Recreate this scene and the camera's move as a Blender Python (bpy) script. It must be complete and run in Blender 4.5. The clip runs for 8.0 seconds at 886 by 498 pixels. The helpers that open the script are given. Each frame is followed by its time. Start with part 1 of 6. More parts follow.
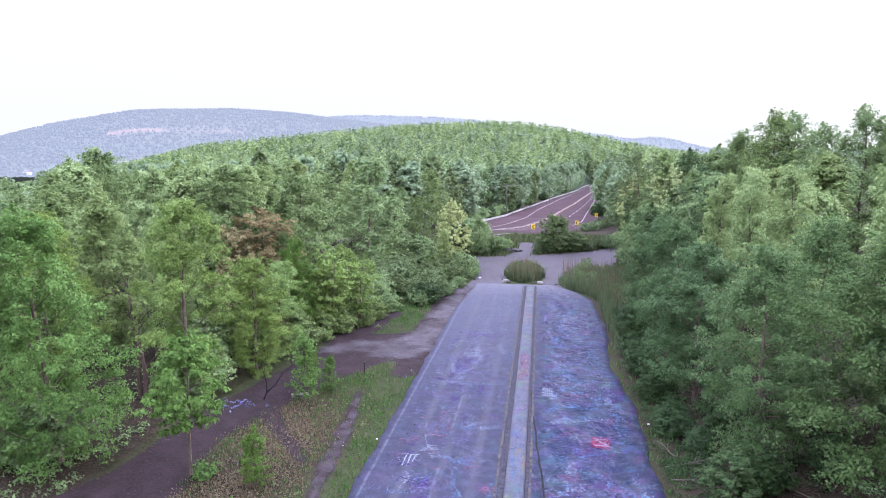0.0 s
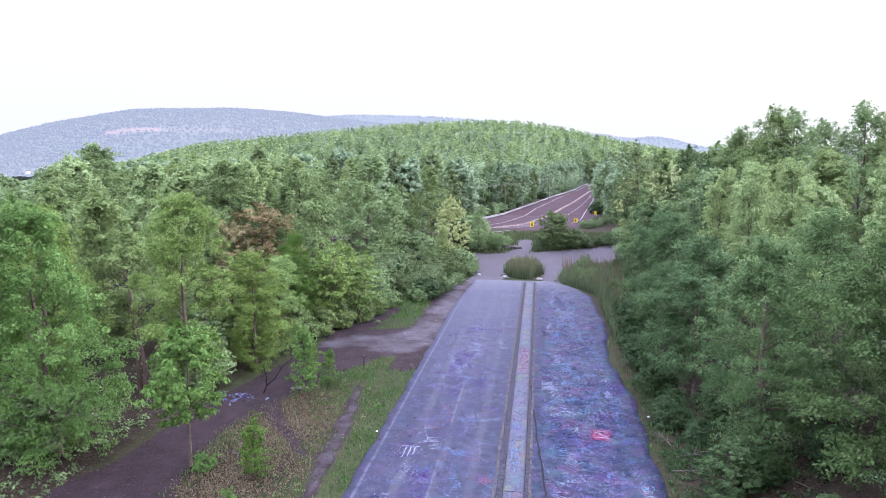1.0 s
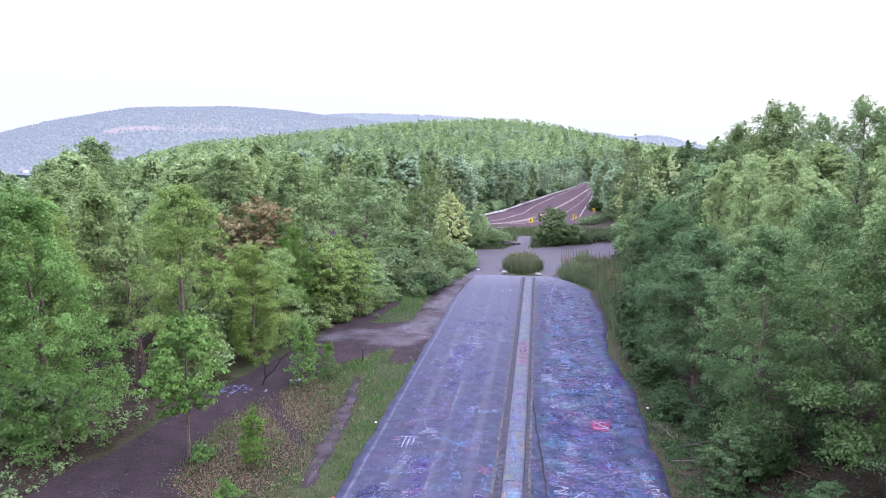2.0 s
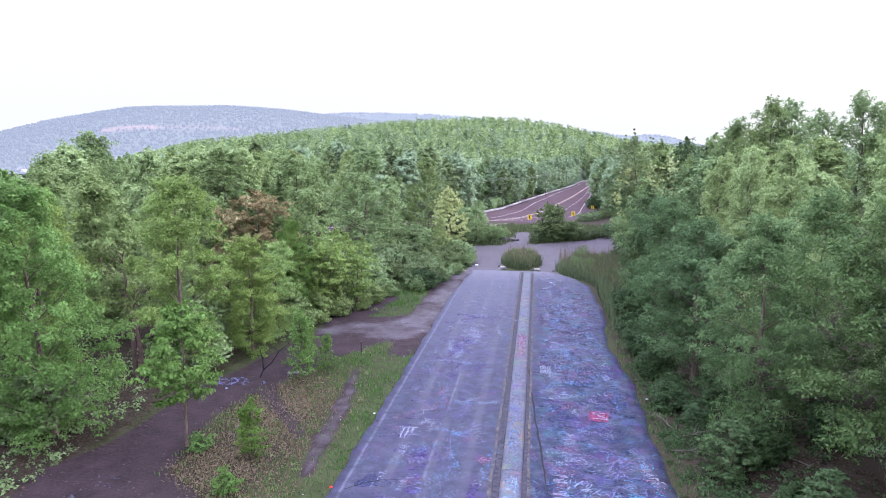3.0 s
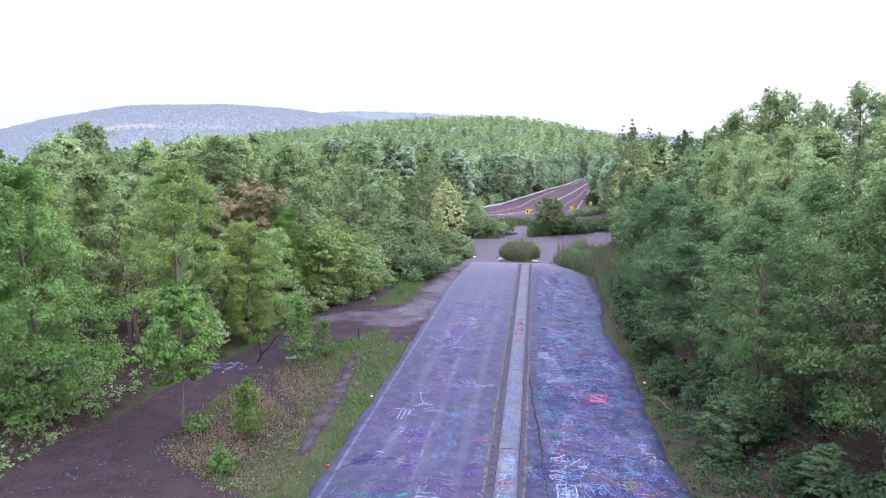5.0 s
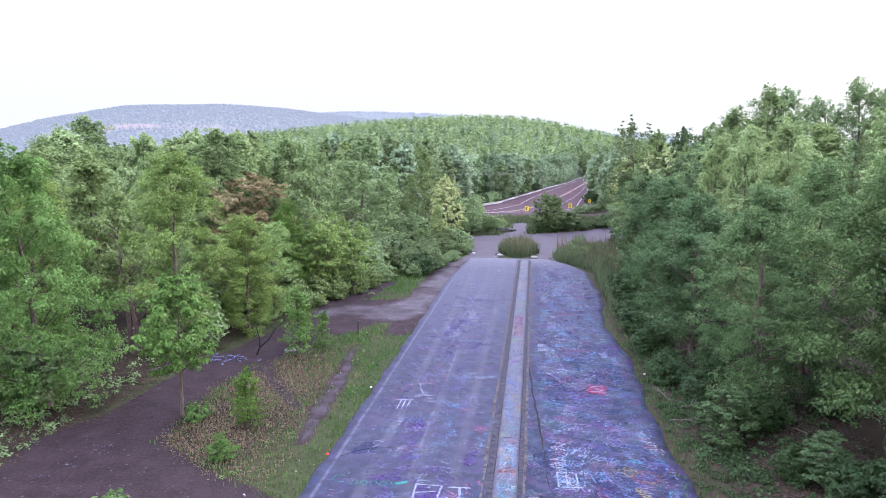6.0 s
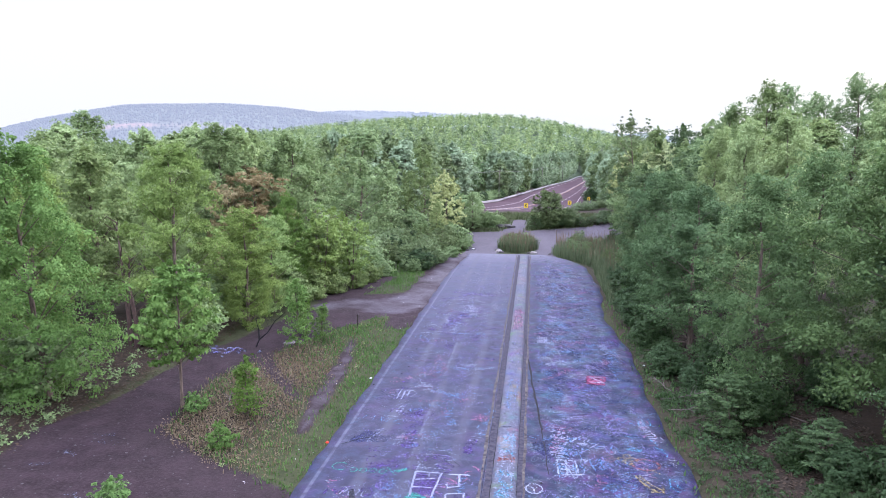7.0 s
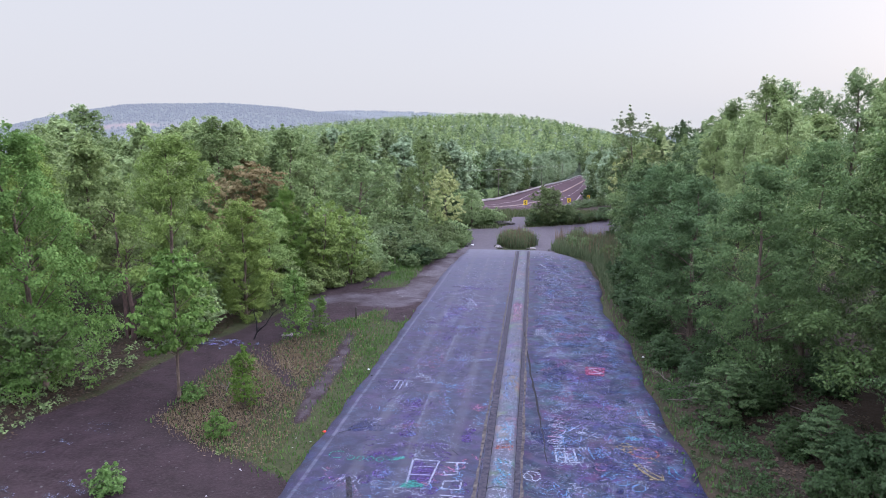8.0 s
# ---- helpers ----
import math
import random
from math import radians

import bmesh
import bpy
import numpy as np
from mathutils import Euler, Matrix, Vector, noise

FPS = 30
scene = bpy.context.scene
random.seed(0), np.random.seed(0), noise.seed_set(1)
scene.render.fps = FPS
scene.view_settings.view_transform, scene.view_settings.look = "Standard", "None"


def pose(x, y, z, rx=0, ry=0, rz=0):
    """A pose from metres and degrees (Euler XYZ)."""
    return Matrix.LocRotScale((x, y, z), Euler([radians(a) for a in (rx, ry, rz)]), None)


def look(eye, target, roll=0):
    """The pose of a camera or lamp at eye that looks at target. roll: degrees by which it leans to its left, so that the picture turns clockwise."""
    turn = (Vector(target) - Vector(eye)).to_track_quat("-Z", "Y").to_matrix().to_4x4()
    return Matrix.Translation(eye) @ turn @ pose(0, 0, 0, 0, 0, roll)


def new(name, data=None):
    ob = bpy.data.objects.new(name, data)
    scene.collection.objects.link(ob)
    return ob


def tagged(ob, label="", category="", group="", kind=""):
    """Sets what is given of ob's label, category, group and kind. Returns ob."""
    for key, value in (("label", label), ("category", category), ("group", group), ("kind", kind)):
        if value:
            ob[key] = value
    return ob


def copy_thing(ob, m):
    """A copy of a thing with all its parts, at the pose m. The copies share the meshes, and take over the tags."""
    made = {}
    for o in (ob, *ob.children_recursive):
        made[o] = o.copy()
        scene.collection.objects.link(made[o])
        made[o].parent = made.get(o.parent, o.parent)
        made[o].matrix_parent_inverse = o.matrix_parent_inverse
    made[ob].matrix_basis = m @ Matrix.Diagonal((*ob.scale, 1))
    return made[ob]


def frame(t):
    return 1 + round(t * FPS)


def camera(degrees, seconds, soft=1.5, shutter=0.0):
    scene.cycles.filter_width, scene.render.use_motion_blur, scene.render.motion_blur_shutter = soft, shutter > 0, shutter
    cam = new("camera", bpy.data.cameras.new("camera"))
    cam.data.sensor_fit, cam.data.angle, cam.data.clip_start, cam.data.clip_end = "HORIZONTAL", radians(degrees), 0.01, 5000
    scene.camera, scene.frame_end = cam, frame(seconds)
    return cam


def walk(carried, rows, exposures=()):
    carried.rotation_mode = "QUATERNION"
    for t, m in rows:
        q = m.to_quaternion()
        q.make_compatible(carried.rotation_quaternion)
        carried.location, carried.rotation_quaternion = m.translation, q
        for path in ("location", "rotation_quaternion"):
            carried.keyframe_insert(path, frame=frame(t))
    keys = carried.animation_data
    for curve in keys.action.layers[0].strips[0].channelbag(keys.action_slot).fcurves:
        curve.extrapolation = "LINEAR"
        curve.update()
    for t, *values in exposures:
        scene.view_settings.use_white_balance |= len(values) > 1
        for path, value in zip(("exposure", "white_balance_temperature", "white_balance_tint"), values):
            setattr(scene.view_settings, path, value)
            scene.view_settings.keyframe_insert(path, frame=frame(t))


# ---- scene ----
cam = camera(66.9, 8.0, soft=0.85)
PATH = [
    (0, (-0.031, 0.378, 16.89), (-0.314, 2.33, 16.561), 0.07),
    (0.5, (-0.074, 0.345, 16.682), (-0.355, 2.297, 16.353), 0.07),
    (1, (-0.1, 0.311, 16.448), (-0.379, 2.263, 16.118), 0.07),
    (1.5, (-0.127, 0.323, 16.206), (-0.404, 2.276, 15.874), 0.07),
    (3, (-0.135, 0.381, 15.399), (-0.406, 2.334, 15.063), 0.07),
    (3.5, (-0.107, 0.317, 15.155), (-0.375, 2.27, 14.819), 0.07),
    (4, (-0.067, 0.273, 14.898), (-0.334, 2.226, 14.561), 0.07),
    (4.5, (-0.054, 0.298, 14.656), (-0.321, 2.251, 14.318), 0.07),
    (6, (-0.119, 0.267, 13.831), (-0.381, 2.22, 13.493), 0.07),
    (6.5, (-0.142, 0.199, 13.605), (-0.403, 2.153, 13.266), 0.07),
    (7, (-0.119, 0.168, 13.342), (-0.379, 2.122, 13.002), 0.07),
    (7.5, (-0.084, 0.193, 13.057), (-0.343, 2.147, 12.718), 0.07),
    (8, (-0.044, 0.253, 12.766), (-0.303, 2.206, 12.426), 0.07),
]
walk(cam, [(t, look(eye, target, roll)) for t, eye, target, roll in PATH],
     exposures=[(0.0, 0.0, 5620, 23), (7.5, 0.0, 5620, 23), (7.9, 0.0, 5620, 23), (8.0, -0.43, 5720, 22)])

# ---- world, sun ----
world = bpy.data.worlds.new("sky")
scene.world = world
world.use_nodes = True
wt = world.node_tree
for n in list(wt.nodes):
    wt.nodes.remove(n)
SUN_EL, SUN_AZ = 17.0, 56.0      # degrees; azimuth from +y (ahead) towards +x (right)
sky = wt.nodes.new("ShaderNodeTexSky")
sky.sky_type = "NISHITA"
sky.sun_disc = False
sky.sun_elevation = radians(SUN_EL)
sky.sun_rotation = radians(SUN_AZ)
sky.dust_density = 6.0
sky.air_density = 1.0
bg_sky = wt.nodes.new("ShaderNodeBackground")
bg_sky.inputs["Strength"].default_value = 0.03
wt.links.new(sky.outputs[0], bg_sky.inputs["Color"])
bg_veil = wt.nodes.new("ShaderNodeBackground")     # the bright overcast veil
# like any overcast it is brighter overhead than at the horizon
wco = wt.nodes.new("ShaderNodeTexCoord")
wsep = wt.nodes.new("ShaderNodeSeparateXYZ")
wmap = wt.nodes.new("ShaderNodeMapRange")
wmap.interpolation_type = "SMOOTHSTEP"
for i_, v_ in zip((1, 2, 3, 4), (0.19, 0.52, 1.0, 5.5)):
    wmap.inputs[i_].default_value = v_
wt.links.new(wco.outputs["Generated"], wsep.inputs[0])
wt.links.new(wsep.outputs[2], wmap.inputs[0])
wt.links.new(wmap.outputs[0], bg_veil.inputs["Strength"])
wtint = wt.nodes.new("ShaderNodeMix")              # whiter at the hazy horizon, bluer overhead
wtint.data_type = "RGBA"
wtint.inputs[6].default_value = (1.0, 1.0, 0.90, 1)
wtint.inputs[7].default_value = (0.96, 0.98, 1.0, 1)
wfac = wt.nodes.new("ShaderNodeMapRange")
for i_, v_ in zip((1, 2), (0.2, 0.6)):
    wfac.inputs[i_].default_value = v_
wt.links.new(wsep.outputs[2], wfac.inputs[0])
wt.links.new(wfac.outputs[0], wtint.inputs[0])
wt.links.new(wtint.outputs[2], bg_veil.inputs["Color"])
add = wt.nodes.new("ShaderNodeAddShader")
wout = wt.nodes.new("ShaderNodeOutputWorld")
wt.links.new(bg_sky.outputs[0], add.inputs[0])
wt.links.new(bg_veil.outputs[0], add.inputs[1])
wt.links.new(add.outputs[0], wout.inputs[0])

sun = new("sun", bpy.data.lights.new("sun", "SUN"))
sun.data.energy = 5.0
sun.data.angle = radians(6)
sun.data.color = (1.0, 0.93, 0.8)
_d = Vector((math.sin(radians(SUN_AZ)) * math.cos(radians(SUN_EL)), math.cos(radians(SUN_AZ)) * math.cos(radians(SUN_EL)), math.sin(radians(SUN_EL))))
sun.matrix_world = look(_d * 300, (0, 0, 0))


# ---- materials ----
def lin(h):
    """sRGB hex to linear rgba."""
    v = [int(h[i:i + 2], 16) / 255 for i in (0, 2, 4)]
    return tuple((c / 12.92 if c <= 0.04045 else ((c + 0.055) / 1.055) ** 2.4) for c in v) + (1.0,)


class Mat:
    """A small builder for node materials."""

    def __init__(self, name, rough=0.8, metal=0.0, spec=0.3):
        self.m = bpy.data.materials.new(name)
        self.m.use_nodes = True
        self.t = self.m.node_tree
        self.b = self.t.nodes["Principled BSDF"]
        self.out = self.t.nodes["Material Output"]
        self.b.inputs["Roughness"].default_value = rough
        self.b.inputs["Metallic"].default_value = metal
        self.b.inputs["Specular IOR Level"].default_value = spec
        self.co = self.t.nodes.new("ShaderNodeTexCoord")
        self.geo = self.t.nodes.new("ShaderNodeNewGeometry")

    def node(self, kind, operation="", data_type="", blend_type="", feature="", attribute_name=""):
        n = self.t.nodes.new(kind)
        if operation:
            n.operation = operation
        if data_type:
            n.data_type = data_type
        if blend_type:
            n.blend_type = blend_type
        if feature:
            n.feature = feature
        if attribute_name:
            n.attribute_name = attribute_name
        return n

    def put(self, sock, v):
        if isinstance(v, (int, float, tuple, list)):
            sock.default_value = v
        else:
            self.t.links.new(v, sock)

    def coords(self, scale=(1, 1, 1), rot=(0, 0, 0), world=False):
        mp = self.node("ShaderNodeMapping")
        self.t.links.new(self.geo.outputs["Position"] if world else self.co.outputs["Object"], mp.inputs[0])
        mp.inputs["Scale"].default_value = scale
        mp.inputs["Rotation"].default_value = rot
        return mp.outputs[0]

    def noise(self, scale, detail=3.0, rough=0.55, vec=None, distort=0.0):
        n = self.node("ShaderNodeTexNoise")
        n.inputs["Scale"].default_value = scale
        n.inputs["Detail"].default_value = detail
        n.inputs["Roughness"].default_value = rough
        n.inputs["Distortion"].default_value = distort
        if vec is not None:
            self.t.links.new(vec, n.inputs["Vector"])
        return n.outputs["Fac"]

    def noise_rgb(self, scale, detail=2.0, vec=None):
        n = self.node("ShaderNodeTexNoise")
        n.inputs["Scale"].default_value = scale
        n.inputs["Detail"].default_value = detail
        if vec is not None:
            self.t.links.new(vec, n.inputs["Vector"])
        return n.outputs["Color"]

    def ramp(self, fac, stops, mode="LINEAR"):
        n = self.node("ShaderNodeValToRGB")
        n.color_ramp.interpolation = mode
        while len(n.color_ramp.elements) < len(stops):
            n.color_ramp.elements.new(0.5)
        for e, (p, c) in zip(n.color_ramp.elements, stops):
            e.position = p
            e.color = c if not isinstance(c, (int, float)) else (c, c, c, 1)
        self.t.links.new(fac, n.inputs[0])
        return n.outputs[0]

    def step(self, v, lo, hi, a=0.0, b=1.0):
        n = self.node("ShaderNodeMapRange")
        n.clamp = True
        self.put(n.inputs[0], v)
        for i, k in zip((1, 2, 3, 4), (lo, hi, a, b)):
            n.inputs[i].default_value = k
        return n.outputs[0]

    def math(self, op, a, b=0.0):
        n = self.node("ShaderNodeMath", operation=op)
        self.put(n.inputs[0], a)
        self.put(n.inputs[1], b)
        return n.outputs[0]

    def mix(self, fac, a, b, mode="MIX"):
        n = self.node("ShaderNodeMix", data_type="RGBA", blend_type=mode)
        self.put(n.inputs[0], fac)
        self.put(n.inputs[6], a)
        self.put(n.inputs[7], b)
        return n.outputs[2]

    def attr(self, name):
        return self.node("ShaderNodeAttribute", attribute_name=name).outputs["Fac"]

    def bump(self, height, strength=0.4, dist=0.02):
        n = self.node("ShaderNodeBump")
        n.inputs["Strength"].default_value = strength
        n.inputs["Distance"].default_value = dist
        self.t.links.new(height, n.inputs["Height"])
        self.t.links.new(n.outputs[0], self.b.inputs["Normal"])

    def color(self, c):
        self.put(self.b.inputs["Base Color"], c)
        return self


def leaf_material(name, dark, mid, light, through_light=0.38):
    """Thin leaves: a glossy-ish front, light passing through, and colour that changes from leaf to leaf and tree to tree."""
    k = Mat(name, rough=0.6, spec=0.16)
    info = k.node("ShaderNodeObjectInfo")
    rnd = k.geo.outputs["Random Per Island"]
    c = k.ramp(rnd, [(0.0, dark), (0.45, mid), (1.0, light)])
    c = k.mix(0.2, c, mid)
    patch = k.noise(0.45, 2.0, vec=k.coords())
    c = k.mix(k.step(patch, 0.35, 0.7, 0.0, 0.5), c, mid)
    hue = k.node("ShaderNodeHueSaturation")
    k.put(hue.inputs["Hue"], k.step(info.outputs["Random"], 0, 1, 0.498, 0.516))
    k.put(hue.inputs["Saturation"], k.step(info.outputs["Random"], 0, 1, 1.12, 0.94))
    k.put(hue.inputs["Value"], k.step(info.outputs["Random"], 0, 1, 0.70, 1.0))
    k.t.links.new(c, hue.inputs["Color"])
    k.color(hue.outputs[0])
    tr = k.node("ShaderNodeBsdfTranslucent")
    k.t.links.new(hue.outputs[0], tr.inputs["Color"])
    mx = k.node("ShaderNodeMixShader")
    mx.inputs[0].default_value = through_light
    k.t.links.new(k.b.outputs[0], mx.inputs[1])
    k.t.links.new(tr.outputs[0], mx.inputs[2])
    k.t.links.new(mx.outputs[0], k.out.inputs[0])
    return k.m


LEAF_BRIGHT = leaf_material("leaf_bright", (0.061, 0.110, 0.024, 1), (0.115, 0.196, 0.045, 1), (0.187, 0.283, 0.080, 1))
LEAF_LIGHT = leaf_material("leaf_light", (0.155, 0.203, 0.082, 1), (0.262, 0.336, 0.137, 1), (0.383, 0.458, 0.213, 1))
LEAF_MID = leaf_material("leaf_mid", (0.109, 0.156, 0.069, 1), (0.190, 0.261, 0.108, 1), (0.293, 0.368, 0.173, 1))
# distance haze is put into these leaf colours, paler and bluer
LEAF_FAR_HAZED = leaf_material("leaf_far_hazed", (0.136, 0.193, 0.113, 1), (0.230, 0.309, 0.182, 1), (0.346, 0.422, 0.274, 1))
LEAF_OLIVE = leaf_material("leaf_olive", (0.107, 0.150, 0.057, 1), (0.188, 0.250, 0.090, 1), (0.291, 0.358, 0.153, 1))
LEAF_DARK = leaf_material("leaf_dark", (0.045, 0.077, 0.033, 1), (0.084, 0.131, 0.054, 1), (0.136, 0.194, 0.084, 1))
LEAF_DEEP = leaf_material("leaf_deep", (0.059, 0.098, 0.037, 1), (0.106, 0.166, 0.062, 1), (0.170, 0.243, 0.099, 1))
LEAF_MAPLE = leaf_material("leaf_maple", (0.056, 0.097, 0.043, 1), (0.100, 0.163, 0.071, 1), (0.162, 0.238, 0.111, 1))
LEAF_OAK = leaf_material("leaf_oak", (0.110, 0.160, 0.046, 1), (0.192, 0.270, 0.076, 1), (0.291, 0.377, 0.127, 1))
# low plants' leaves, darkened in colour for the shade under the trees
LEAF_FLOOR_SHADE = leaf_material("leaf_floor_shade", (0.026, 0.048, 0.019, 1), (0.050, 0.086, 0.034, 1), (0.085, 0.132, 0.056, 1))
LEAF_PALE = leaf_material("leaf_pale", (0.253, 0.298, 0.124, 1), (0.423, 0.472, 0.215, 1), (0.586, 0.626, 0.343, 1))
LEAF_BROWN = leaf_material("leaf_brown", (0.150, 0.140, 0.072, 1), (0.270, 0.219, 0.120, 1), (0.384, 0.319, 0.192, 1))
LEAF_GREY = leaf_material("leaf_grey", (0.084, 0.122, 0.052, 1), (0.145, 0.194, 0.086, 1), (0.217, 0.270, 0.131, 1))
GRASS = leaf_material("grass_blade", (0.040, 0.082, 0.018, 1), (0.074, 0.140, 0.032, 1), (0.122, 0.180, 0.056, 1))
REED = leaf_material("reed", (0.0520, 0.0720, 0.0336, 1), (0.0896, 0.1160, 0.0560, 1), (0.1520, 0.1640, 0.0920, 1))
# fallen leaves whose brown is deepened with the canopy's shade
DEAD_LEAF_SHADED = leaf_material("dead_leaf", (0.0320, 0.0216, 0.0152, 1), (0.0576, 0.0400, 0.0288, 1), (0.1000, 0.0720, 0.0528, 1), 0.2)
DRY = leaf_material("dry_grass", (0.1080, 0.0816, 0.0560, 1), (0.1800, 0.1376, 0.0944, 1), (0.2800, 0.2256, 0.1640, 1))

k = Mat("bark", rough=0.9)
v = k.coords((3, 3, 0.6))
nz = k.noise(4, 4, vec=v)
k.color(k.ramp(nz, [(0.3, (0.045, 0.032, 0.026, 1)), (0.6, (0.12, 0.09, 0.075, 1)), (0.8, (0.2, 0.165, 0.14, 1))]))
k.bump(nz, 0.8, 0.03)
BARK = k.m

k = Mat("bark_red", rough=0.9)
nz = k.noise(5, 4, vec=k.coords((3, 3, 0.6)))
k.color(k.ramp(nz, [(0.3, (0.040, 0.026, 0.025, 1)), (0.75, (0.11, 0.07, 0.062, 1))]))
k.bump(nz, 0.8, 0.03)
BARK_RED = k.m

# ground: grass, forest litter, dark cinder dirt and pale gravel by the attributes that the sheet carries
k = Mat("ground", rough=0.95, spec=0.1)
P = k.coords(world=True)
n_big = k.noise(0.12, 3, vec=P)
n_mid = k.noise(0.9, 4, vec=P)
n_fine = k.noise(7.0, 4, 0.65, vec=P)
grass = k.mix(k.step(n_mid, 0.35, 0.7), (0.0203, 0.0265, 0.0109, 1), (0.0374, 0.0452, 0.0195, 1))
grass = k.mix(k.step(n_fine, 0.45, 0.75, 0, 0.6), grass, (0.0663, 0.0608, 0.0281, 1))
# the litter's brown also carries the shade of the trees over it
litter = k.mix(k.step(n_mid, 0.3, 0.7), (0.0140, 0.0109, 0.0086, 1), (0.0351, 0.0257, 0.0195, 1))
litter = k.mix(k.step(n_fine, 0.5, 0.7, 0, 0.5), litter, (0.0718, 0.0515, 0.0390, 1))
c = k.mix(k.step(k.math("ADD", k.attr("litter"), k.math("MULTIPLY", n_mid, 0.5)), 0.5, 0.85), grass, litter)
dirt = k.mix(k.step(n_mid, 0.3, 0.7), (0.0138, 0.0082, 0.0108, 1), (0.0302, 0.0190, 0.0243, 1))
dirt = k.mix(k.step(n_fine, 0.45, 0.72, 0, 0.7), dirt, (0.0419, 0.0295, 0.0360, 1))
c = k.mix(k.step(k.math("ADD", k.attr("dirt"), k.math("MULTIPLY", k.math("SUBTRACT", k.math("ADD", n_mid, n_fine), 1.0), 0.5)), 0.42, 0.58), c, dirt)
gravel = k.mix(k.step(n_fine, 0.3, 0.7), (0.0515, 0.0452, 0.0577, 1), (0.1053, 0.0928, 0.1139, 1))
gravel = k.mix(k.step(n_mid, 0.4, 0.75, 0, 0.6), gravel, (0.0640, 0.0546, 0.0655, 1))
c = k.mix(k.step(k.math("ADD", k.attr("gravel"), k.math("MULTIPLY", k.math("SUBTRACT", n_mid, 0.5), 0.4)), 0.4, 0.6), c, gravel)
c = k.mix(k.step(n_big, 0.3, 0.7, 0.0, 0.25), c, (0.027, 0.024, 0.020, 1))
sep_g = k.node("ShaderNodeSeparateXYZ")
k.t.links.new(P, sep_g.inputs[0])
woods = k.ramp(k.noise(0.12, 3, vec=P), [(0.35, (0.024, 0.036, 0.022, 1)), (0.65, (0.055, 0.075, 0.046, 1))])
c = k.mix(k.step(sep_g.outputs[1], 300, 380), c, woods)
k.color(c)
k.bump(k.math("ADD", n_fine, k.math("MULTIPLY", n_mid, 2.0)), 0.7, 0.08)
GROUND = k.m

# old asphalt under years of spray paint
k = Mat("painted_asphalt", rough=0.78, spec=0.25)
P = k.coords(world=True)
sep = k.node("ShaderNodeSeparateXYZ")
k.t.links.new(P, sep.inputs[0])
X, Y = sep.outputs[0], sep.outputs[1]
n1 = k.noise(0.35, 4, vec=P)
n2 = k.noise(1.6, 4, 0.6, vec=P)
n3 = k.noise(14.0, 3, 0.6, vec=P)
base = k.mix(k.step(n2, 0.3, 0.7), (0.0112, 0.0106, 0.0277, 1), (0.0235, 0.0222, 0.0538, 1))
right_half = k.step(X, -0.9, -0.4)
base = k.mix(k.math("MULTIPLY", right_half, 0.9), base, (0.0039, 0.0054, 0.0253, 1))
# dust washed over the far end and the left carriageway
dust = k.math("MULTIPLY", k.step(Y, 45, 92), k.step(n1, 0.2, 0.7, 0.5, 1.0))
base = k.mix(k.math("MULTIPLY", dust, k.step(X, -3.5, 0.5, 0.9, 0.2)), base, (0.0574, 0.0565, 0.0880, 1))
# broad clouds of sprayed colour
tint = k.noise_rgb(0.8, 1.5, vec=P)
hs = k.node("ShaderNodeHueSaturation")
hs.inputs["Saturation"].default_value = 3.2
hs.inputs["Value"].default_value = 0.2
k.t.links.new(tint, hs.inputs["Color"])
cool = k.mix(0.6, hs.outputs[0], (0.0156, 0.0231, 0.1100, 1))
cl = k.math("MULTIPLY", k.step(n2, 0.42, 0.62), k.step(X, -3, 2, 0.14, 0.5))
base = k.mix(cl, base, cool)
far_end = k.step(k.math("ADD", Y, k.math("MULTIPLY", k.math("SUBTRACT", n2, 0.5), 9.0)), 81, 89)
base = k.mix(k.math("MULTIPLY", far_end, 0.9), base, (0.0783, 0.0749, 0.1059, 1))
near = k.step(Y, 88, 25, 0.25, 1.0)


def scrawl(k, scale, width, offset, stretch=(1, 1, 1)):
    """Thin curling lines, as of hand-sprayed letters."""
    mp = k.node("ShaderNodeMapping")
    k.t.links.new(P, mp.inputs[0])
    mp.inputs["Location"].default_value = (offset, offset * 1.7, offset * 0.3)
    mp.inputs["Scale"].default_value = stretch
    f = k.noise(scale, 1.2, 0.5, vec=mp.outputs[0], distort=0.6)
    d = k.math("ABSOLUTE", k.math("SUBTRACT", f, 0.5))
    return k.step(d, width, width * 0.45)


cols = [((0.1567, 0.1634, 0.2445, 1), 2.3, 0.017, 3.0, 1.1, 0.53), ((0.0914, 0.1702, 0.2935, 1), 3.1, 0.022, 17.0, 0.9, 0.54),
        ((0.1436, 0.1294, 0.2527, 1), 2.7, 0.016, 31.0, 1.3, 0.53), ((0.1762, 0.1838, 0.2527, 1), 4.5, 0.024, 47.0, 0.8, 0.56), ((0.0130, 0.0122, 0.0326, 1), 2.0, 0.018, 61.0, 1.0, 0.52),
        ((0.1436, 0.0408, 0.0897, 1), 1.8, 0.016, 77.0, 0.5, 0.58), ((0.0326, 0.1362, 0.1956, 1), 2.2, 0.02, 91.0, 0.6, 0.56)]
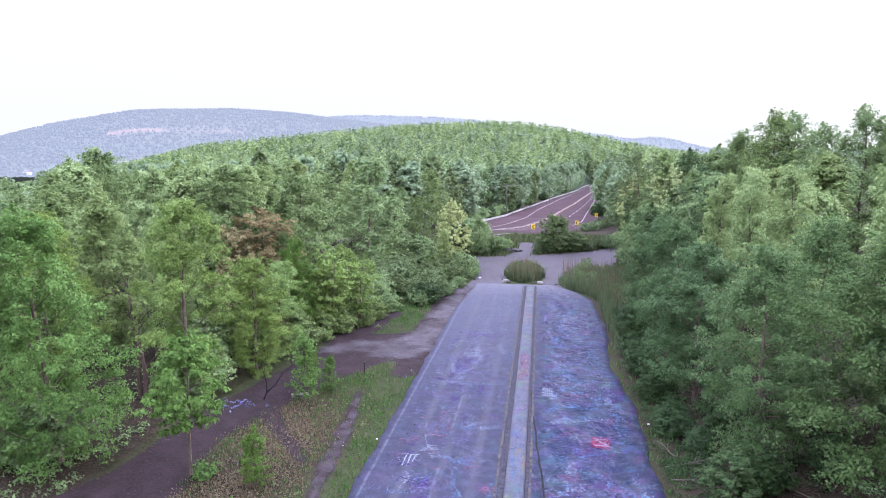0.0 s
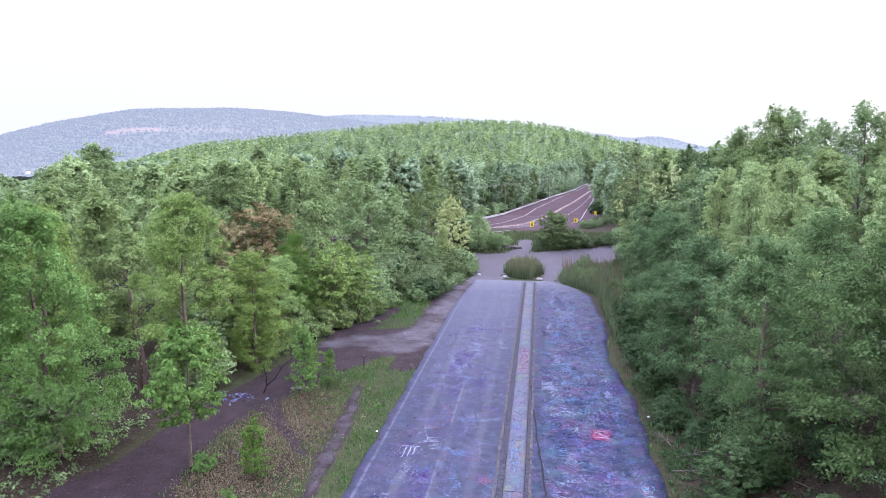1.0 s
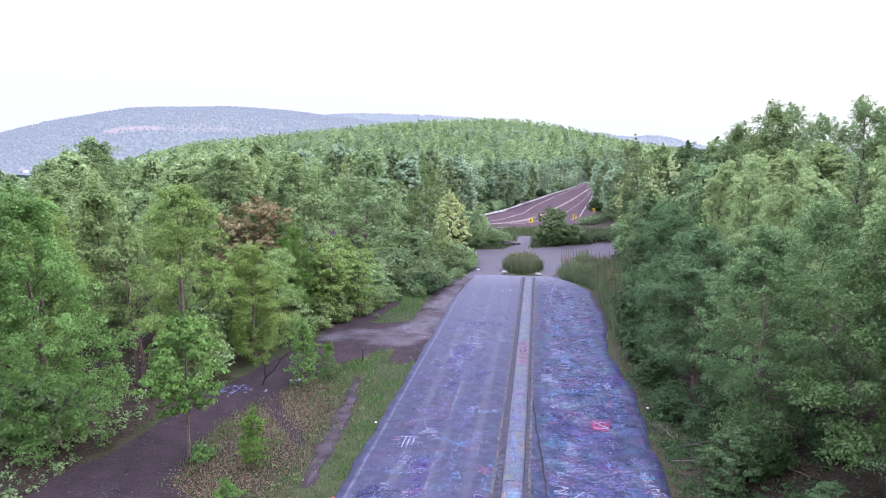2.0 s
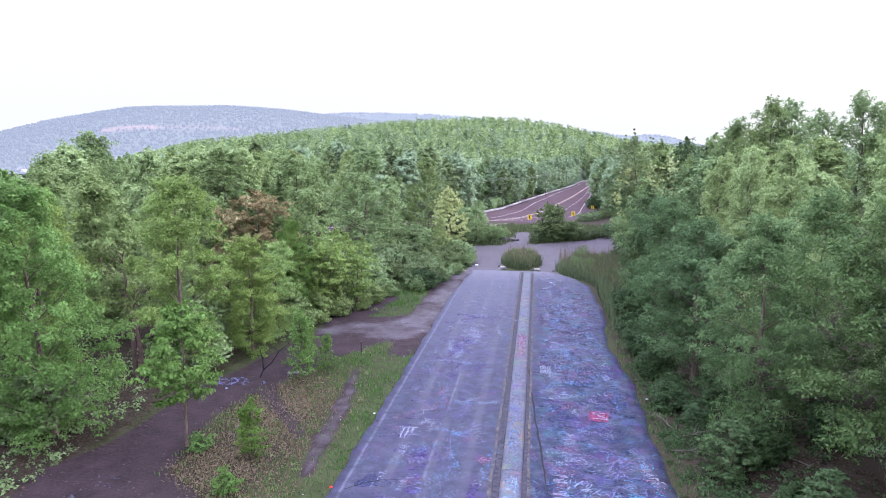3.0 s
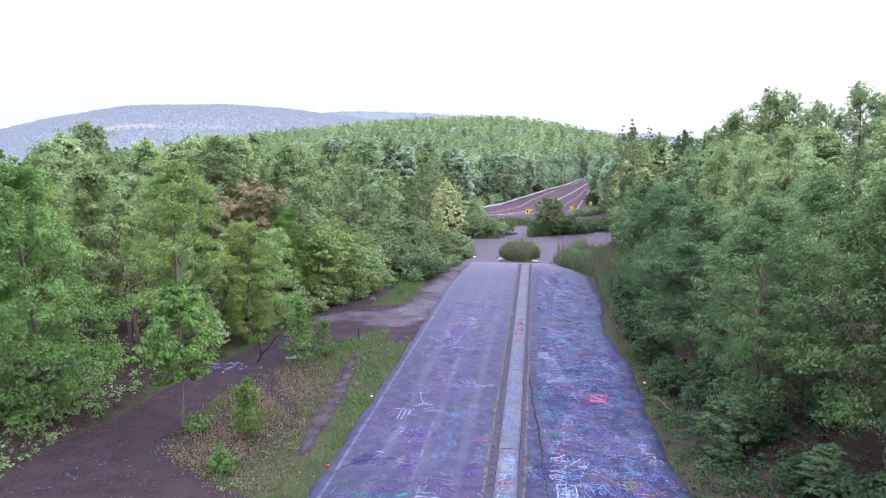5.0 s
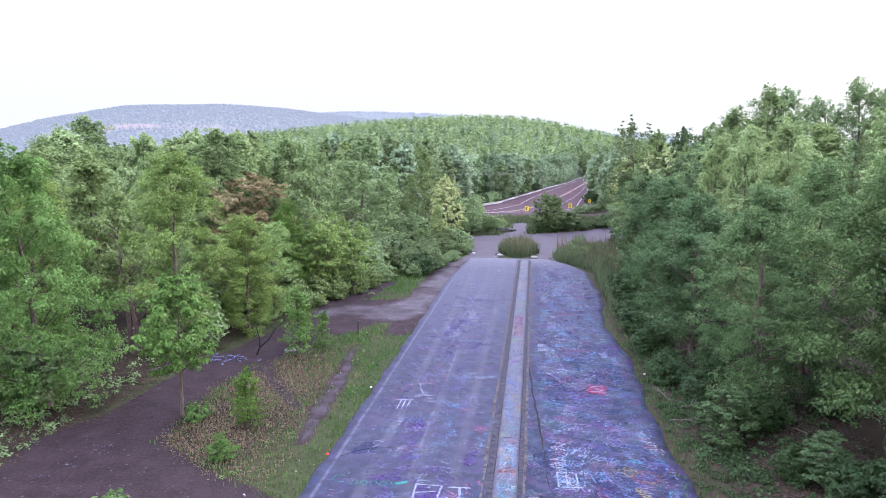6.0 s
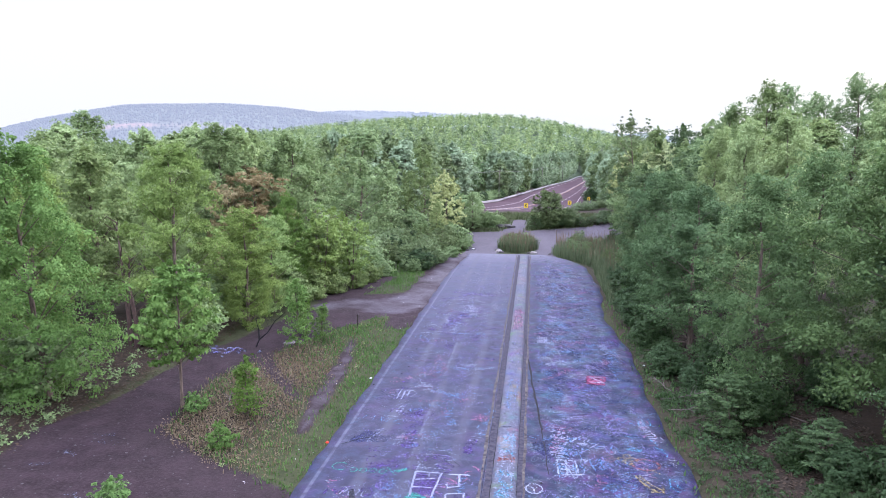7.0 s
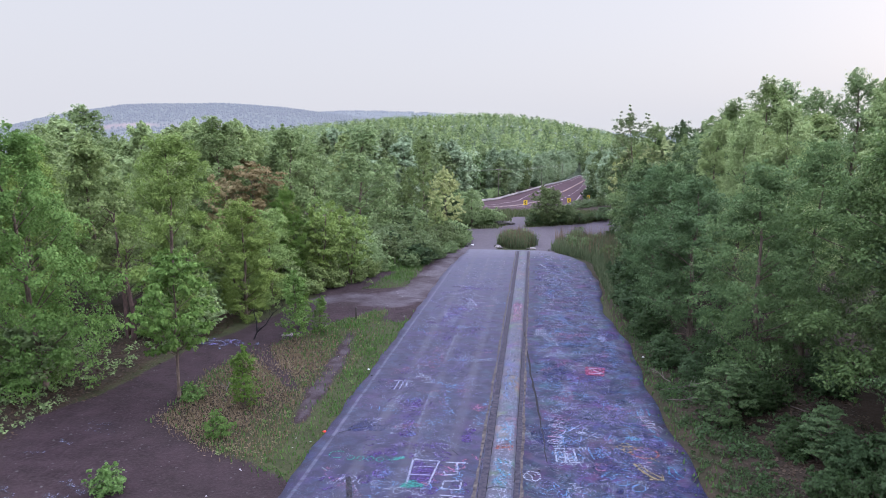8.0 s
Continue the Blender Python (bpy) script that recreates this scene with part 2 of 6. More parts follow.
for rgb, sc, wd, off, spot, thr in cols:
    line = scrawl(k, sc, wd, off, (1.0, 1.0, 1.0))
    mp = k.node("ShaderNodeMapping")
    k.t.links.new(P, mp.inputs[0])
    mp.inputs["Location"].default_value = (off * 2, off, 0)
    where = k.step(k.noise(spot, 2, vec=mp.outputs[0]), thr - 0.03, thr + 0.05)
    wear = k.step(n3, 0.3, 0.6, 0.35, 1.0)
    m_ = k.math("MULTIPLY", k.math("MULTIPLY", line, where), k.math("MULTIPLY", wear, k.math("MULTIPLY", near, k.step(X, -2.5, 0.5, 0.14, 0.34))))
    base = k.mix(m_, base, rgb)
base = k.mix(k.step(n3, 0.55, 0.8, 0, 0.35), base, (0.0339, 0.0334, 0.0612, 1))
# tyre-worn lanes and the pale edge line
for cx, w, s in ((-6.9, 0.35, 0.3), (-5.0, 0.3, 0.22), (-3.2, 0.35, 0.25)):
    g = k.step(k.math("ABSOLUTE", k.math("SUBTRACT", X, cx)), w, w * 0.4)
    base = k.mix(k.math("MULTIPLY", g, k.step(n1, 0.35, 0.6, 0.2, s * 2)), base, (0.0490, 0.0476, 0.0693, 1))
ed = k.step(k.math("ABSOLUTE", k.math("ADD", X, k.math("ADD", 8.75, k.math("MULTIPLY", k.math("SUBTRACT", n1, 0.5), 0.1)))), 0.1, 0.05)
base = k.mix(k.math("MULTIPLY", ed, k.step(n2, 0.35, 0.6, 0.1, 0.7)), base, (0.0718, 0.0715, 0.1100, 1))
lane_line = k.math("MULTIPLY", k.step(k.math("ABSOLUTE", k.math("ADD", X, 5.15)), 0.09, 0.05), k.step(k.math("PINGPONG", Y, 6.1), 2.2, 2.6))
base = k.mix(k.math("MULTIPLY", lane_line, k.step(n2, 0.4, 0.6, 0.05, 0.55)), base, (0.0817, 0.0817, 0.1141, 1))
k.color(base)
k.bump(k.math("ADD", n3, k.math("MULTIPLY", n2, 1.5)), 0.35, 0.02)
ASPHALT = k.m

k = Mat("painted_concrete", rough=0.8)
P = k.coords(world=True)
n2 = k.noise(1.3, 4, vec=P)
n3 = k.noise(9, 3, vec=P)
base = k.mix(k.step(n3, 0.3, 0.7), (0.0275, 0.0273, 0.0454, 1), (0.0544, 0.0537, 0.0840, 1))
tint = k.noise_rgb(0.9, 2.0, vec=k.coords((1, 0.5, 1), world=True))
hs = k.node("ShaderNodeHueSaturation")
hs.inputs["Saturation"].default_value = 1.6
hs.inputs["Value"].default_value = 0.16
k.t.links.new(tint, hs.inputs["Color"])
base = k.mix(k.step(n2, 0.45, 0.62, 0, 0.6), base, hs.outputs[0])
line = scrawl(k, 4.0, 0.03, 5.0)
base = k.mix(k.math("MULTIPLY", line, 0.5), base, (0.1233, 0.1286, 0.1973, 1))
k.color(base)
k.bump(n3, 0.4, 0.02)
MEDIAN = k.m

k = Mat("gutter", rough=0.95, spec=0.1)
n3 = k.noise(5, 4, vec=k.coords(world=True))
k.color(k.ramp(n3, [(0.3, (0.021, 0.019, 0.030, 1)), (0.5, (0.036, 0.033, 0.047, 1)), (0.72, (0.055, 0.050, 0.062, 1))]))
k.bump(n3, 0.5, 0.03)
GUTTER = k.m

k = Mat("tan_grit", rough=0.95, spec=0.1)
n3 = k.noise(3.5, 4, 0.65, vec=k.coords(world=True))
k.color(k.ramp(n3, [(0.3, (0.020, 0.018, 0.024, 1)), (0.5, (0.060, 0.052, 0.054, 1)), (0.7, (0.10, 0.088, 0.082, 1))]))
k.bump(n3, 0.6, 0.03)
GRIT = k.m

k = Mat("crack", rough=1.0)
k.color(k.ramp(k.noise(3, 3, vec=k.coords(world=True)), [(0.3, (0.0039, 0.0039, 0.0055, 1)), (0.7, (0.0140, 0.0125, 0.0172, 1))]))
CRACK = k.m

k = Mat("new_asphalt", rough=0.95, spec=0.08)
P = k.coords(world=True)
n2 = k.noise(0.2, 4, vec=P)
n3 = k.noise(3.0, 3, vec=P)
k.color(k.mix(k.step(n2, 0.3, 0.7), (0.036, 0.0205, 0.028, 1), (0.056, 0.034, 0.043, 1)))
k.bump(n3, 0.2, 0.02)
NEW_ASPHALT = k.m


def plain(name, rgb, rough=0.6, metal=0.0, vary=0.25, scale=4.0):
    k = Mat(name, rough=rough, metal=metal)
    f = k.noise(scale, 3, vec=k.coords())
    lo = tuple(x * (1 - vary) for x in rgb) + (1,)
    hi = tuple(min(1, x * (1 + vary)) for x in rgb) + (1,)
    k.color(k.ramp(f, [(0.3, lo), (0.7, hi)]))
    k.bump(f, 0.15, 0.01)
    return k.m


LINE_WHITE = plain("line_white", (0.235, 0.205, 0.222), 0.7)
LINE_YELLOW = plain("line_yellow", (0.30, 0.19, 0.11), 0.7)
STEEL = plain("galvanised_steel", (0.2, 0.19, 0.21), 0.6, 0.2)
SIGN_YELLOW = plain("sign_yellow", (0.62, 0.42, 0.03), 0.4, 0, 0.06)
SIGN_BLACK = plain("sign_black", (0.015, 0.015, 0.015), 0.5)
WOOD_POLE = plain("wood_pole", (0.1, 0.088, 0.078), 0.9)
WIRE = plain("wire", (0.12, 0.12, 0.13), 0.6)
STONE = plain("stone", (0.05, 0.045, 0.048), 0.9, 0, 0.4, 6.0)


# ---- shape helpers ----
def mesh_object(name, verts, faces, material, parent=None, label="", smooth=False):
    me = bpy.data.meshes.new(name)
    me.from_pydata([tuple(p) for p in verts], [], faces)
    me.materials.append(material)
    if smooth:
        me.polygons.foreach_set("use_smooth", [True] * len(me.polygons))
    me.update()
    ob = new(name, me)
    if parent is not None:
        ob.parent = parent
    if label:
        tagged(ob, label)
    return ob


def tri_mesh(name, co, tri, material):
    """A mesh of triangles from arrays."""
    me = bpy.data.meshes.new(name)
    me.vertices.add(len(co))
    me.vertices.foreach_set("co", np.asarray(co, np.float32).ravel())
    me.loops.add(tri.size)
    me.loops.foreach_set("vertex_index", np.asarray(tri, np.int32).ravel())
    me.polygons.add(len(tri))
    me.polygons.foreach_set("loop_start", np.arange(0, tri.size, 3, dtype=np.int32))
    me.materials.append(material)
    me.update(calc_edges=True)
    return me


def part(name, bm, material, parent, label=""):
    me = bpy.data.meshes.new(name)
    bm.to_mesh(me)
    bm.free()
    me.materials.append(material)
    ob = new(name, me)
    ob.parent = parent
    if label:
        tagged(ob, label)
    return ob


def box_bm(sx, sy, sz, at=(0, 0, 0), bevel=0.0):
    bm = bmesh.new()
    bmesh.ops.create_cube(bm, size=1.0)
    bmesh.ops.scale(bm, vec=(sx, sy, sz), verts=bm.verts)
    if bevel:
        bmesh.ops.bevel(bm, geom=bm.edges[:], offset=bevel, segments=1, affect="EDGES")
    bmesh.ops.translate(bm, vec=at, verts=bm.verts)
    return bm


def smooth01(v, lo, hi):
    u = np.clip((v - lo) / (hi - lo), 0, 1)
    return u * u * (3 - 2 * u)


def wave(x, y, s):
    """Cheap rolling noise for arrays, about -1 to 1."""
    return (np.sin(x / s + 1.3 * np.sin(y / s * 0.7 + 1)) + np.sin(y / s * 1.21 + 1.7 * np.sin(x / s * 0.53 + 2)) + np.sin((x + y) / s * 1.9 + 0.7)) / 3


def seg_dist(x, y, pts):
    """Distance past the edge of a chain of circles (x, y, radius) joined up."""
    best = np.full(np.shape(x), 1e9)
    for (ax, ay, ar), (bx, by, br) in zip(pts, pts[1:]):
        dx, dy = bx - ax, by - ay
        t = np.clip(((x - ax) * dx + (y - ay) * dy) / (dx * dx + dy * dy), 0, 1)
        best = np.minimum(best, np.hypot(x - ax - t * dx, y - ay - t * dy) - (ar + t * (br - ar)))
    return best


# ---- the lie of the land ----
NEW_ROAD = [(-260, 96, 6.5), (-150, 108, 6.5), (-80, 119, 6.5), (-48, 124.5, 6.4), (-25, 129.6, 6.3), (-13.5, 140.5, 9), (-5.5, 158, 12.2), (0, 190, 12.2), (5.7, 233, 10.6), (12, 282, 8.9), (18.4, 335, 7.4), (27, 400, 6.4), (43, 507, 6.2), (80, 620, 6.2)]
DIRT = [[(-8, 10, 9), (-11, 15.5, 7.9), (-15.2, 18.6, 7.2), (-20.7, 27.3, 3.0), (-20.2, 31, 2.2), (-20.5, 36, 1.6), (-19.6, 41, 2.0), (-18.3, 47, 2.3), (-16.5, 52, 3.0), (-14.5, 57, 4.2), (-11.5, 58, 4.5)],
        [(-18, 14, 8), (-28, 10, 9)], [(-18, 59, 2), (-16.6, 66, 1.3), (-15.4, 70, 0.8)],
        [(-10.3, 50, 1.0), (-10.2, 62, 1.8), (-9.9, 75, 2.0), (-9.2, 88, 1.6)]]
PATHLET = [(-18.0, 41.5, 0.7), (-16.1, 38.4, 0.55), (-14.3, 36.2, 0.5), (-12.7, 33.6, 0.3)]
GREY = [(-18.5, 55, 1.0), (-15.5, 57.5, 2.2), (-12.5, 57.0, 3.4), (-10.6, 62, 1.8), (-10.2, 72, 1.6), (-9.6, 86, 1.2)]
RUT = [(-10.9, 29.4, 0.2), (-11.1, 31.5, 0.38), (-11.4, 34, 0.45), (-11.6, 36.8, 0.5), (-11.9, 39.5, 0.45), (-12.3, 42.5, 0.35), (-12.7, 45.5, 0.25)]
GRAVEL = [[(-7.2, 88, 2.0), (-6.6, 94, 2.2), (-6.4, 100, 3.2)], [(2.0, 88, 1.2), (1.9, 93, 1.1), (2.5, 100, 3.5)], [(-8.5, 107, 5.5), (0, 108, 6.5), (8, 111, 7.0), (14, 116, 5)], [(-3.4, 113, 2.2), (-2.5, 118, 1.4), (-2.3, 125, 1.3)]]


def hw_level(y):
    return -2.62 - 0.075 * (np.clip(y, 139, 212) - 139) - 0.034 * (np.clip(y, 212, 640) - 212)


def ground_z(x, y):
    x = np.asarray(x, float)
    y = np.asarray(y, float)
    z = -0.03 * np.clip(y, -120, 108)
    z = z + 0.7 * smooth01(y, 108, 135)
    # a bank of spoil between the cross track and the highway
    z = z + 0.7 * np.exp(-((y - 124) / 4.0) ** 2) * smooth01(np.abs(x + 2.4), 1.5, 4.0) * smooth01(x, 40, 20)
    # ground beside the old road
    off = smooth01(np.abs(x + 1.3), 8.2, 10.5)
    near = smooth01(y, 130, 100)
    z = z - 0.18 * smooth01(np.abs(x + 1.3), 7.9, 7.2) * smooth01(y, 87.5, 84.5) * smooth01(x, 5.0, 4.0)
    z = z + off * near * (0.10 * wave(x, y, 1.9) + 0.12 * wave(x, y, 5.0) - 0.05)
    z = z + near * 0.45 * smooth01(x, 8.5, 16) + near * 0.5 * smooth01(-x, 22, 32)
    # the land falls away beyond the junction, and rises again to the wooded hill
    z = z - 0.075 * (np.clip(y, 139, 212) - 139) - 0.034 * (np.clip(y, 212, 560) - 212)
    hw = np.where(x > -52, 160.0, 340.0)
    z = z + 41.0 * np.exp(-((x + 52) / hw) ** 2) * smooth01(y, 400, 800) * smooth01(y, 1500, 950)
    z = z + 4.0 * smooth01(x, 22, 70) * smooth01(y, 60, 130) * smooth01(y, 330, 200)
    # valley on the far side
    z = z - np.clip(0.155 * (-x - 0.5 * np.maximum(y, 0) - 22), 0, 75)
    z = z - 40.0 * smooth01(y, 900, 1600)
    d = seg_dist(x, y, NEW_ROAD)
    level = hw_level(y)
    lev_w = np.where(y > 134, 4.5, 1.0)
    z = np.where(d < 9, level + (z - level) * smooth01(d - lev_w, 0.0, 4.5), z)
    return z


def gz(x, y):
    return float(ground_z(x, y))


def lines(*spans):
    out = []
    for a, b, n in spans:
        out += list(np.linspace(a, b, n, endpoint=False))
    return np.array(out)


gx = lines((-4000, -1200, 8), (-1200, -300, 16), (-300, -60, 24), (-60, -30, 24), (-30, 16, 104), (16, 60, 32), (60, 300, 20), (300, 1200, 14), (1200, 4001, 9))
gx = np.append(gx, 4000.0)
gy = lines((-400, -40, 10), (-40, 14, 20), (14, 75, 130), (75, 130, 80), (130, 300, 70), (300, 900, 60), (900, 2000, 12), (2000, 4301, 9))
GXX, GYY = np.meshgrid(gx, gy)
GZZ = ground_z(GXX, GYY)
nx, ny = len(gx), len(gy)
idx = np.arange(nx * ny).reshape(ny, nx)
quads = np.stack([idx[:-1, :-1], idx[:-1, 1:], idx[1:, 1:], idx[1:, :-1]], -1).reshape(-1, 4)
ground = mesh_object("ground", np.stack([GXX, GYY, GZZ], -1).reshape(-1, 3), quads.tolist(), GROUND, smooth=True)
tagged(ground, "rough ground of grass, forest litter and dark cinder dirt", "ground", kind="structure")


def dirt_at(x, y):
    d = np.minimum.reduce([seg_dist(x, y, p) for p in DIRT])
    rut = 0.95 * smooth01(-seg_dist(x, y, RUT), -0.45, 0.2) * (0.75 + 0.4 * smooth01(wave(x, y, 0.8), -0.5, 0.5))
    return np.maximum(np.maximum(smooth01(-d, -0.8, 0.5), rut), 0.8 * smooth01(-seg_dist(x, y, PATHLET), -0.5, 0.3))


def gravel_at(x, y):
    g = smooth01(-np.minimum.reduce([seg_dist(x, y, p) for p in GRAVEL]), -1.0, 0.6)
    g = np.maximum(g, 0.47 * smooth01(-seg_dist(x, y, RUT), -0.5, 0.1))
    g = np.maximum(g, 0.56 * smooth01(-seg_dist(x, y, GREY), -2.8, 1.3) * (0.86 + 0.2 * smooth01(wave(x, y, 1.6), -0.6, 0.6)))
    return g


def litter_at(x, y):
    return np.clip(smooth01(-x, 21.5, 25) + np.maximum(smooth01(x, 7.4, 9.2), 0.5 * smooth01(x, 5.8, 6.6)) + 0.95 * np.exp(-((x + 15.2) / 3.6) ** 2 - ((y - 33.5) / 10) ** 4) * (0.72 + 0.4 * smooth01(wave(x, y, 1.4) + wave(x, y, 3.3), -0.7, 0.7)) + smooth01(y, 130, 150), 0, 1)


for nm, fn in (("dirt", dirt_at), ("gravel", gravel_at), ("litter", litter_at)):
    at = ground.data.attributes.new(nm, "FLOAT", "POINT")
    at.data.foreach_set("value", fn(GXX, GYY).astype(np.float32).ravel())


# ---- the old road ----
def right_edge(y):
    x = 6.65 + 0.18 * math.sin(y * 0.31) + 0.1 * math.sin(y * 1.1 + 2) - 0.5 * math.exp(-((y - 54) / 8) ** 2)
    if y > 76:
        x -= 5.2 * ((y - 76) / 13.0) ** 2.2
    return x


def road_z(x, y):
    return -0.03 * y + 0.10 + 0.03 * float(wave(np.float64(x), np.float64(y), 3.1)) - 0.0006 * (x + 1) ** 2


rv, rf = [], []
ys = np.arange(-20, 89.01, 0.5)
cols_n = 34
for y in ys:
    xl = -9.25 + 0.06 * math.sin(y * 0.9) + 0.05 * math.sin(y * 2.3) + 0.9 * smooth01(y, 70, 90)
    xr = right_edge(y)
    for i in range(cols_n + 1):
        x = xl + (xr - xl) * i / cols_n
        rv.append((x, y, road_z(x, y)))
    rv.insert(len(rv) - cols_n - 1, (xl - 0.02, y, road_z(xl, y) - 0.35))
    rv.append((xr + 0.02, y, road_z(xr, y) - 0.35))
for j in range(len(ys) - 1):
    for i in range(cols_n + 2):
        a = j * (cols_n + 3) + i
        rf.append((a, a + 1, a + cols_n + 4, a + cols_n + 3))
old_road = mesh_object("road", rv, rf, ASPHALT, smooth=True)
tagged(old_road, "abandoned asphalt highway covered all over in sprayed graffiti", "road", kind="structure")


# low rounded concrete median, in cast lengths, with worn gutters along it
median = new("median_strip")
median.location = (-0.98, 0, 0)
tagged(median, "low rounded concrete median covered in faded spray paint", "median", kind="structure")


def median_piece(y0, y1):
    v, f = [], []
    prof = [(-0.52, -0.05), (-0.5, 0.03), (-0.42, 0.09), (-0.25, 0.135), (0, 0.15), (0.25, 0.135), (0.42, 0.09), (0.5, 0.03), (0.52, -0.05)]
    n = len(prof)
    steps = max(2, int((y1 - y0) / 1.5) + 1)
    for y in np.linspace(y0, y1, steps):
        for px, pz in prof:
            v.append((px, y, road_z(-0.98, y) + pz))
    for j in range(steps - 1):
        for i in range(n - 1):
            a = j * n + i
            f.append((a, a + 1, a + n + 1, a + n))
    f.append(tuple(range(n)))
    f.append(tuple(reversed(range((steps - 1) * n, steps * n))))
    return mesh_object("median_length", v, f, MEDIAN, median, smooth=False)


joints = [-20, -8, 4, 12, 17.9, 23.9, 29.8, 30.9, 37.0, 43.2, 49.3, 55.5, 61.6, 67.8, 74.0, 80.0, 88.2]
for a, b in zip(joints, joints[1:]):
    median_piece(a + 0.03, b - 0.03)
for side, w in ((-1, 0.30), (1, 0.20)):
    v, f = [], []
    for j, y in enumerate(np.arange(-20, 88.01, 0.5)):
        x0 = side * 0.53
        x1 = side * (0.53 + w + 0.03 * math.sin(y * 0.7 + side) + 0.015 * math.sin(y * 4.1))
        for x in (x0, x1):
            v.append((x, y, road_z(-0.98 + x, y) + 0.006))
        if j:
            a = 2 * j
            f.append((a - 2, a - 1, a + 1, a) if side > 0 else (a, a + 1, a - 1, a - 2))
    mesh_object("gutter", v, f, GUTTER, median, "band of grey grit beside the median")


for side, x_in in ((-1, 0.90), (1, 0.74)):
    v, f = [], []
    for j, y in enumerate(np.arange(-20, 88.01, 0.4)):
        x0 = side * (x_in + 0.02 * math.sin(y * 1.3 + side))
        x1 = side * (x_in + 0.12 + 0.03 * math.sin(y * 0.9) + 0.025 * math.sin(y * 5.3 + side))
        for x in (x0, x1):
            v.append((x, y, road_z(-0.98 + x, y) + 0.014))
        if j:
            a = 2 * j
            f.append((a - 2, a - 1, a + 1, a) if side > 0 else (a, a + 1, a - 1, a - 2))
    mesh_object("grit_line", v, f, GRIT, median, "line of tan grit beside the gutter")


def ribbon(name, pts, width, material, parent, lift=0.012, zf=None):
    """A flat strip along a line of (x, y)."""
    v, f = [], []
    for j, (x, y) in enumerate(pts):
        ax, ay = pts[max(0, j - 1)]
        bx, by = pts[min(len(pts) - 1, j + 1)]
        dx, dy = bx - ax, by - ay
        ln = math.hypot(dx, dy) or 1
        w = width(j / max(1, len(pts) - 1)) if callable(width) else width
        ox, oy = -dy / ln * w / 2, dx / ln * w / 2
        for s in (1, -1):
            px, py = x + s * ox, y + s * oy
            v.append((px, py, (zf or road_z)(px, py) + lift))
        if j:
            a = 2 * j
            f.append((a - 2, a - 1, a + 1, a))
    return mesh_object(name, v, f, material, parent)


# dark cracks: one along each gutter, one leaving the median at an angle
rng = random.Random(5)
cracks = new("road_cracks")
tagged(cracks, "dark open cracks and tar lines in the old asphalt", "crack", kind="structure")


def wobble(x0, y0, x1, y1, n, amp):
    return [(x0 + (x1 - x0) * i / n + rng.uniform(-amp, amp), y0 + (y1 - y0) * i / n) for i in range(n + 1)]


for (x0, y0, x1, y1, wd) in ((-1.83, -10, -1.80, 86, 0.02), (-0.35, 47.2, 0.1, 38.3, 0.12), (0.1, 38.3, 0.6, 31.0, 0.12), (0.6, 31.0, 0.85, 26.5, 0.06), (-1.49, -10, -1.5, 86, 0.035), (-0.46, -10, -0.465, 86, 0.035)):
    ribbon("crack", wobble(x0, y0, x1, y1, int(abs(y1 - y0) * 1.2), 0.035), lambda u, w=wd: w * (0.6 + 0.5 * rng.random()), CRACK, cracks)


# ---- the highway beyond ----
def spline(pts, n):
    """Catmull-Rom through rows of numbers."""
    p = np.array(pts, float)
    out = []
    for i in range(1, len(p) - 2):
        a, b, c, d = p[i - 1], p[i], p[i + 1], p[i + 2]
        for t in np.linspace(0, 1, n, endpoint=False):
            out.append(0.5 * (2 * b + (c - a) * t + (2 * a - 5 * b + 4 * c - d) * t * t + (3 * b - a - 3 * c + d) * t ** 3))
    out.append(p[-2])
    return np.array(out)


HW = spline(NEW_ROAD, 12)
HWT = np.gradient(HW[:, :2], axis=0)
HWT /= np.linalg.norm(HWT, axis=1)[:, None]
HWN = np.stack([-HWT[:, 1], HWT[:, 0]], 1)     # to the far side


def hw_z(y):
    return float(hw_level(y))


def hw_strip(name, o0, o1, material, parent, lift, lo=0, hi=None, rel=False):
    """A strip of the highway between two offsets (metres from its middle, or parts of its half width)."""
    v, f = [], []
    hi = len(HW) if hi is None else hi
    for j in range(lo, hi):
        w = HW[j, 2] if rel else 1.0
        for o in (o0, o1):
            q = HW[j, :2] + HWN[j] * ((o * w) if not callable(o) else o(j))
            v.append((q[0], q[1], hw_z(q[1]) + lift))
        if j > lo:
            a = 2 * (j - lo)
            f.append((a - 2, a - 1, a + 1, a))
    return mesh_object(name, v, f, material, parent)


def hw_far(j):
    """From the middle to the far edge."""
    y = HW[j, 1]
    return HW[j, 2] + 2.6 * float(smooth01(y, 165, 225) * smooth01(y, 400, 300))


def hw_near(j):
    """From the middle to the near edge: the turning lane widens it."""
    y = HW[j, 1]
    return HW[j, 2] + 3.4 * float(smooth01(y, 132, 145) * smooth01(y, 480, 330))


highway = hw_strip("highway", (lambda j: -hw_near(j)), hw_far, NEW_ASPHALT, None, 0.10)
tagged(highway, "curving two-way highway of reddish asphalt with painted lines", "road", kind="structure")


n_hw = len(HW)


def hw_from(y):
    """The first step of the highway past the bend that lies beyond y."""
    return int(np.argmax((HW[:, 1] > y) & (HW[:, 0] > -40)))


def hw_line(name, offset, width, lo=0, hi=None):
    hw_strip(name, (lambda j: offset(j) + width / 2), (lambda j: offset(j) - width / 2), LINE_WHITE, highway, 0.115, lo, hi)


bend = hw_from(139)
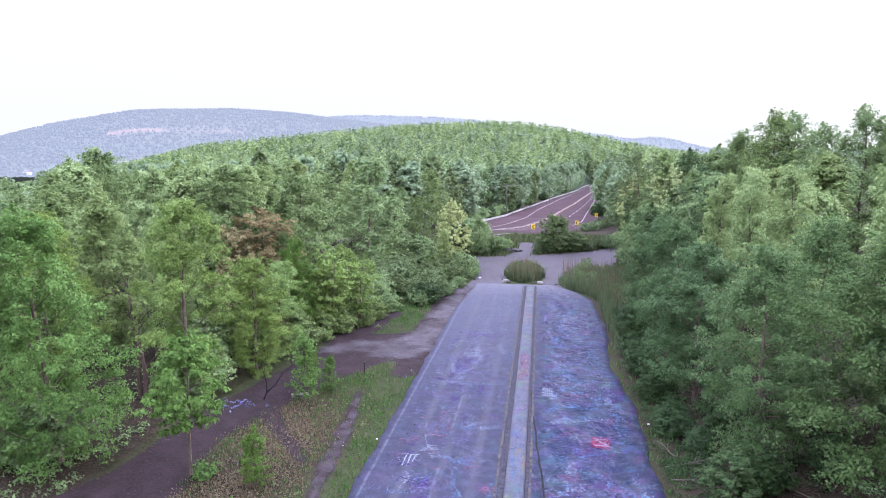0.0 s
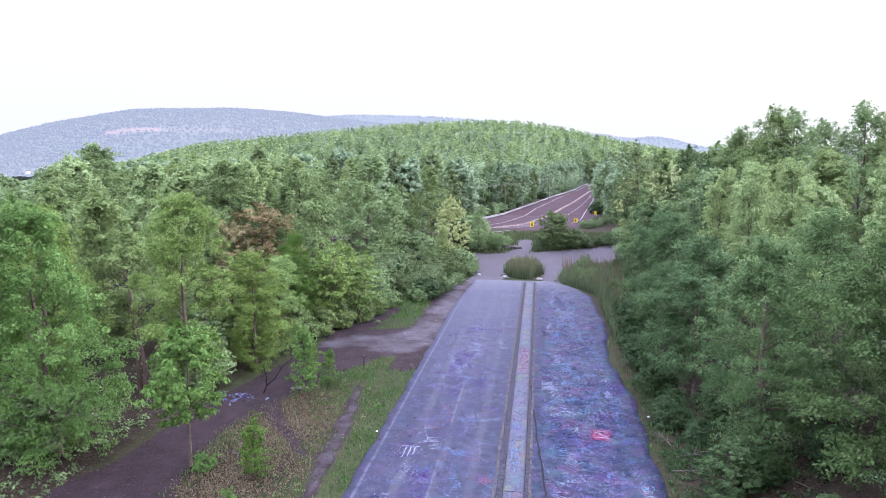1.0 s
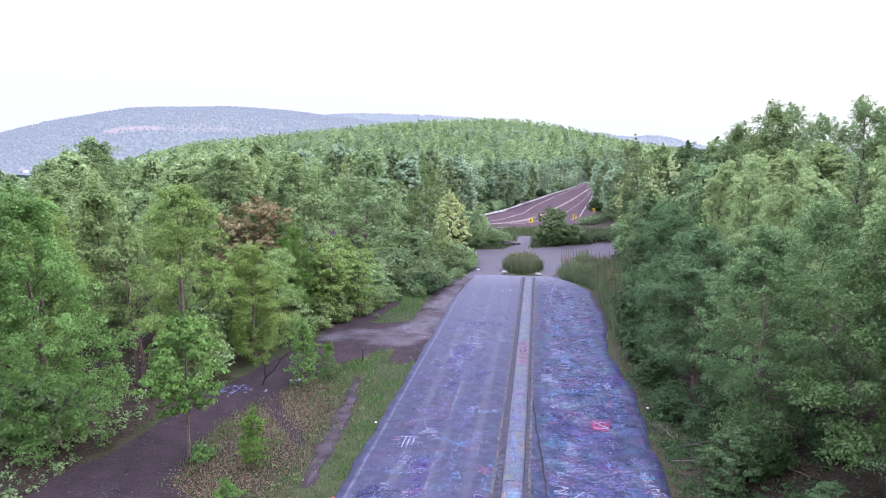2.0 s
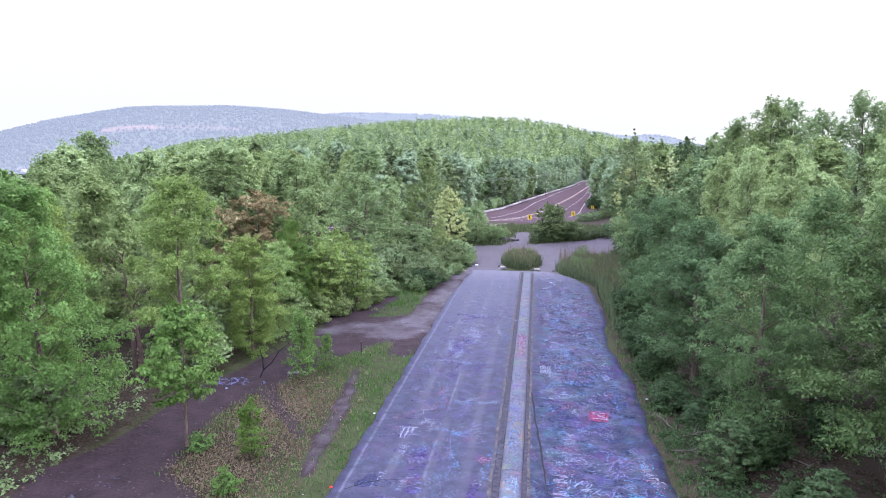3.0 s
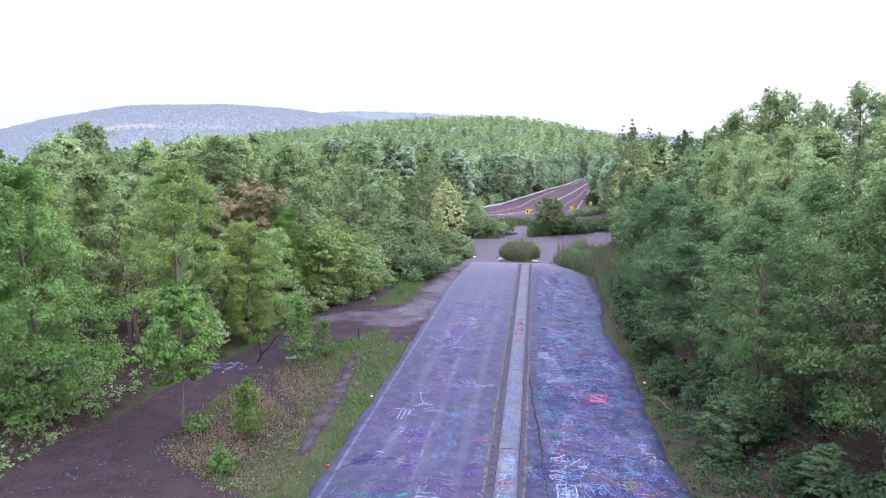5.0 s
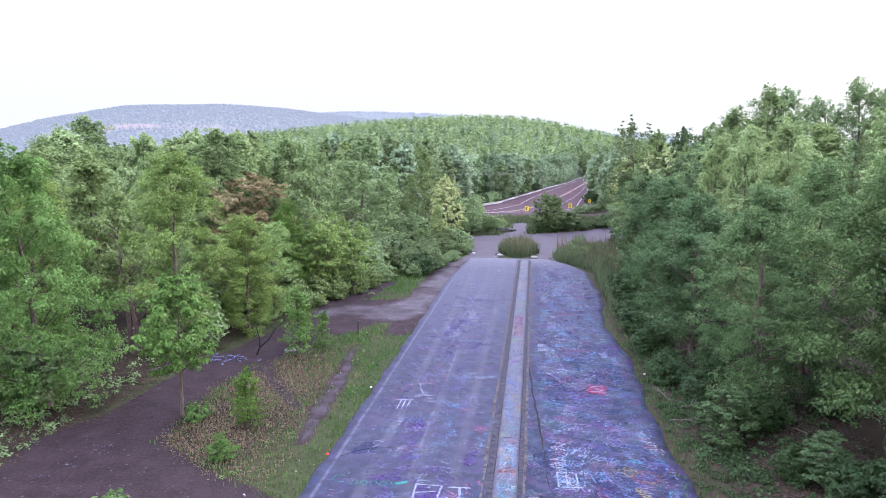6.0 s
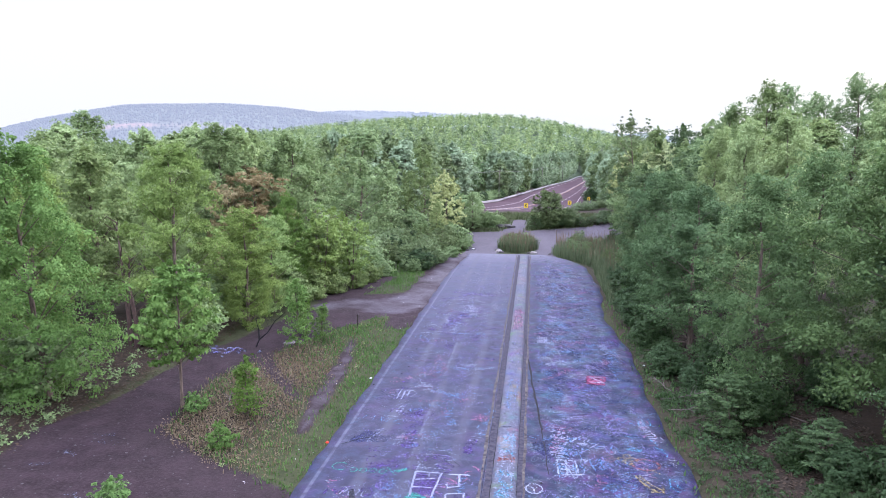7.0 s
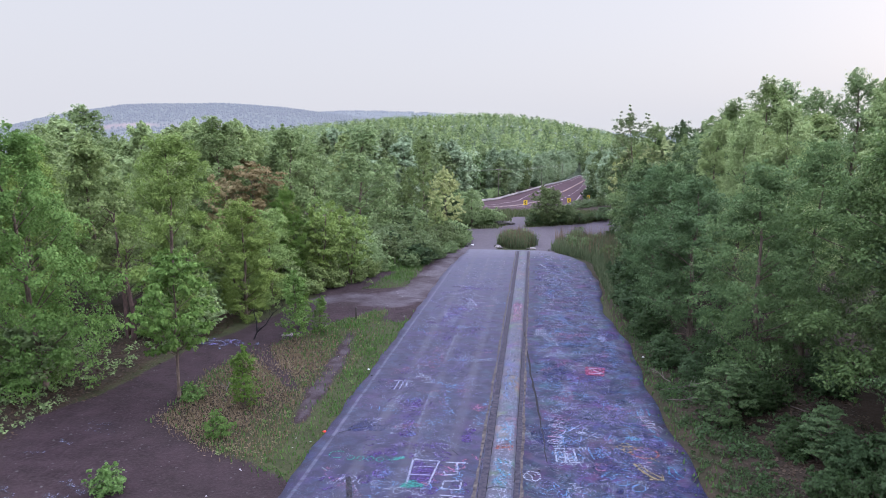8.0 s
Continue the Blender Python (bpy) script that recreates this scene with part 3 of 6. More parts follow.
def lane(j, *rows):
    """An offset that changes along the highway, from rows of (y, offset)."""
    return float(np.interp(HW[j, 1], [r[0] for r in rows], [r[1] for r in rows]))


hw_line("edge_line", (lambda j: 1.2 - HW[j, 2]), 0.2, 0, bend + 3)
hw_line("edge_line", (lambda j: HW[j, 2] - 1.3), 0.2, 0, bend + 4)
hw_line("edge_line", (lambda j: lane(j, (150, -10.8), (190, -11.5), (216, -10.4), (252, -9.7), (330, -8.6), (400, -6.2))), 0.22, hw_from(168))
hw_line("edge_line", (lambda j: lane(j, (150, 4.5), (165, 5.0), (215, 7.2), (245, 8.2), (310, 7.2), (380, 5.2), (420, 4.4))), 0.22, bend)
hw_strip("centre_line", (lambda j: lane(j, (150, -1.5), (200, -0.4), (245, -1.0), (290, -2.2), (353, -3.1)) + 0.12), (lambda j: lane(j, (150, -1.5), (200, -0.4), (245, -1.0), (290, -2.2), (353, -3.1)) - 0.12), LINE_YELLOW, highway, 0.116, bend)
hw_line("centre_line", (lambda j: lane(j, (150, -0.8), (200, 0.3), (245, -0.3), (290, -1.6), (353, -2.6))), 0.22, bend)
hw_line("centre_line", (lambda j: 0.15), 0.15, 0, bend)
hw_line("centre_line", (lambda j: -0.15), 0.15, 0, bend)
# lane dashes
for j in range(hw_from(195), n_hw - 1, 3):
    step_len = float(np.linalg.norm(HW[j + 1, :2] - HW[j, :2]))
    n_d = max(1, int(round(step_len / 30.0)))
    for d_ in range(n_d):
        c_ = HW[j, :2] + (HW[j + 1, :2] - HW[j, :2]) * d_ / n_d
        p = c_ + HWN[j] * lane(j, (195, -5.3), (229, -5.8), (258, -6.4), (313, -6.6), (400, -4.4))
        q = p + HWT[j] * 4.6
        v = []
        for r_, s in ((p, -0.17), (p, 0.17), (q, 0.17), (q, -0.17)):
            r = r_ + HWN[j] * s
            v.append((r[0], r[1], hw_z(r[1]) + 0.115))
        mesh_object("lane_dash", v, [(0, 1, 2, 3)], LINE_WHITE, highway)
# hatching in the painted gore of the bend
for i in range(6):
    j = bend + 4 + i * 2
    p = HW[j, :2] + HWN[j] * 0.8
    q = HW[j, :2] + HWN[j] * -5.5 + HWT[j] * 5.0
    t_ = (q - p) / np.linalg.norm(q - p)
    nrm = np.array([-t_[1], t_[0]]) * 0.16
    mesh_object("gore_stripe", [(r[0], r[1], hw_z(r[1]) + 0.121) for r in (p - nrm, q - nrm, q + nrm, p + nrm)], [(0, 1, 2, 3)], LINE_WHITE, highway)

# guard rail on the far side, a short one on the near side
def guard_rail(lo, hi, side, inset, label):
    g = new("guard_rail")
    j0 = (lo + hi) // 2
    o = HW[j0, :2] + HWN[j0] * side * ((hw_far if side > 0 else hw_near)(j0) - inset)
    g.location = (o[0], o[1], hw_z(o[1]) + 0.1)
    tagged(g, label, "guard rail", kind="structure")
    v, f = [], []
    prof = [(0.0, 0.25), (0.07, 0.36), (0.0, 0.53), (0.07, 0.72), (0.0, 0.85), (-0.03, 0.85), (-0.03, 0.25)]
    n = len(prof)
    for k_, j in enumerate(range(lo, hi)):
        c_ = HW[j, :2] + HWN[j] * side * ((hw_far if side > 0 else hw_near)(j) - inset)
        for po, pz in prof:
            q = c_ - HWN[j] * side * po
            v.append((q[0] - o[0], q[1] - o[1], hw_z(q[1]) - hw_z(o[1]) + pz))
        if k_:
            a = (k_ - 1) * n
            for i in range(n):
                i2 = (i + 1) % n
                f.append((a + i, a + i2, a + n + i2, a + n + i))
    rail = mesh_object("rail", v, f, STEEL, g, "pale galvanised steel beam")
    dist = 9.0
    for j in range(lo, hi - 1):
        dist += float(np.linalg.norm(HW[j + 1, :2] - HW[j, :2]))
        if dist > 4.0:
            dist = 0.0
            c_ = HW[j, :2] + HWN[j] * side * ((hw_far if side > 0 else hw_near)(j) - inset + 0.12)
            part("post", box_bm(0.15, 0.15, 0.85, (c_[0] - o[0], c_[1] - o[1], hw_z(c_[1]) - hw_z(o[1]) + 0.38), 0.01), STEEL, g)
    return g


guard_rail(bend - 2, n_hw - 1, 1, 0.35, "long galvanised guard rail along the outside of the bend")
guard_rail(hw_from(178), hw_from(215), -1, 0.1, "short galvanised guard rail on the near side of the highway")


# ---- trees ----
def tube(v, f, pts, radii, sides=6):
    """Adds a tapered tube along pts to the lists v and f."""
    base = len(v)
    for j, (p, r) in enumerate(zip(pts, radii)):
        a = Vector(pts[max(0, j - 1)])
        b = Vector(pts[min(len(pts) - 1, j + 1)])
        t = (b - a).normalized()
        u = t.orthogonal().normalized()
        w = t.cross(u)
        for i in range(sides):
            an = 2 * math.pi * i / sides
            q = Vector(p) + (u * math.cos(an) + w * math.sin(an)) * r
            v.append(tuple(q))
        if j:
            for i in range(sides):
                i2 = (i + 1) % sides
                f.append((base + (j - 1) * sides + i, base + (j - 1) * sides + i2, base + j * sides + i2, base + j * sides + i))
    f.append(tuple(base + (len(pts) - 1) * sides + i for i in range(sides)))


def leaves(centres, radii, per, size, seed, flat=0.62, droop=0.35, wide=0.62, single=False, loose=0.55, outs=None):
    """Leaf blades in clumps, folded (two triangles) or single: coordinates and triangles. outs: which way each clump faces out of its crown."""
    r = np.random.RandomState(seed)
    c = np.repeat(np.asarray(centres, float), per, axis=0)
    rad = np.repeat(np.asarray(radii, float), per)
    n = len(c)
    d = r.normal(size=(n, 3))
    d /= np.linalg.norm(d, axis=1)[:, None]
    d[:, 2] = np.where((d[:, 2] < -0.25) & (r.rand(n) < 0.55), -d[:, 2] * 0.6, d[:, 2])
    shell = rad * (0.42 + 0.62 * r.rand(n) ** 0.7)
    # a few stray shoots stand out of each clump
    stray = r.rand(n) < 0.07
    shell = np.where(stray, shell * r.uniform(1.1, 1.5, n), shell)
    p = c + d * shell[:, None] * np.array([1, 1, flat])
    nrm = d * 0.6 + np.array([0, 0, 0.5]) + r.normal(scale=loose, size=(n, 3))
    if outs is not None:
        nrm += np.repeat(np.asarray(outs, float), per, axis=0) * 0.55
    nrm /= np.linalg.norm(nrm, axis=1)[:, None]
    ax = d * np.array([1, 1, 0.2]) + r.normal(scale=0.6, size=(n, 3)) - np.array([0, 0, droop])
    ax -= nrm * np.sum(ax * nrm, axis=1)[:, None]
    ax /= np.linalg.norm(ax, axis=1)[:, None] + 1e-9
    sd = np.cross(nrm, ax)
    ln = size * (0.55 + 0.9 * r.rand(n))[:, None]
    w = ln * wide * 0.5
    if single:
        co = np.stack([p - ax * ln * 0.5 + sd * w * 0.5, p + sd * w * -1.1, p + ax * ln * 0.55 + sd * w * 0.4], 1).reshape(-1, 3)
        return co, np.arange(n * 3).reshape(n, 3)
    v0 = p - ax * ln * 0.5
    v1 = p + sd * w + nrm * ln * 0.12
    v2 = p + ax * ln * 0.5 - np.array([0, 0, 0.12]) * ln
    v3 = p - sd * w + nrm * ln * 0.12
    co = np.stack([v0, v1, v2, v3], 1).reshape(-1, 3)
    b = np.arange(n)[:, None] * 4
    tri = np.concatenate([b + np.array([0, 1, 2]), b + np.array([0, 2, 3])], 0)
    return co, tri


SHAPES = {
    "full": lambda u: min(1.0, 0.62 + 0.8 * u) * math.sqrt(max(0.03, 1 - u ** 2.3)),
    "oval": lambda u: min(1.0, 0.5 + 1.0 * u) * math.sqrt(max(0.03, 1 - u ** 1.9)),
    "round": lambda u: math.sqrt(max(0.02, 1 - (2 * u - 0.95) ** 2)),
    "cone": lambda u: 0.25 + 0.9 * (1 - u) ** 0.8 if u > 0.12 else 0.75,
    "spire": lambda u: 0.08 + 0.92 * (1 - u) ** 0.8 if u > 0.2 else 0.7 + 0.75 * u,
    "vase": lambda u: 0.35 + 0.75 * math.sin(math.pi * min(1.0, 0.1 + u * 0.8)),
    "column": lambda u: 0.8 * math.sin(math.pi * min(1, 0.2 + 0.76 * u)) ** 0.5,
}


def build_tree(name, h, r, base, shape, leaf_mat, label, seed, limbs=30, clumps=4, per=45, size=0.5, trunk=0.2, bark=None, stems=1, rise=0.45, sides=6, clump_r=0.95, flat=0.62, single=False, wide=0.62, spray=0.5, shoots=1.0, lobe=0.115):
    """A tree at the origin: trunk with limbs, and a crown of leaves in uneven clumps."""
    q = random.Random(seed)
    root = new(name)
    tagged(root, label, "tree")
    v, f = [], []
    cs, rs, outs = [], [], []
    for s in range(stems):
        lean = (q.uniform(-0.06, 0.06) * h if stems == 1 else math.cos(s * 2.4 + seed) * 0.12 * h, q.uniform(-0.06, 0.06) * h if stems == 1 else math.sin(s * 2.4 + seed) * 0.12 * h)
        top = h * (0.93 if s == 0 else q.uniform(0.75, 0.9))
        n = 8
        line = []
        for i in range(n + 1):
            u = i / n
            line.append(Vector((lean[0] * u ** 1.4 + q.uniform(-1, 1) * 0.02 * h * u, lean[1] * u ** 1.4 + q.uniform(-1, 1) * 0.02 * h * u, top * u - 0.15)))
        tr = trunk / math.sqrt(stems)
        tube(v, f, line, [tr * (1.25 if i == 0 else 1) * (1 - 0.88 * i / n) + 0.012 for i in range(n + 1)], sides + 1)
        m = max(6, limbs // stems)
        ph = [q.uniform(0, 6.28) for _ in range(6)]

        def bulge(az, u):
            """Uneven lobes of the crown."""
            return 1 + 0.17 * math.sin(2 * az + ph[0] + 3 * u) + 0.13 * math.sin(3 * az + ph[1] - 7 * u) + 0.12 * math.sin(5 * az + ph[2] + 11 * u) + 0.10 * math.sin(9 * u + ph[3])

        def stem_at(z):
            k_ = max(0, min(n - 1, int(z / top * n)))
            return line[k_].lerp(line[k_ + 1], min(1.0, max(0.0, z / top * n - k_)))

        for i in range(m):
            u = ((i + q.random()) / m) ** 0.92
            z = base * h + (0.96 - base) * h * u
            az = q.uniform(0, 6.2832)
            env = r * SHAPES[shape](u) * bulge(az, u) * (0.8 if stems > 1 else 1.0)
            reach = env * (q.uniform(0.78, 1.04) if q.random() < 0.82 else q.uniform(0.35, 0.75))
            c0 = stem_at(z)
            tip = Vector((c0.x + math.cos(az) * reach, c0.y + math.sin(az) * reach, z + q.uniform(-0.03, 0.03) * h))
            z0 = max(0.06 * h, z - rise * reach * q.uniform(0.7, 1.3) - 0.04 * h)
            s0 = stem_at(z0)
            mid_ = s0.lerp(tip, 0.5) + Vector((q.uniform(-0.08, 0.08), q.uniform(-0.08, 0.08), q.uniform(-0.02, 0.06))) * reach
            lr = max(0.012, tr * 0.36 * (1 - 0.75 * z0 / h))
            if i % 2 == 0 or limbs < 40:
                tube(v, f, [s0, mid_, tip], [lr, lr * 0.6, lr * 0.2 + 0.006], max(3, sides - 2))
            # a rounded mass of leaf clumps round the end of the bough
            out = Vector((math.cos(az), math.sin(az), 0))
            lob = q.uniform(0.75, 1.3)
            for j_ in range(clumps):
                if j_ >= clumps * spray:
                    # and the rest spread over the crown's outside
                    u2 = min(1.0, max(0.0, u + q.uniform(-0.14, 0.14)))
                    a2 = q.uniform(0, 6.2832)
                    r2 = r * SHAPES[shape](u2) * bulge(a2, u2) * (0.8 if stems > 1 else 1.0) * (q.uniform(0.72, 0.98) if q.random() < 0.8 else q.uniform(0.2, 0.7))
                    c_ = stem_at(base * h + (0.96 - base) * h * u2) + Vector((math.cos(a2) * r2, math.sin(a2) * r2, q.uniform(-0.03, 0.03) * h))
                else:
                    c_ = tip - out * (q.random() ** 1.5 * 0.42 * reach) + Vector((q.gauss(0, 1), q.gauss(0, 1), q.gauss(0.25, 0.85))) * (lob * lobe * r)
                    c_.z = min(c_.z, h)
                cs.append(c_)
                rs.append(clump_r * q.uniform(0.5, 1.15) * (1.0 - 0.2 * u))
                mid_axis = stem_at(max(0.3 * h, c_.z))
                outs.append(Vector((c_.x - mid_axis.x, c_.y - mid_axis.y, 0.5 * r * (2.2 * u - 0.5))).normalized())
            # upright shoots on the upper boughs break the outline
            if u > 0.45 and i % 2 and shoots:
                for j_ in range(3):
                    cs.append(tip + Vector((q.uniform(-0.3, 0.3), q.uniform(-0.3, 0.3), clump_r * (0.5 + 0.42 * j_) * shoots)))
                    rs.append(clump_r * (0.42, 0.3, 0.2)[j_])
                    outs.append(out)
    for i in range(max(2, limbs // 8)):
        cs.append(Vector((lean[0] + q.uniform(-0.12, 0.12) * r, lean[1] + q.uniform(-0.12, 0.12) * r, h * q.uniform(0.9, 0.985))))
        rs.append(clump_r * q.uniform(0.4, 0.65))
        outs.append(Vector((0, 0, 1)))
    mesh_object("trunk", v, f, bark or BARK, root, smooth=True)
    co, tri = leaves(cs, rs, per, size, seed, flat=flat, single=single, wide=wide, outs=outs)
    crown = new("crown", tri_mesh("crown", co, tri, leaf_mat))
    crown.parent = root
    return root


def put_at(x, y, turn=0.0, s=1.0, tall=1.0, sink=0.0):
    return Matrix.Translation((x, y, gz(x, y) - sink)) @ Matrix.Rotation(turn, 4, "Z") @ Matrix.Diagonal((s, s, s * tall, 1))


class Kind:
    """Grows a tree once, then copies it; sizes are given by height. Trees far off are copies of a coarser growth."""

    def __init__(self, group, height, *args, **kw):
        self.group, self.h, self.args, self.kw, self.first = group, height, args, kw, {}

    def at(self, x, y, height, turn=0.0, wide=1.0, label=""):
        s = height / self.h
        m = put_at(x, y, turn, s * wide, 1.0 / wide)
        coarse = "coarse" in self.kw and (math.hypot(x, y) > 100 or y < 8)
        if coarse not in self.first:
            name, r, base, shape, mat_, lab, seed = self.args
            kw = {a: b for a, b in self.kw.items() if a != "coarse"}
            if coarse:
                kw.update(self.kw["coarse"])
            ob = self.first[coarse] = build_tree(name, self.h, r, base, shape, mat_, lab, seed, **kw)
            tagged(ob, group=self.group)
            ob.matrix_basis = m
        else:
            first = self.first[coarse]
            old = first.matrix_basis.copy()
            first.matrix_basis = Matrix.Identity(4)
            ob = copy_thing(first, m)
            first.matrix_basis = old
        if label:
            tagged(ob, label)
        return ob


# near kinds, finely leaved
fine = dict(limbs=50, clumps=17, per=52, size=0.138, flat=0.85, wide=0.62, spray=0.84, lobe=0.11)
maple = Kind("trees at the roadside", 13.0, "maple_tree", 4.0, 0.03, "full", LEAF_MAPLE, "broad dark green maple with leaves down to the ground", 11, trunk=0.20, clump_r=0.52, **fine)
maple_b = Kind("trees at the roadside", 13.5, "maple_tree", 4.3, 0.04, "full", LEAF_DEEP, "tall green broadleaf tree with layered boughs", 23, trunk=0.2, rise=0.3, clump_r=0.58, **fine)
ash = Kind("trees beside the dirt track", 14.0, "ash_tree", 4.0, 0.04, "full", LEAF_BRIGHT, "tall fresh green ash tree with drooping leaf sprays", 31, trunk=0.18, rise=0.5, clump_r=0.56, **{**fine, "limbs": 62, "clumps": 14, "per": 60, "spray": 0.7})
oak = Kind("trees beside the dirt track", 14.0, "oak_tree", 3.7, 0.03, "full", LEAF_OAK, "olive green oak with a full rounded crown", 47, trunk=0.2, rise=0.55, clump_r=0.54, **fine)
locust = Kind("trees at the roadside", 14.0, "locust_tree", 3.4, 0.1, "spire", LEAF_LIGHT, "light green feathery tree behind the roadside maples", 37, trunk=0.18, rise=0.6, clump_r=0.5, **{**fine, "limbs": 56, "clumps": 12, "per": 48, "shoots": 1.7, "lobe": 0.085})
young = Kind("young trees", 8.0, "young_tree", 2.6, 0.36, "full", LEAF_BRIGHT, "slender young tree with bright green leaves and a thin trunk", 53, limbs=38, clumps=6, per=34, size=0.2, trunk=0.09, clump_r=0.44, flat=0.5)
seedling = Kind("young trees under the maples", 8.0, "young_tree", 2.7, 0.1, "full", LEAF_DARK, "young leafy tree on the forest floor by the road", 59, limbs=38, clumps=6, per=30, size=0.24, trunk=0.09, clump_r=0.5, flat=0.5)
sapling = Kind("saplings", 4.0, "sapling", 0.9, 0.12, "column", LEAF_BRIGHT, "small bright green sapling in the rough grass", 61, spray=0.3, limbs=22, clumps=5, per=24, size=0.12, trunk=0.035, clump_r=0.27, flat=0.9)
snag = Kind("trees at the roadside", 16.0, "pine_tree", 2.3, 0.55, "round", LEAF_GREY, "thin-topped dark grey-green tree with upright twiggy shoots", 67, limbs=44, clumps=6, per=26, size=0.2, trunk=0.14, clump_r=0.45, rise=1.3, spray=0.8, shoots=2.2, lobe=0.1, single=True, wide=0.6)
# kinds for the wood behind, coarser
mid = dict(limbs=36, clumps=13, per=46, size=0.2, sides=4, single=True, wide=1.0, flat=0.95, spray=0.6, coarse=dict(limbs=32, clumps=10, per=34, size=0.25))
wood_a = Kind("trees of the wood", 14.0, "woodland_tree", 4.3, 0.1, "full", LEAF_MID, "green broadleaf tree standing in the wood", 71, trunk=0.2, clump_r=0.74, **mid)
wood_b = Kind("trees of the wood", 14.0, "woodland_tree", 3.6, 0.12, "oval", LEAF_OLIVE, "olive green woodland tree with a narrow crown", 83, trunk=0.18, clump_r=0.7, **mid)
wood_c = Kind("trees of the wood", 14.0, "woodland_tree", 4.1, 0.08, "full", LEAF_DARK, "dark green tree in the closed wood", 97, trunk=0.18, clump_r=0.72, **mid)
wood_d = Kind("trees of the wood", 14.0, "woodland_tree", 3.1, 0.1, "cone", LEAF_LIGHT, "light green pointed tree at the edge of the wood", 101, trunk=0.16, clump_r=0.64, **mid)
wood_e = Kind("trees of the wood", 14.0, "woodland_tree", 4.4, 0.2, "round", LEAF_MID, "spreading tree with a rounded open crown", 107, trunk=0.22, clump_r=0.7, **{**mid, "limbs": 40})
wood_t = Kind("trees of the wood", 22.0, "tall_tree", 5.2, 0.18, "full", LEAF_MID, "tall broadleaf tree standing above the roadside wood", 211, trunk=0.3, clump_r=0.7, **{**mid, "limbs": 64, "coarse": dict(limbs=64, clumps=12, per=40, size=0.2)})
wood_u = Kind("trees of the wood", 22.0, "tall_tree", 4.6, 0.2, "oval", LEAF_OLIVE, "tall olive green tree standing above the roadside wood", 223, trunk=0.28, clump_r=0.68, **{**mid, "limbs": 60, "coarse": dict(limbs=60, clumps=12, per=38, size=0.2)})
rough = dict(spray=0.2, limbs=30, clumps=6, per=24, size=0.5, sides=3, single=True, wide=1.0, flat=0.95)
far_a = Kind("trees across the highway", 13.0, "roadside_tree", 4.0, 0.05, "full", LEAF_FAR_HAZED, "green broadleaf tree across the highway", 173, trunk=0.18, clump_r=0.95, **rough)
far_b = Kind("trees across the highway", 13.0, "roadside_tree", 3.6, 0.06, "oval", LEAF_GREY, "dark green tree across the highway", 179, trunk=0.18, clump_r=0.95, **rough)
far_c = Kind("trees across the highway", 13.0, "roadside_tree", 3.8, 0.05, "full", LEAF_FAR_HAZED, "olive green tree across the highway", 181, trunk=0.18, clump_r=0.95, **rough)
pale = Kind("trees near the junction", 11.0, "flowering_tree", 3.1, 0.08, "oval", LEAF_PALE, "pale yellow-green tree in blossom near the junction", 113, spray=0.0, limbs=34, clumps=8, per=30, size=0.26, trunk=0.14, clump_r=0.56, single=True, wide=0.9)
brown = Kind("trees of the wood", 12.0, "browning_tree", 2.8, 0.25, "vase", LEAF_BROWN, "sparse tree with reddish brown withered leaves", 127, limbs=34, clumps=7, per=40, size=0.22, trunk=0.14, clump_r=0.5, single=True, wide=0.9)
thin = Kind("thin trees", 7.5, "thin_tree", 1.9, 0.26, "vase", LEAF_OAK, "thin grey-green tree with several slim stems", 131, spray=0.0, limbs=32, clumps=6, per=22, size=0.22, trunk=0.11, clump_r=0.46, stems=3, single=True, wide=0.9)
shrub = Kind("shrubs", 3.0, "shrub", 2.2, 0.03, "round", LEAF_MID, "dense low green shrub", 139, spray=0.0, limbs=26, clumps=6, per=24, size=0.21, trunk=0.06, clump_r=0.52, stems=2, sides=4, single=True, wide=0.9)
shrub_b = Kind("shrubs", 3.0, "shrub", 2.0, 0.05, "vase", LEAF_GREY, "tangled grey-green shrub with thin stems", 149, spray=0.0, limbs=26, clumps=6, per=22, size=0.22, trunk=0.06, clump_r=0.5, stems=3, sides=4, single=True, wide=0.9)
shrub_c = Kind("shrubs", 3.0, "shrub", 2.1, 0.03, "round", LEAF_FLOOR_SHADE, "dark leafy shrub under the trees", 157, spray=0.0, limbs=26, clumps=6, per=24, size=0.21, trunk=0.06, clump_r=0.55, stems=2, sides=4, single=True, wide=0.9)
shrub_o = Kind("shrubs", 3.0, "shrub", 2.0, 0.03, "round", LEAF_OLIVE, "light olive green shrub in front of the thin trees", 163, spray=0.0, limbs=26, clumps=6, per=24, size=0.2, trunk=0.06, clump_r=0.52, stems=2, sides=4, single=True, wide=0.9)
shrub_d = Kind("shrubs", 3.0, "shrub", 2.1, 0.03, "round", LEAF_FLOOR_SHADE, "dark green leafy shrub on the forest floor", 167, spray=0.0, limbs=30, clumps=7, per=30, size=0.17, trunk=0.06, clump_r=0.5, stems=2, sides=4, single=True, wide=0.9)
shrub_f = Kind("shrubs", 6.0, "shrub", 3.1, 0.02, "round", LEAF_GREY, "large rounded green bush on the bank", 229, spray=0.3, limbs=56, clumps=9, per=30, size=0.22, trunk=0.08, clump_r=0.55, stems=3, sides=4, single=True, wide=0.9)
bush = Kind("small bushes", 1.2, "bush", 0.8, 0.02, "round", LEAF_BRIGHT, "small bright green bush in the rough grass", 151, spray=0.0, limbs=18, clumps=4, per=20, size=0.13, trunk=0.03, clump_r=0.22, stems=2, sides=4)

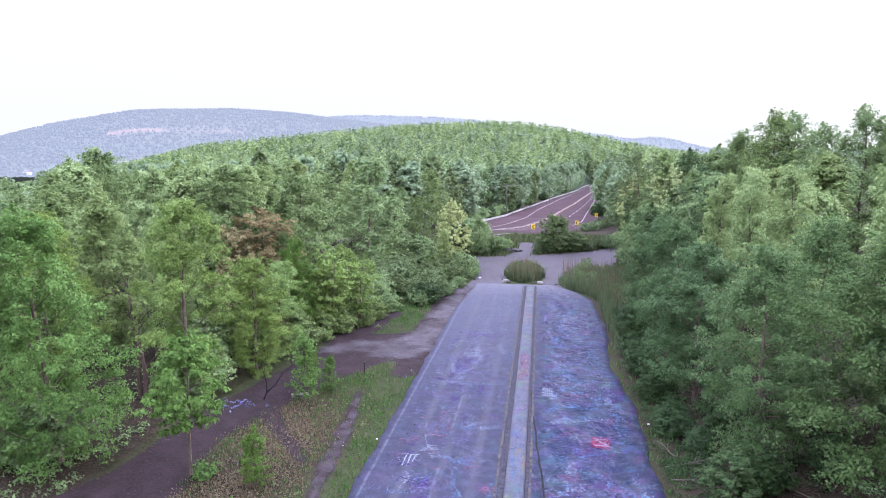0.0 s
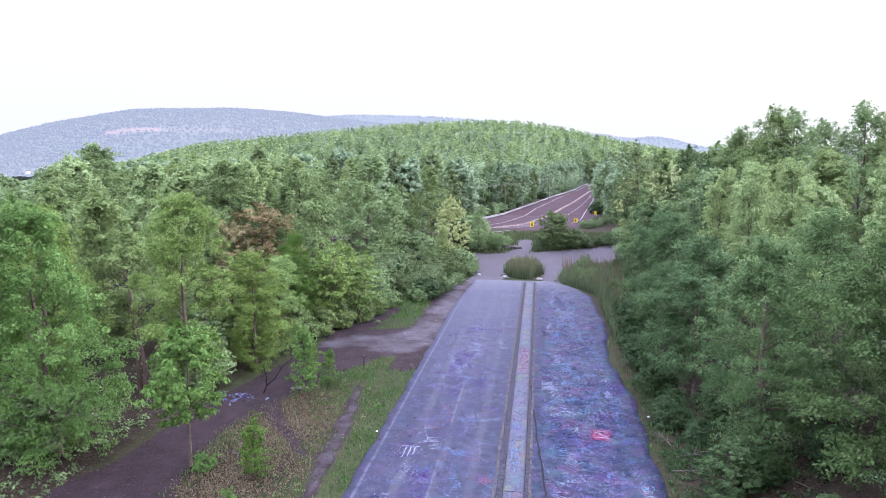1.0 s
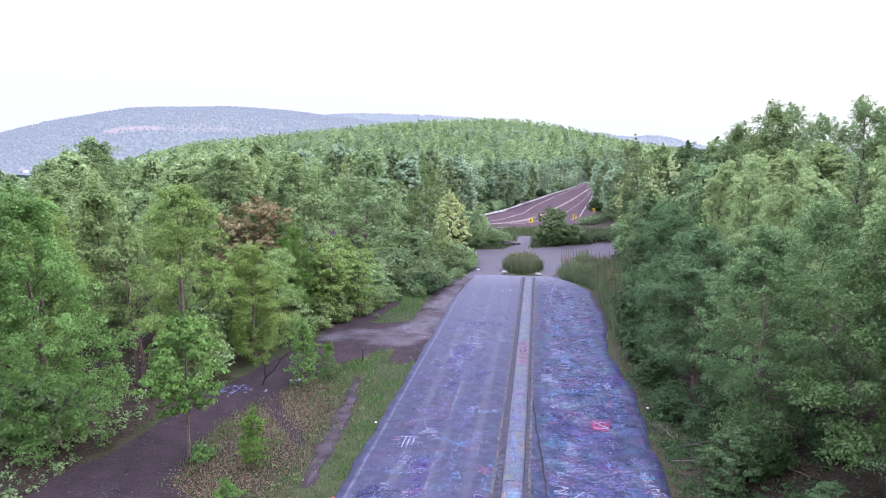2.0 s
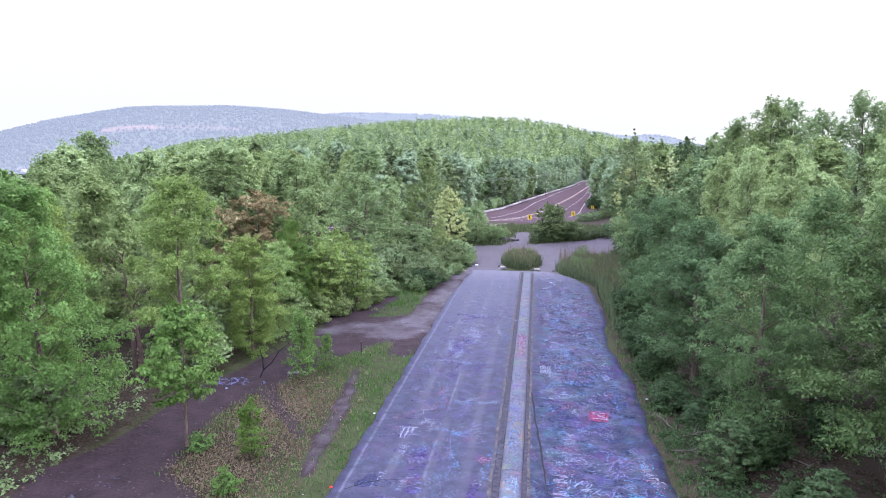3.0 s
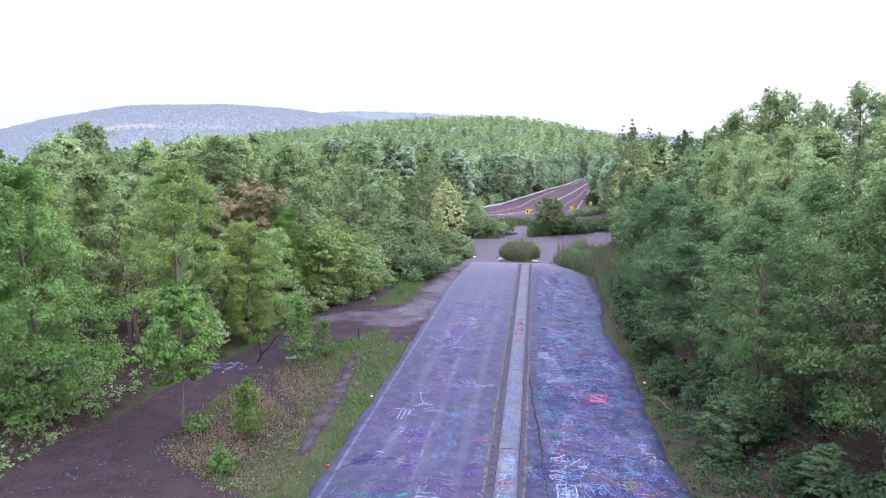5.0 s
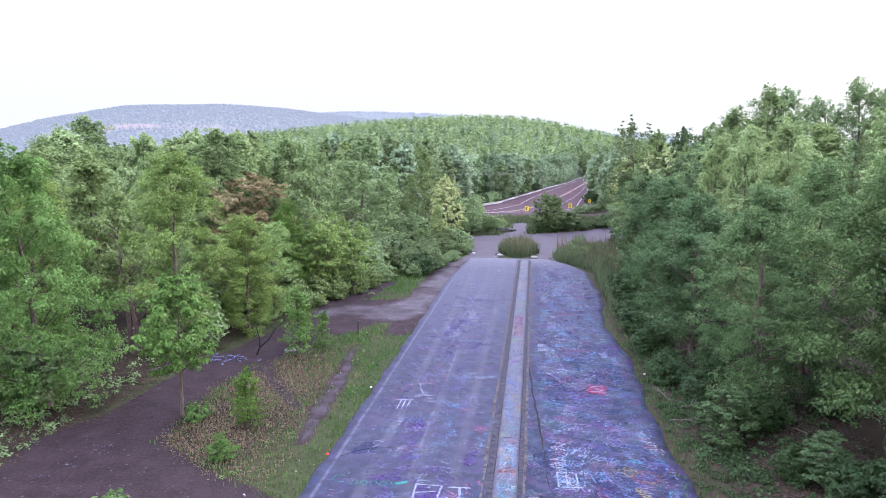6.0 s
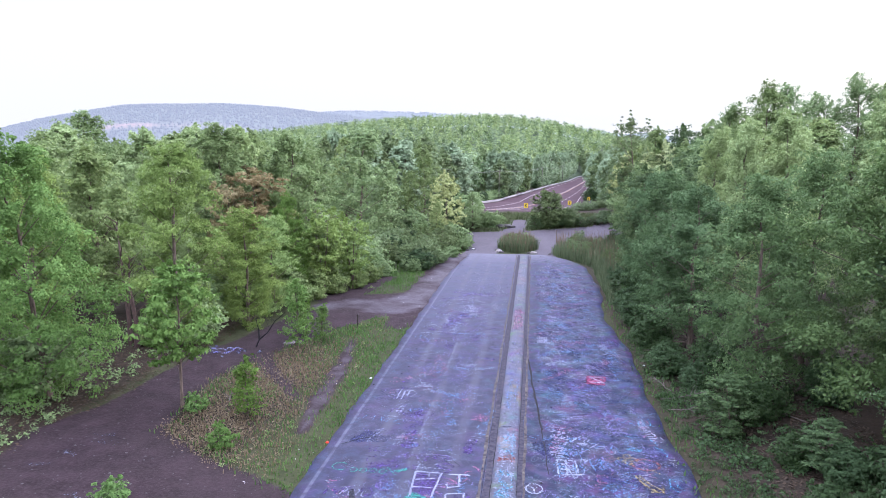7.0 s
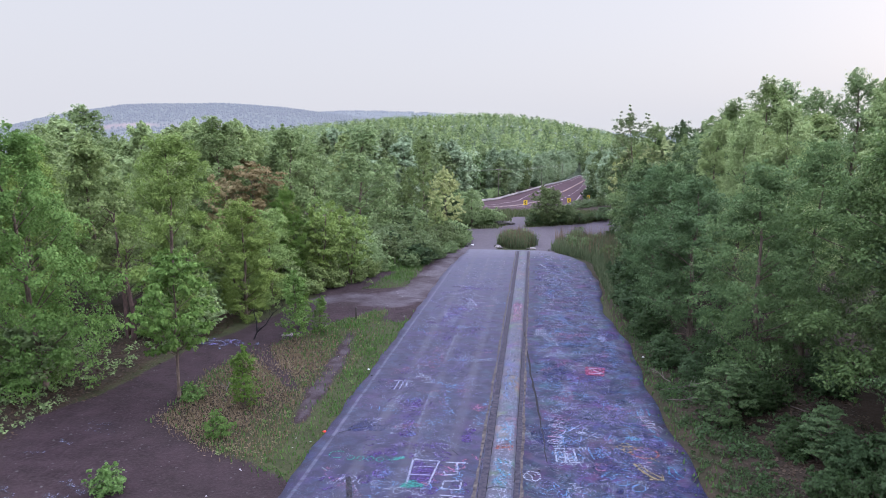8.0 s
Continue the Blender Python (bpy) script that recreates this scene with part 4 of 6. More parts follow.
weed = Kind("weed clumps", 1.7, "weed_clump", 0.75, 0.05, "vase", LEAF_GREY, "bushy grey-green weed clump with upright stems", 191, spray=0.0, limbs=30, clumps=3, per=11, size=0.2, trunk=0.03, clump_r=0.3, stems=6, sides=3, single=True, wide=0.5, rise=1.4)
# by the dirt track
ash.at(-25.8, 31.5, 13.9, 0.3, 1.0)
ash.at(-33.5, 26.5, 14.0, 2.1, 1.0)
oak.at(-24.4, 43.0, 13.8, 0.8, 0.95)
oak.at(-33, 40, 12.5, 2.9, 1.0)
young.at(-18.1, 31.4, 7.6, 0.4, 0.98)
oak.at(-21.8, 48.2, 9.2, 4.4, 1.15, "middle-sized olive green tree at the edge of the dirt track")
oak.at(-21.6, 53.0, 8.2, 1.4, 1.2, "middle-sized olive green tree at the edge of the dirt track")
sapling.at(-16.0, 43.2, 4.9, 0.0, 1.05)
sapling.at(-15.0, 45.5, 2.7, 1.0, 1.2)
sapling.at(-16.7, 47.0, 2.6, 2.0, 1.3)
sapling.at(-14.3, 31.0, 3.0, 3.0, 1.35)
bush.at(-13.9, 27.2, 1.15, 0.5, 0.9)
bush.at(-17.2, 31.2, 0.9, 1.5, 1.2)
bush.at(-15.8, 22.0, 1.0, 2.5, 1.2)
for x, y, h, t in ((-19.5, 60.5, 7.9, 0.2), (-21.5, 63, 8.2, 1.3), (-17.6, 63.5, 7.0, 2.4), (-23, 57, 7.4, 3.1), (-20.0, 67, 7.5, 4.0), (-24.5, 52.5, 7.8, 5.0)):
    thin.at(x, y, h, t)
for x, y, h, t in ((-19.8, 58.2, 2.6, 0.3), (-21.2, 56.3, 3.0, 1.3), (-18.7, 61.2, 2.4, 2.3), (-17.4, 64.2, 2.2, 3.3), (-22.6, 54.6, 3.2, 4.3), (-16.8, 67.5, 2.0, 5.3), (-20.4, 63.8, 3.4, 0.8), (-22.4, 59.4, 3.6, 1.8), (-19.2, 70.0, 2.6, 2.8)):
    shrub_o.at(x, y, h, t, 1.0)
ash.at(-21.9, 58.0, 9.6, 0.6, 0.72, "small bright green tree among the thin trees")
locust.at(-31.3, 50.0, 11.6, 0.9, 0.62, "narrow light green tree with upright shoots")
locust.at(-28.6, 52.0, 10.4, 2.2, 0.6, "narrow light green tree with upright shoots")
brown.at(-25.5, 60.0, 11.9, 0.0, 1.1)
brown.at(-27.3, 57.5, 10.6, 2.0, 0.8)
wood_t.at(-30.0, 61.5, 15.6, 0.7, 1.15, "broad spreading tree with dark limbs showing in its crown")
wood_a.at(-24.5, 66.0, 15.2, 2.7, 1.0)
wood_t.at(-48.8, 69.0, 17.2, 1.1, 1.1)
wood_a.at(-26.0, 99.0, 16.6, 3.9, 1.15)
wood_a.at(-18.0, 112.0, 14.5, 0.9, 0.9)
wood_c.at(-38, 88, 13.6, 0.1)
for x, y, h, t in ((-21.2, 113.5, 8.0, 0.4), (-24.6, 112.5, 9.0, 1.5), (-28.2, 112.0, 10.0, 2.6), (-32.0, 112.5, 9.5, 3.7)):
    wood_a.at(x, y, h, t, 1.05)
for x, y, h, t in ((-19.5, 108, 4.2, 0.2), (-22.8, 107, 4.6, 1.2), (-26.2, 106.5, 4.4, 2.2)):
    shrub.at(x, y, h, t, 1.0)
# the junction
pale.at(-12.6, 99.5, 10.9, 0.0, 0.9)
wood_d.at(-13.5, 93.0, 7.0, 1.2, 0.8, "small bright green tree beside the old road")
wood_a.at(-10.2, 114.5, 6.4, 2.0, 1.15, "tall rounded green shrub by the junction")
shrub.at(-12.0, 121, 5.0, 1.0, 1.0)
shrub_c.at(-15.5, 119, 5.0, 4.0, 1.0)
shrub_f.at(2.7, 118.4, 6.2, 0.3, 0.98)
shrub_f.at(6.4, 119.4, 3.2, 1.3, 1.2, "low green bush on the bank beside the large one")
for x, y, h, t in ((-8.8, 117.0, 2.6, 0.5), (-7.3, 117.3, 2.8, 2.0), (-6.1, 118.2, 2.2, 1.1), (-11.0, 117, 3.0, 0.1)):
    shrub.at(x, y, h, t, 1.1, "low green shrub at the edge of the gravel")
for x, y, h, t in ((0.4, 117.2, 2.6, 5.2), (4.9, 118.8, 2.4, 4.0), (6.8, 119.9, 1.6, 0.9), (8.4, 119.4, 2.0, 1.9), (10.4, 120.8, 1.7, 2.6), (12.4, 121, 2.7, 3.6), (3.2, 117.6, 1.6, 2.2)):
    wood_c.at(x, y, h * 0.9, t, 2.4, "low grey-green shrub below the highway bank")
q = random.Random(3)
for i in range(46):
    y = q.uniform(73, 101)
    x = q.uniform(-29, -11.0 - 1.6 * (y < 82))
    (shrub, shrub_b, shrub_c)[q.randrange(3)].at(x, y, q.uniform(2.0, 3.6), q.uniform(0, 6), q.uniform(0.95, 1.25))
for x, y, h in ((-9.7, 92.5, 1.6), (-9.5, 95, 1.7), (-10.5, 98, 2.1), (-10.3, 86, 1.5), (-11.3, 81, 1.7), (-13.5, 75, 1.8), (-16.5, 71.5, 2.0), (-18.5, 69.5, 2.2)):
    shrub.at(x, y, h, x, 1.15)

q = random.Random(14)
for i in range(7):
    a_, r_ = i * 2.4, math.sqrt((i + 0.5) / 7)
    weed.at(-2.05 + 2.0 * r_ * math.cos(a_), 96.5 + 4.2 * r_ * math.sin(a_), q.uniform(1.2, 1.8), i, q.uniform(0.8, 1.1))
for i in range(20):
    y = q.uniform(74, 102)
    edge = 7.3 if y < 76 else 8.4 - 5.2 * min(0.98, (y - 76) / 13.0) ** 2.2
    weed.at(edge + 1.4 + q.random() * 5.0, y, q.uniform(1.2, 2.0), i, q.uniform(0.8, 1.1), "tall grey-green weed clump beside the road's end")
for x, y, h, t in ((9.8, 147, 1.8, 0.4), (11.8, 151, 2.0, 1.4), (13.6, 157, 1.9, 2.4), (15.4, 164, 2.1, 3.4), (17.2, 172, 2.0, 4.4)):
    shrub_b.at(x, y, h, t, 1.3, "low grey-green shrub beside the highway")
# right of the old road
seedling.at(9.6, 32.2, 3.0, 0.9, 1.5, "young leafy tree on the forest floor by the road")
seedling.at(12.2, 28.2, 2.4, 2.9, 1.5, "young leafy tree on the forest floor by the road")
# trees outside the view on the right, added to shade the verge
for x, y, h, t in ((16.5, 19.5, 13.0, 0.4), (15.8, 11.5, 13.0, 1.9), (16.2, 3.0, 12.5, 3.3), (20.5, 24.5, 14.0, 4.3)):
    maple_b.at(x, y, h, t, 1.0)
# rows behind the camera, never seen, keeping the labels of their kinds
for i in range(9):
    far_a.at(15.5 + 2.2 * (i % 2), -5 - 7.5 * i, 13.0, i * 1.9)
    far_c.at(-24.5 - 3.0 * (i % 2), 14 - 8.5 * i, 13.0, i * 2.3)
maple.at(10.9, 46.5, 11.2, 0.0, 1.12)
locust.at(14.7, 60.0, 15.2, 0.4, 0.85)
locust.at(15.7, 54.3, 15.6, 1.7, 0.85)
locust.at(17.6, 48.8, 16.0, 3.0, 0.9)
locust.at(21.5, 43.0, 16.2, 4.2, 0.95)
locust.at(24.8, 37.5, 16.4, 5.3, 0.95)
locust.at(19.2, 66.0, 15.6, 2.2, 0.9)
snag.at(12.8, 85.0, 17.6, 0.4, 1.0)
maple_b.at(12.2, 37.4, 11.8, 0.7, 0.98)
maple_b.at(16.4, 30.6, 13.4, 2.2, 1.05)
maple.at(11.0, 55.0, 11.8, 1.9, 0.95)
maple.at(11.2, 63.5, 11.5, 3.1, 0.95)
maple_b.at(16.6, 42.5, 13.0, 4.0, 0.85)
maple_b.at(22.0, 38.5, 15.0, 5.0, 1.0)
maple.at(16.3, 25.5, 12.0, 5.0, 0.95)
# two more crowns, mostly out of view, added to block sky over the floor
maple.at(20.5, 31.5, 13.0, 1.0, 1.1)
maple_b.at(24.5, 27.0, 14.0, 2.6, 1.1)
for x, y, h, t in ((8.8, 43.0, 1.5, 0.4), (8.7, 50.5, 1.7, 5.6), (15.5, 36, 2.2, 2.0), (11.8, 34.2, 1.8, 3.0), (11.5, 41.5, 2.2, 5.0), (9.6, 38.9, 1.6, 1.4), (14.2, 26.5, 2.0, 2.9)):
    shrub_c.at(x, y, h, t, 1.0)
for x, y, h, t in ((10.8, 33.4, 2.0, 1.3), (12.6, 27.0, 1.7, 0.9), (14.6, 24.4, 1.9, 0.2), (12.0, 23.8, 1.5, 1.8)):
    shrub_d.at(x, y, h, t, 0.9, "low leafy shrub on the forest floor by the road")
for x, y, h, t in ((8.4, 41, 1.8, 0.1), (8.5, 47.5, 2.2, 1.1), (8.2, 53, 2.4, 2.1), (8.3, 57.5, 2.2, 3.1), (8.6, 62, 2.4, 4.1), (8.6, 67, 2.4, 5.1), (15.6, 25.6, 2.4, 3.6), (10.9, 24.6, 1.4, 4.6), (13.0, 22.6, 2.2, 5.6), (11.4, 28.9, 1.5, 0.8), (15.0, 22.0, 2.6, 1.7)):
    shrub_c.at(x, y, h, t, 1.0)
for i, (x, y, h) in enumerate(((12.0, 72.5, 11.6), (12.8, 81.5, 11.5), (14.0, 91, 11.0), (13.5, 101, 11.6), (16.5, 111, 11.5), (20.0, 130, 13.5), (17.5, 68, 14.0), (18.5, 78, 14.6), (20, 57, 14.6), (20, 89, 14.0), (22.5, 100, 14.5), (22, 125, 16.5), (25.5, 124, 17.0), (29.5, 123, 17.0), (33, 120, 18.5), (26, 112, 15.5), (36.5, 117, 18.5))):
    (wood_c, wood_a, wood_b)[i % 3].at(x, y, h, i * 1.3, 1.0)
pale.at(19.2, 122.5, 13.0, 4.0, 0.9, "greyish pale tree in blossom beside the highway")
pale.at(22.5, 121.5, 14.5, 5.0, 0.9, "greyish pale tree in blossom beside the highway")
pale.at(17.5, 131, 12.5, 2.0, 0.9, "greyish pale tree in blossom beside the highway")
for i, (x, y, h) in enumerate(((42, 96, 22.4), (33.6, 107, 23.4), (37, 109, 22.6), (47, 98, 22.0), (30.5, 111, 20.5), (51, 92, 23.6), (41, 80, 20.0), (46, 76, 21.0), (38, 100, 20.5), (45, 90, 21.0))):
    (wood_t, wood_u)[i % 2].at(x, y, h, i * 2.1, 0.92)
for i, (x, y, h) in enumerate(((19.5, 176, 12.0), (21.5, 190, 14.0), (23.6, 206, 15.5), (25.5, 224, 16), (28.5, 245, 17), (33, 270, 17), (26, 182, 14), (29, 200, 15), (32, 222, 16), (19.0, 155, 10.5), (22, 162, 12), (24, 145, 12), (22.6, 246, 15), (24.6, 270, 15), (26.6, 296, 16), (29.2, 330, 16), (39, 310, 17), (45, 350, 17), (36, 285, 17), (50, 390, 17), (43, 425, 17), (52, 450, 17), (60, 480, 17), (36, 372, 17))):
    (far_b, far_a, far_c)[i % 3].at(x, y, h, i * 1.7, 1.0)
q = random.Random(8)
for i in range(78):
    y = q.uniform(34, 135)
    x = q.uniform(24, 30 + 0.52 * y)
    if (int(x / 6.5) + int(y / 6.5)) % 2:
        continue
    (wood_a, wood_b, wood_d, wood_d)[q.randrange(4)].at(x, y, q.uniform(12.5, 16.0) + (2.5 if x > 32 else 0), q.uniform(0, 6.2), q.uniform(0.9, 1.1))
for i in range(46):
    y = q.uniform(138, 330)
    j = int(np.argmin(np.abs(HW[:, 1] - y)))
    x = max(float(HW[j, 0]) + HW[j, 2] + 8, 0.088 * y + 7) + q.uniform(0, 0.2 * y)
    (far_a, far_b, far_c)[q.randrange(3)].at(x, y, q.uniform(11, 14.0), q.uniform(0, 6.2), q.uniform(0.95, 1.2))
# undergrowth at the edge of the left wood
for i in range(34):
    y = q.uniform(27, 66)
    x = -q.uniform(25.2, 31) + (1.6 if 36 < y < 50 else 0) + (3.5 if y > 54 else 0)
    if 35 < y < 46 and x < -25.5 or y < 31:
        continue
    (shrub if q.random() < 0.6 else shrub_b).at(x, y, q.uniform(1.6, 3.6), q.uniform(0, 6), q.uniform(0.9, 1.2))
# the wood on the left
for i in range(136):
    y = q.uniform(30, 122)
    x = -q.uniform(31 + max(0, 40 - y) * 0.3, 34 + 0.85 * y)
    if (int(x / 6) + int(y / 6)) % 2:
        continue
    (wood_a, wood_b, wood_d, wood_e)[q.randrange(4)].at(x, y, q.uniform(11.0, 13.5) + (2.5 if y > 50 else 0), q.uniform(0, 6.2), q.uniform(0.9, 1.15))
# along the far side of the highway
for i in range(104):
    j = q.randrange(int(n_hw * 0.06), hw_from(420))
    o = hw_far(j) + 4.0 + 30 * q.random() ** 1.3
    p = HW[j, :2] + HWN[j] * o
    (far_a, far_b, far_c, far_b)[q.randrange(4)].at(float(p[0]), float(p[1]), q.uniform(12, 16.5), q.uniform(0, 6.2), q.uniform(0.9, 1.15))
for i in range(40):
    j = q.randrange(bend - 4, hw_from(330))
    p = HW[j, :2] + HWN[j] * (hw_far(j) + 2.6 + 3.0 * q.random())
    (shrub, shrub_c)[q.randrange(2)].at(float(p[0]), float(p[1]), q.uniform(2.0, 3.6), q.uniform(0, 6.2), 1.1)
for y in (345, 362, 380, 398, 416, 434, 452, 470, 488):
    j = int(np.argmin(np.abs(HW[:, 1] - y)))
    p = HW[j, :2] + HWN[j] * (hw_far(j) + 5.5)
    (far_a, far_b, far_c)[y % 3].at(float(p[0]), float(p[1]), 15.0 + y % 4, y * 0.7)
for x, y in ((40, 522), (47, 528), (54, 534), (36, 535), (62, 530), (44, 545)):
    far_b.at(x, y, 17.0, x)
for y in (223, 235):
    j = hw_from(y)
    p = HW[j, :2] - HWN[j] * (HW[j, 2] + 3.2)
    (shrub, shrub_c)[y % 2].at(float(p[0]), float(p[1]), 3.0 + (y % 5) * 0.3, y * 1.1, 1.0)
# and its near side, past the junction
for i in range(10):
    y = q.uniform(150, 230)
    j = int(np.argmin(np.abs(HW[:, 1] - y)))
    p = HW[j, :2] - HWN[j] * (HW[j, 2] + 3.8 + 14 * q.random())
    if (p[0] - 5) / p[1] < 0.09:
        continue
    (far_a, far_b, far_c)[q.randrange(3)].at(float(p[0]), float(p[1]), q.uniform(9, 13), q.uniform(0, 6.2))


def far_wood(name, pts, per, size, mats, label, seed):
    """Closed woodland seen from far off: rounded crowns of leaf sprays over uneven heights."""
    pts = list(pts)
    random.Random(seed).shuffle(pts)
    for k_, mt in enumerate(mats):
        sel = pts[k_::len(mats)]
        cs, rs, outs = [], [], []
        for x, y, h, w in sel:
            z = gz(x, y)
            for c in range(7):
                an = c * 2.5 + x
                up = (0.62, 0.68, 0.74, 0.85, 0.93, 0.36, 0.48)[c]
                out = w * (0.62, 0.6, 0.5, 0.3, 0.05, 0.6, 0.6)[c]
                cs.append((x + math.cos(an) * out, y + math.sin(an) * out, z + h * up))
                rs.append(w * (0.55, 0.55, 0.55, 0.5, 0.42, 0.6, 0.6)[c])
                outs.append((math.cos(an) * out / w, math.sin(an) * out / w, up - 0.3))
        co, tri = leaves(cs, rs, per, size, seed + k_, flat=1.0, single=True, wide=1.1, loose=0.22, outs=outs)
        ob = new(name, tri_mesh(name, co, tri, mt))
        tagged(ob, label, "woodland", kind="stuff")


q = random.Random(21)
near_pts, far_pts = [], []
y = 150.0
while y < 900:
    step = 6.4 + 0.0015 * (y - 150)
    x = -90 - 0.92 * y
    while x < 40 + 0.26 * y:
        px, py = x + q.uniform(-0.6, 0.6) * step, y + q.uniform(-0.6, 0.6) * step
        d = float(seg_dist(np.float64(px), np.float64(py), NEW_ROAD))
        if d > (12 if py < 330 else 6) and not (px > -40 and py < 150):
            (near_pts if y < 360 else far_pts).append((px, py, q.uniform(8.0, 17.0), q.uniform(2.2, 4.2)))
        x += step
    y += step
for i in range(1500):
    py = q.uniform(880, 1330)
    far_pts.append((-py * q.uniform(0.5, 0.98), py, q.uniform(9, 16), q.uniform(4.0, 6.5)))
far_wood("woodland", near_pts, 24, 0.75, (LEAF_FAR_HAZED, LEAF_DARK, LEAF_MID, LEAF_DEEP), "closed green woodland rising beyond the highway", 5)
far_wood("woodland_far", far_pts, 9, 1.25, (LEAF_FAR_HAZED, LEAF_OLIVE, LEAF_DARK, LEAF_LIGHT, LEAF_MID), "wooded hill of fresh green crowns", 9)

# ---- far ridges ----
k = Mat("far_forest", rough=1.0, spec=0.0)
P = k.coords(world=True)
f1 = k.noise(0.10, 4, 0.7, vec=P)
f2 = k.noise(0.006, 3, vec=P)
c = k.ramp(f1, [(0.38, (0.0156, 0.0204, 0.0204, 1)), (0.5, (0.0288, 0.0348, 0.0300, 1)), (0.62, (0.0570, 0.0630, 0.0480, 1))])
c = k.mix(k.step(f2, 0.4, 0.65, 0, 0.5), c, (0.0300, 0.0408, 0.0372, 1))
c = k.mix(k.step(k.geo.outputs["Random Per Island"], 0.2, 0.9, 0.0, 0.55), c, (0.0660, 0.0750, 0.0510, 1))
scar = k.math("MULTIPLY", k.attr("scar"), k.step(f1, 0.3, 0.55))
c = k.mix(scar, c, (0.1440, 0.0840, 0.0660, 1))
k.color(c)
k.b.inputs["Emission Color"].default_value = (0.66, 0.71, 0.88, 1)     # distance haze, put in as the ridge's own faint glow
k.put(k.b.inputs["Emission Strength"], k.attr("haze_glow"))
RIDGE = k.m


def ridge(name, dist, depth, profile, haze_glow, label, seed, foot=-70.0, crowns=24000, size=1.0):
    """A far wooded ridge: profile rows are (bearing x/y, height)."""
    bx = np.array([p[0] for p in profile])
    bz = np.array([p[1] for p in profile])
    n, m = 420, 46
    bear = np.linspace(bx[0], bx[-1], n)
    hgt = np.interp(bear, bx, bz)
    kern = np.hanning(25)
    hgt = np.convolve(np.pad(hgt, 12, mode="edge"), kern / kern.sum(), "valid")
    V, U = np.meshgrid(np.linspace(0, 1, m), bear, indexing="ij")
    D = dist - depth * (1 - V)
    r = np.random.RandomState(seed)
    Z = foot + (hgt[None, :] - foot) * np.sin(V * math.pi / 2) ** 1.15 + 5 * wave(U * D, D, 90.0) * V * (1 - V) * 4 + r.rand(m, n) * 3.2
    co = np.stack([U * D, D, Z], -1).reshape(-1, 3)
    i_ = np.arange(m * n).reshape(m, n)
    fq = np.stack([i_[:-1, :-1], i_[:-1, 1:], i_[1:, 1:], i_[1:, :-1]], -1).reshape(-1, 4)
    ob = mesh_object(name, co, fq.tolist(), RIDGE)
    a = ob.data.attributes.new("haze_glow", "FLOAT", "POINT")
    a.data.foreach_set("value", np.full(m * n, haze_glow, np.float32))
    s_ = np.exp(-((V - 0.40) / 0.022) ** 2) * smooth01(U, -0.70, -0.68) * (0.35 * smooth01(U, -0.42, -0.46) + 0.65 * smooth01(U, -0.585, -0.60))
    a = ob.data.attributes.new("scar", "FLOAT", "POINT")
    a.data.foreach_set("value", s_.astype(np.float32).ravel())
    tagged(ob, label, "hills", kind="structure")
    # crowns standing on the slope
    cr = r.rand(crowns, 2)
    vi = np.clip((cr[:, 0] ** 0.8 * (m - 1)).astype(int), 0, m - 1)
    ui = np.clip((cr[:, 1] * (n - 1)).astype(int), 0, n - 1)
    at_ = co.reshape(m, n, 3)[vi, ui] + np.stack([r.uniform(-5, 5, crowns), r.uniform(-12, 12, crowns), np.zeros(crowns)], 1)
    keep = r.rand(crowns) > 1.3 * s_[vi, ui]
    at_ = at_[keep]
    cnt = len(at_)
    hh = r.uniform(4, 9, cnt) * size
    ww = r.uniform(2.0, 3.6, cnt) * size
    ring_ = [(math.cos(k_ * 1.2566), math.sin(k_ * 1.2566)) for k_ in range(5)]
    rows = []
    for lev, wid_ in ((0.0, 0.75), (0.55, 1.0)):
        for cx, cy in ring_:
            rows.append(at_ + np.stack([cx * ww * wid_, cy * ww * wid_, hh * lev], 1))
    rows.append(at_ + np.stack([r.uniform(-0.6, 0.6, cnt), np.zeros(cnt), hh], 1))
    cc = np.stack(rows, 1).reshape(-1, 3)
    fs = [(k_, (k_ + 1) % 5, 5 + (k_ + 1) % 5) for k_ in range(5)] + [(k_, 5 + (k_ + 1) % 5, 5 + k_) for k_ in range(5)] + [(5 + k_, 5 + (k_ + 1) % 5, 10) for k_ in range(5)]
    tri = (np.arange(cnt)[:, None, None] * 11 + np.array(fs)[None]).reshape(-1, 3)
    wood = new(name + "_trees", tri_mesh(name + "_trees", cc, tri, RIDGE))
    av = wood.data.attributes.new("haze_glow", "FLOAT", "POINT")
    av.data.foreach_set("value", np.full(len(cc), haze_glow, np.float32))
    tagged(wood, "hazy far trees closely covering the ridge", "woodland", kind="stuff")
    return ob


def prof(dist, *rows):
    return [(b, 11.5 + e * dist) for b, e in rows]


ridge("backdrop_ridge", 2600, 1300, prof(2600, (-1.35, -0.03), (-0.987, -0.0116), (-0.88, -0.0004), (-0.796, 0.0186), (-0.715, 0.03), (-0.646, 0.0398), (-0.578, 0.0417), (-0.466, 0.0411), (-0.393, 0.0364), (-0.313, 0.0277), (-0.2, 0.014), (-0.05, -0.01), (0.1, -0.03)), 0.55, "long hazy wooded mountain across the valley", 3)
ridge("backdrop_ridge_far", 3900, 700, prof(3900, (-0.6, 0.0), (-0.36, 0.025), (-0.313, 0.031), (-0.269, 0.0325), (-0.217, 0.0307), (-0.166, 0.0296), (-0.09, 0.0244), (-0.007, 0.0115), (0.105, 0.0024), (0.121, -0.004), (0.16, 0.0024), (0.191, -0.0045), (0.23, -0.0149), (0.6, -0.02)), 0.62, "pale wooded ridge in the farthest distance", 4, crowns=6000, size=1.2)

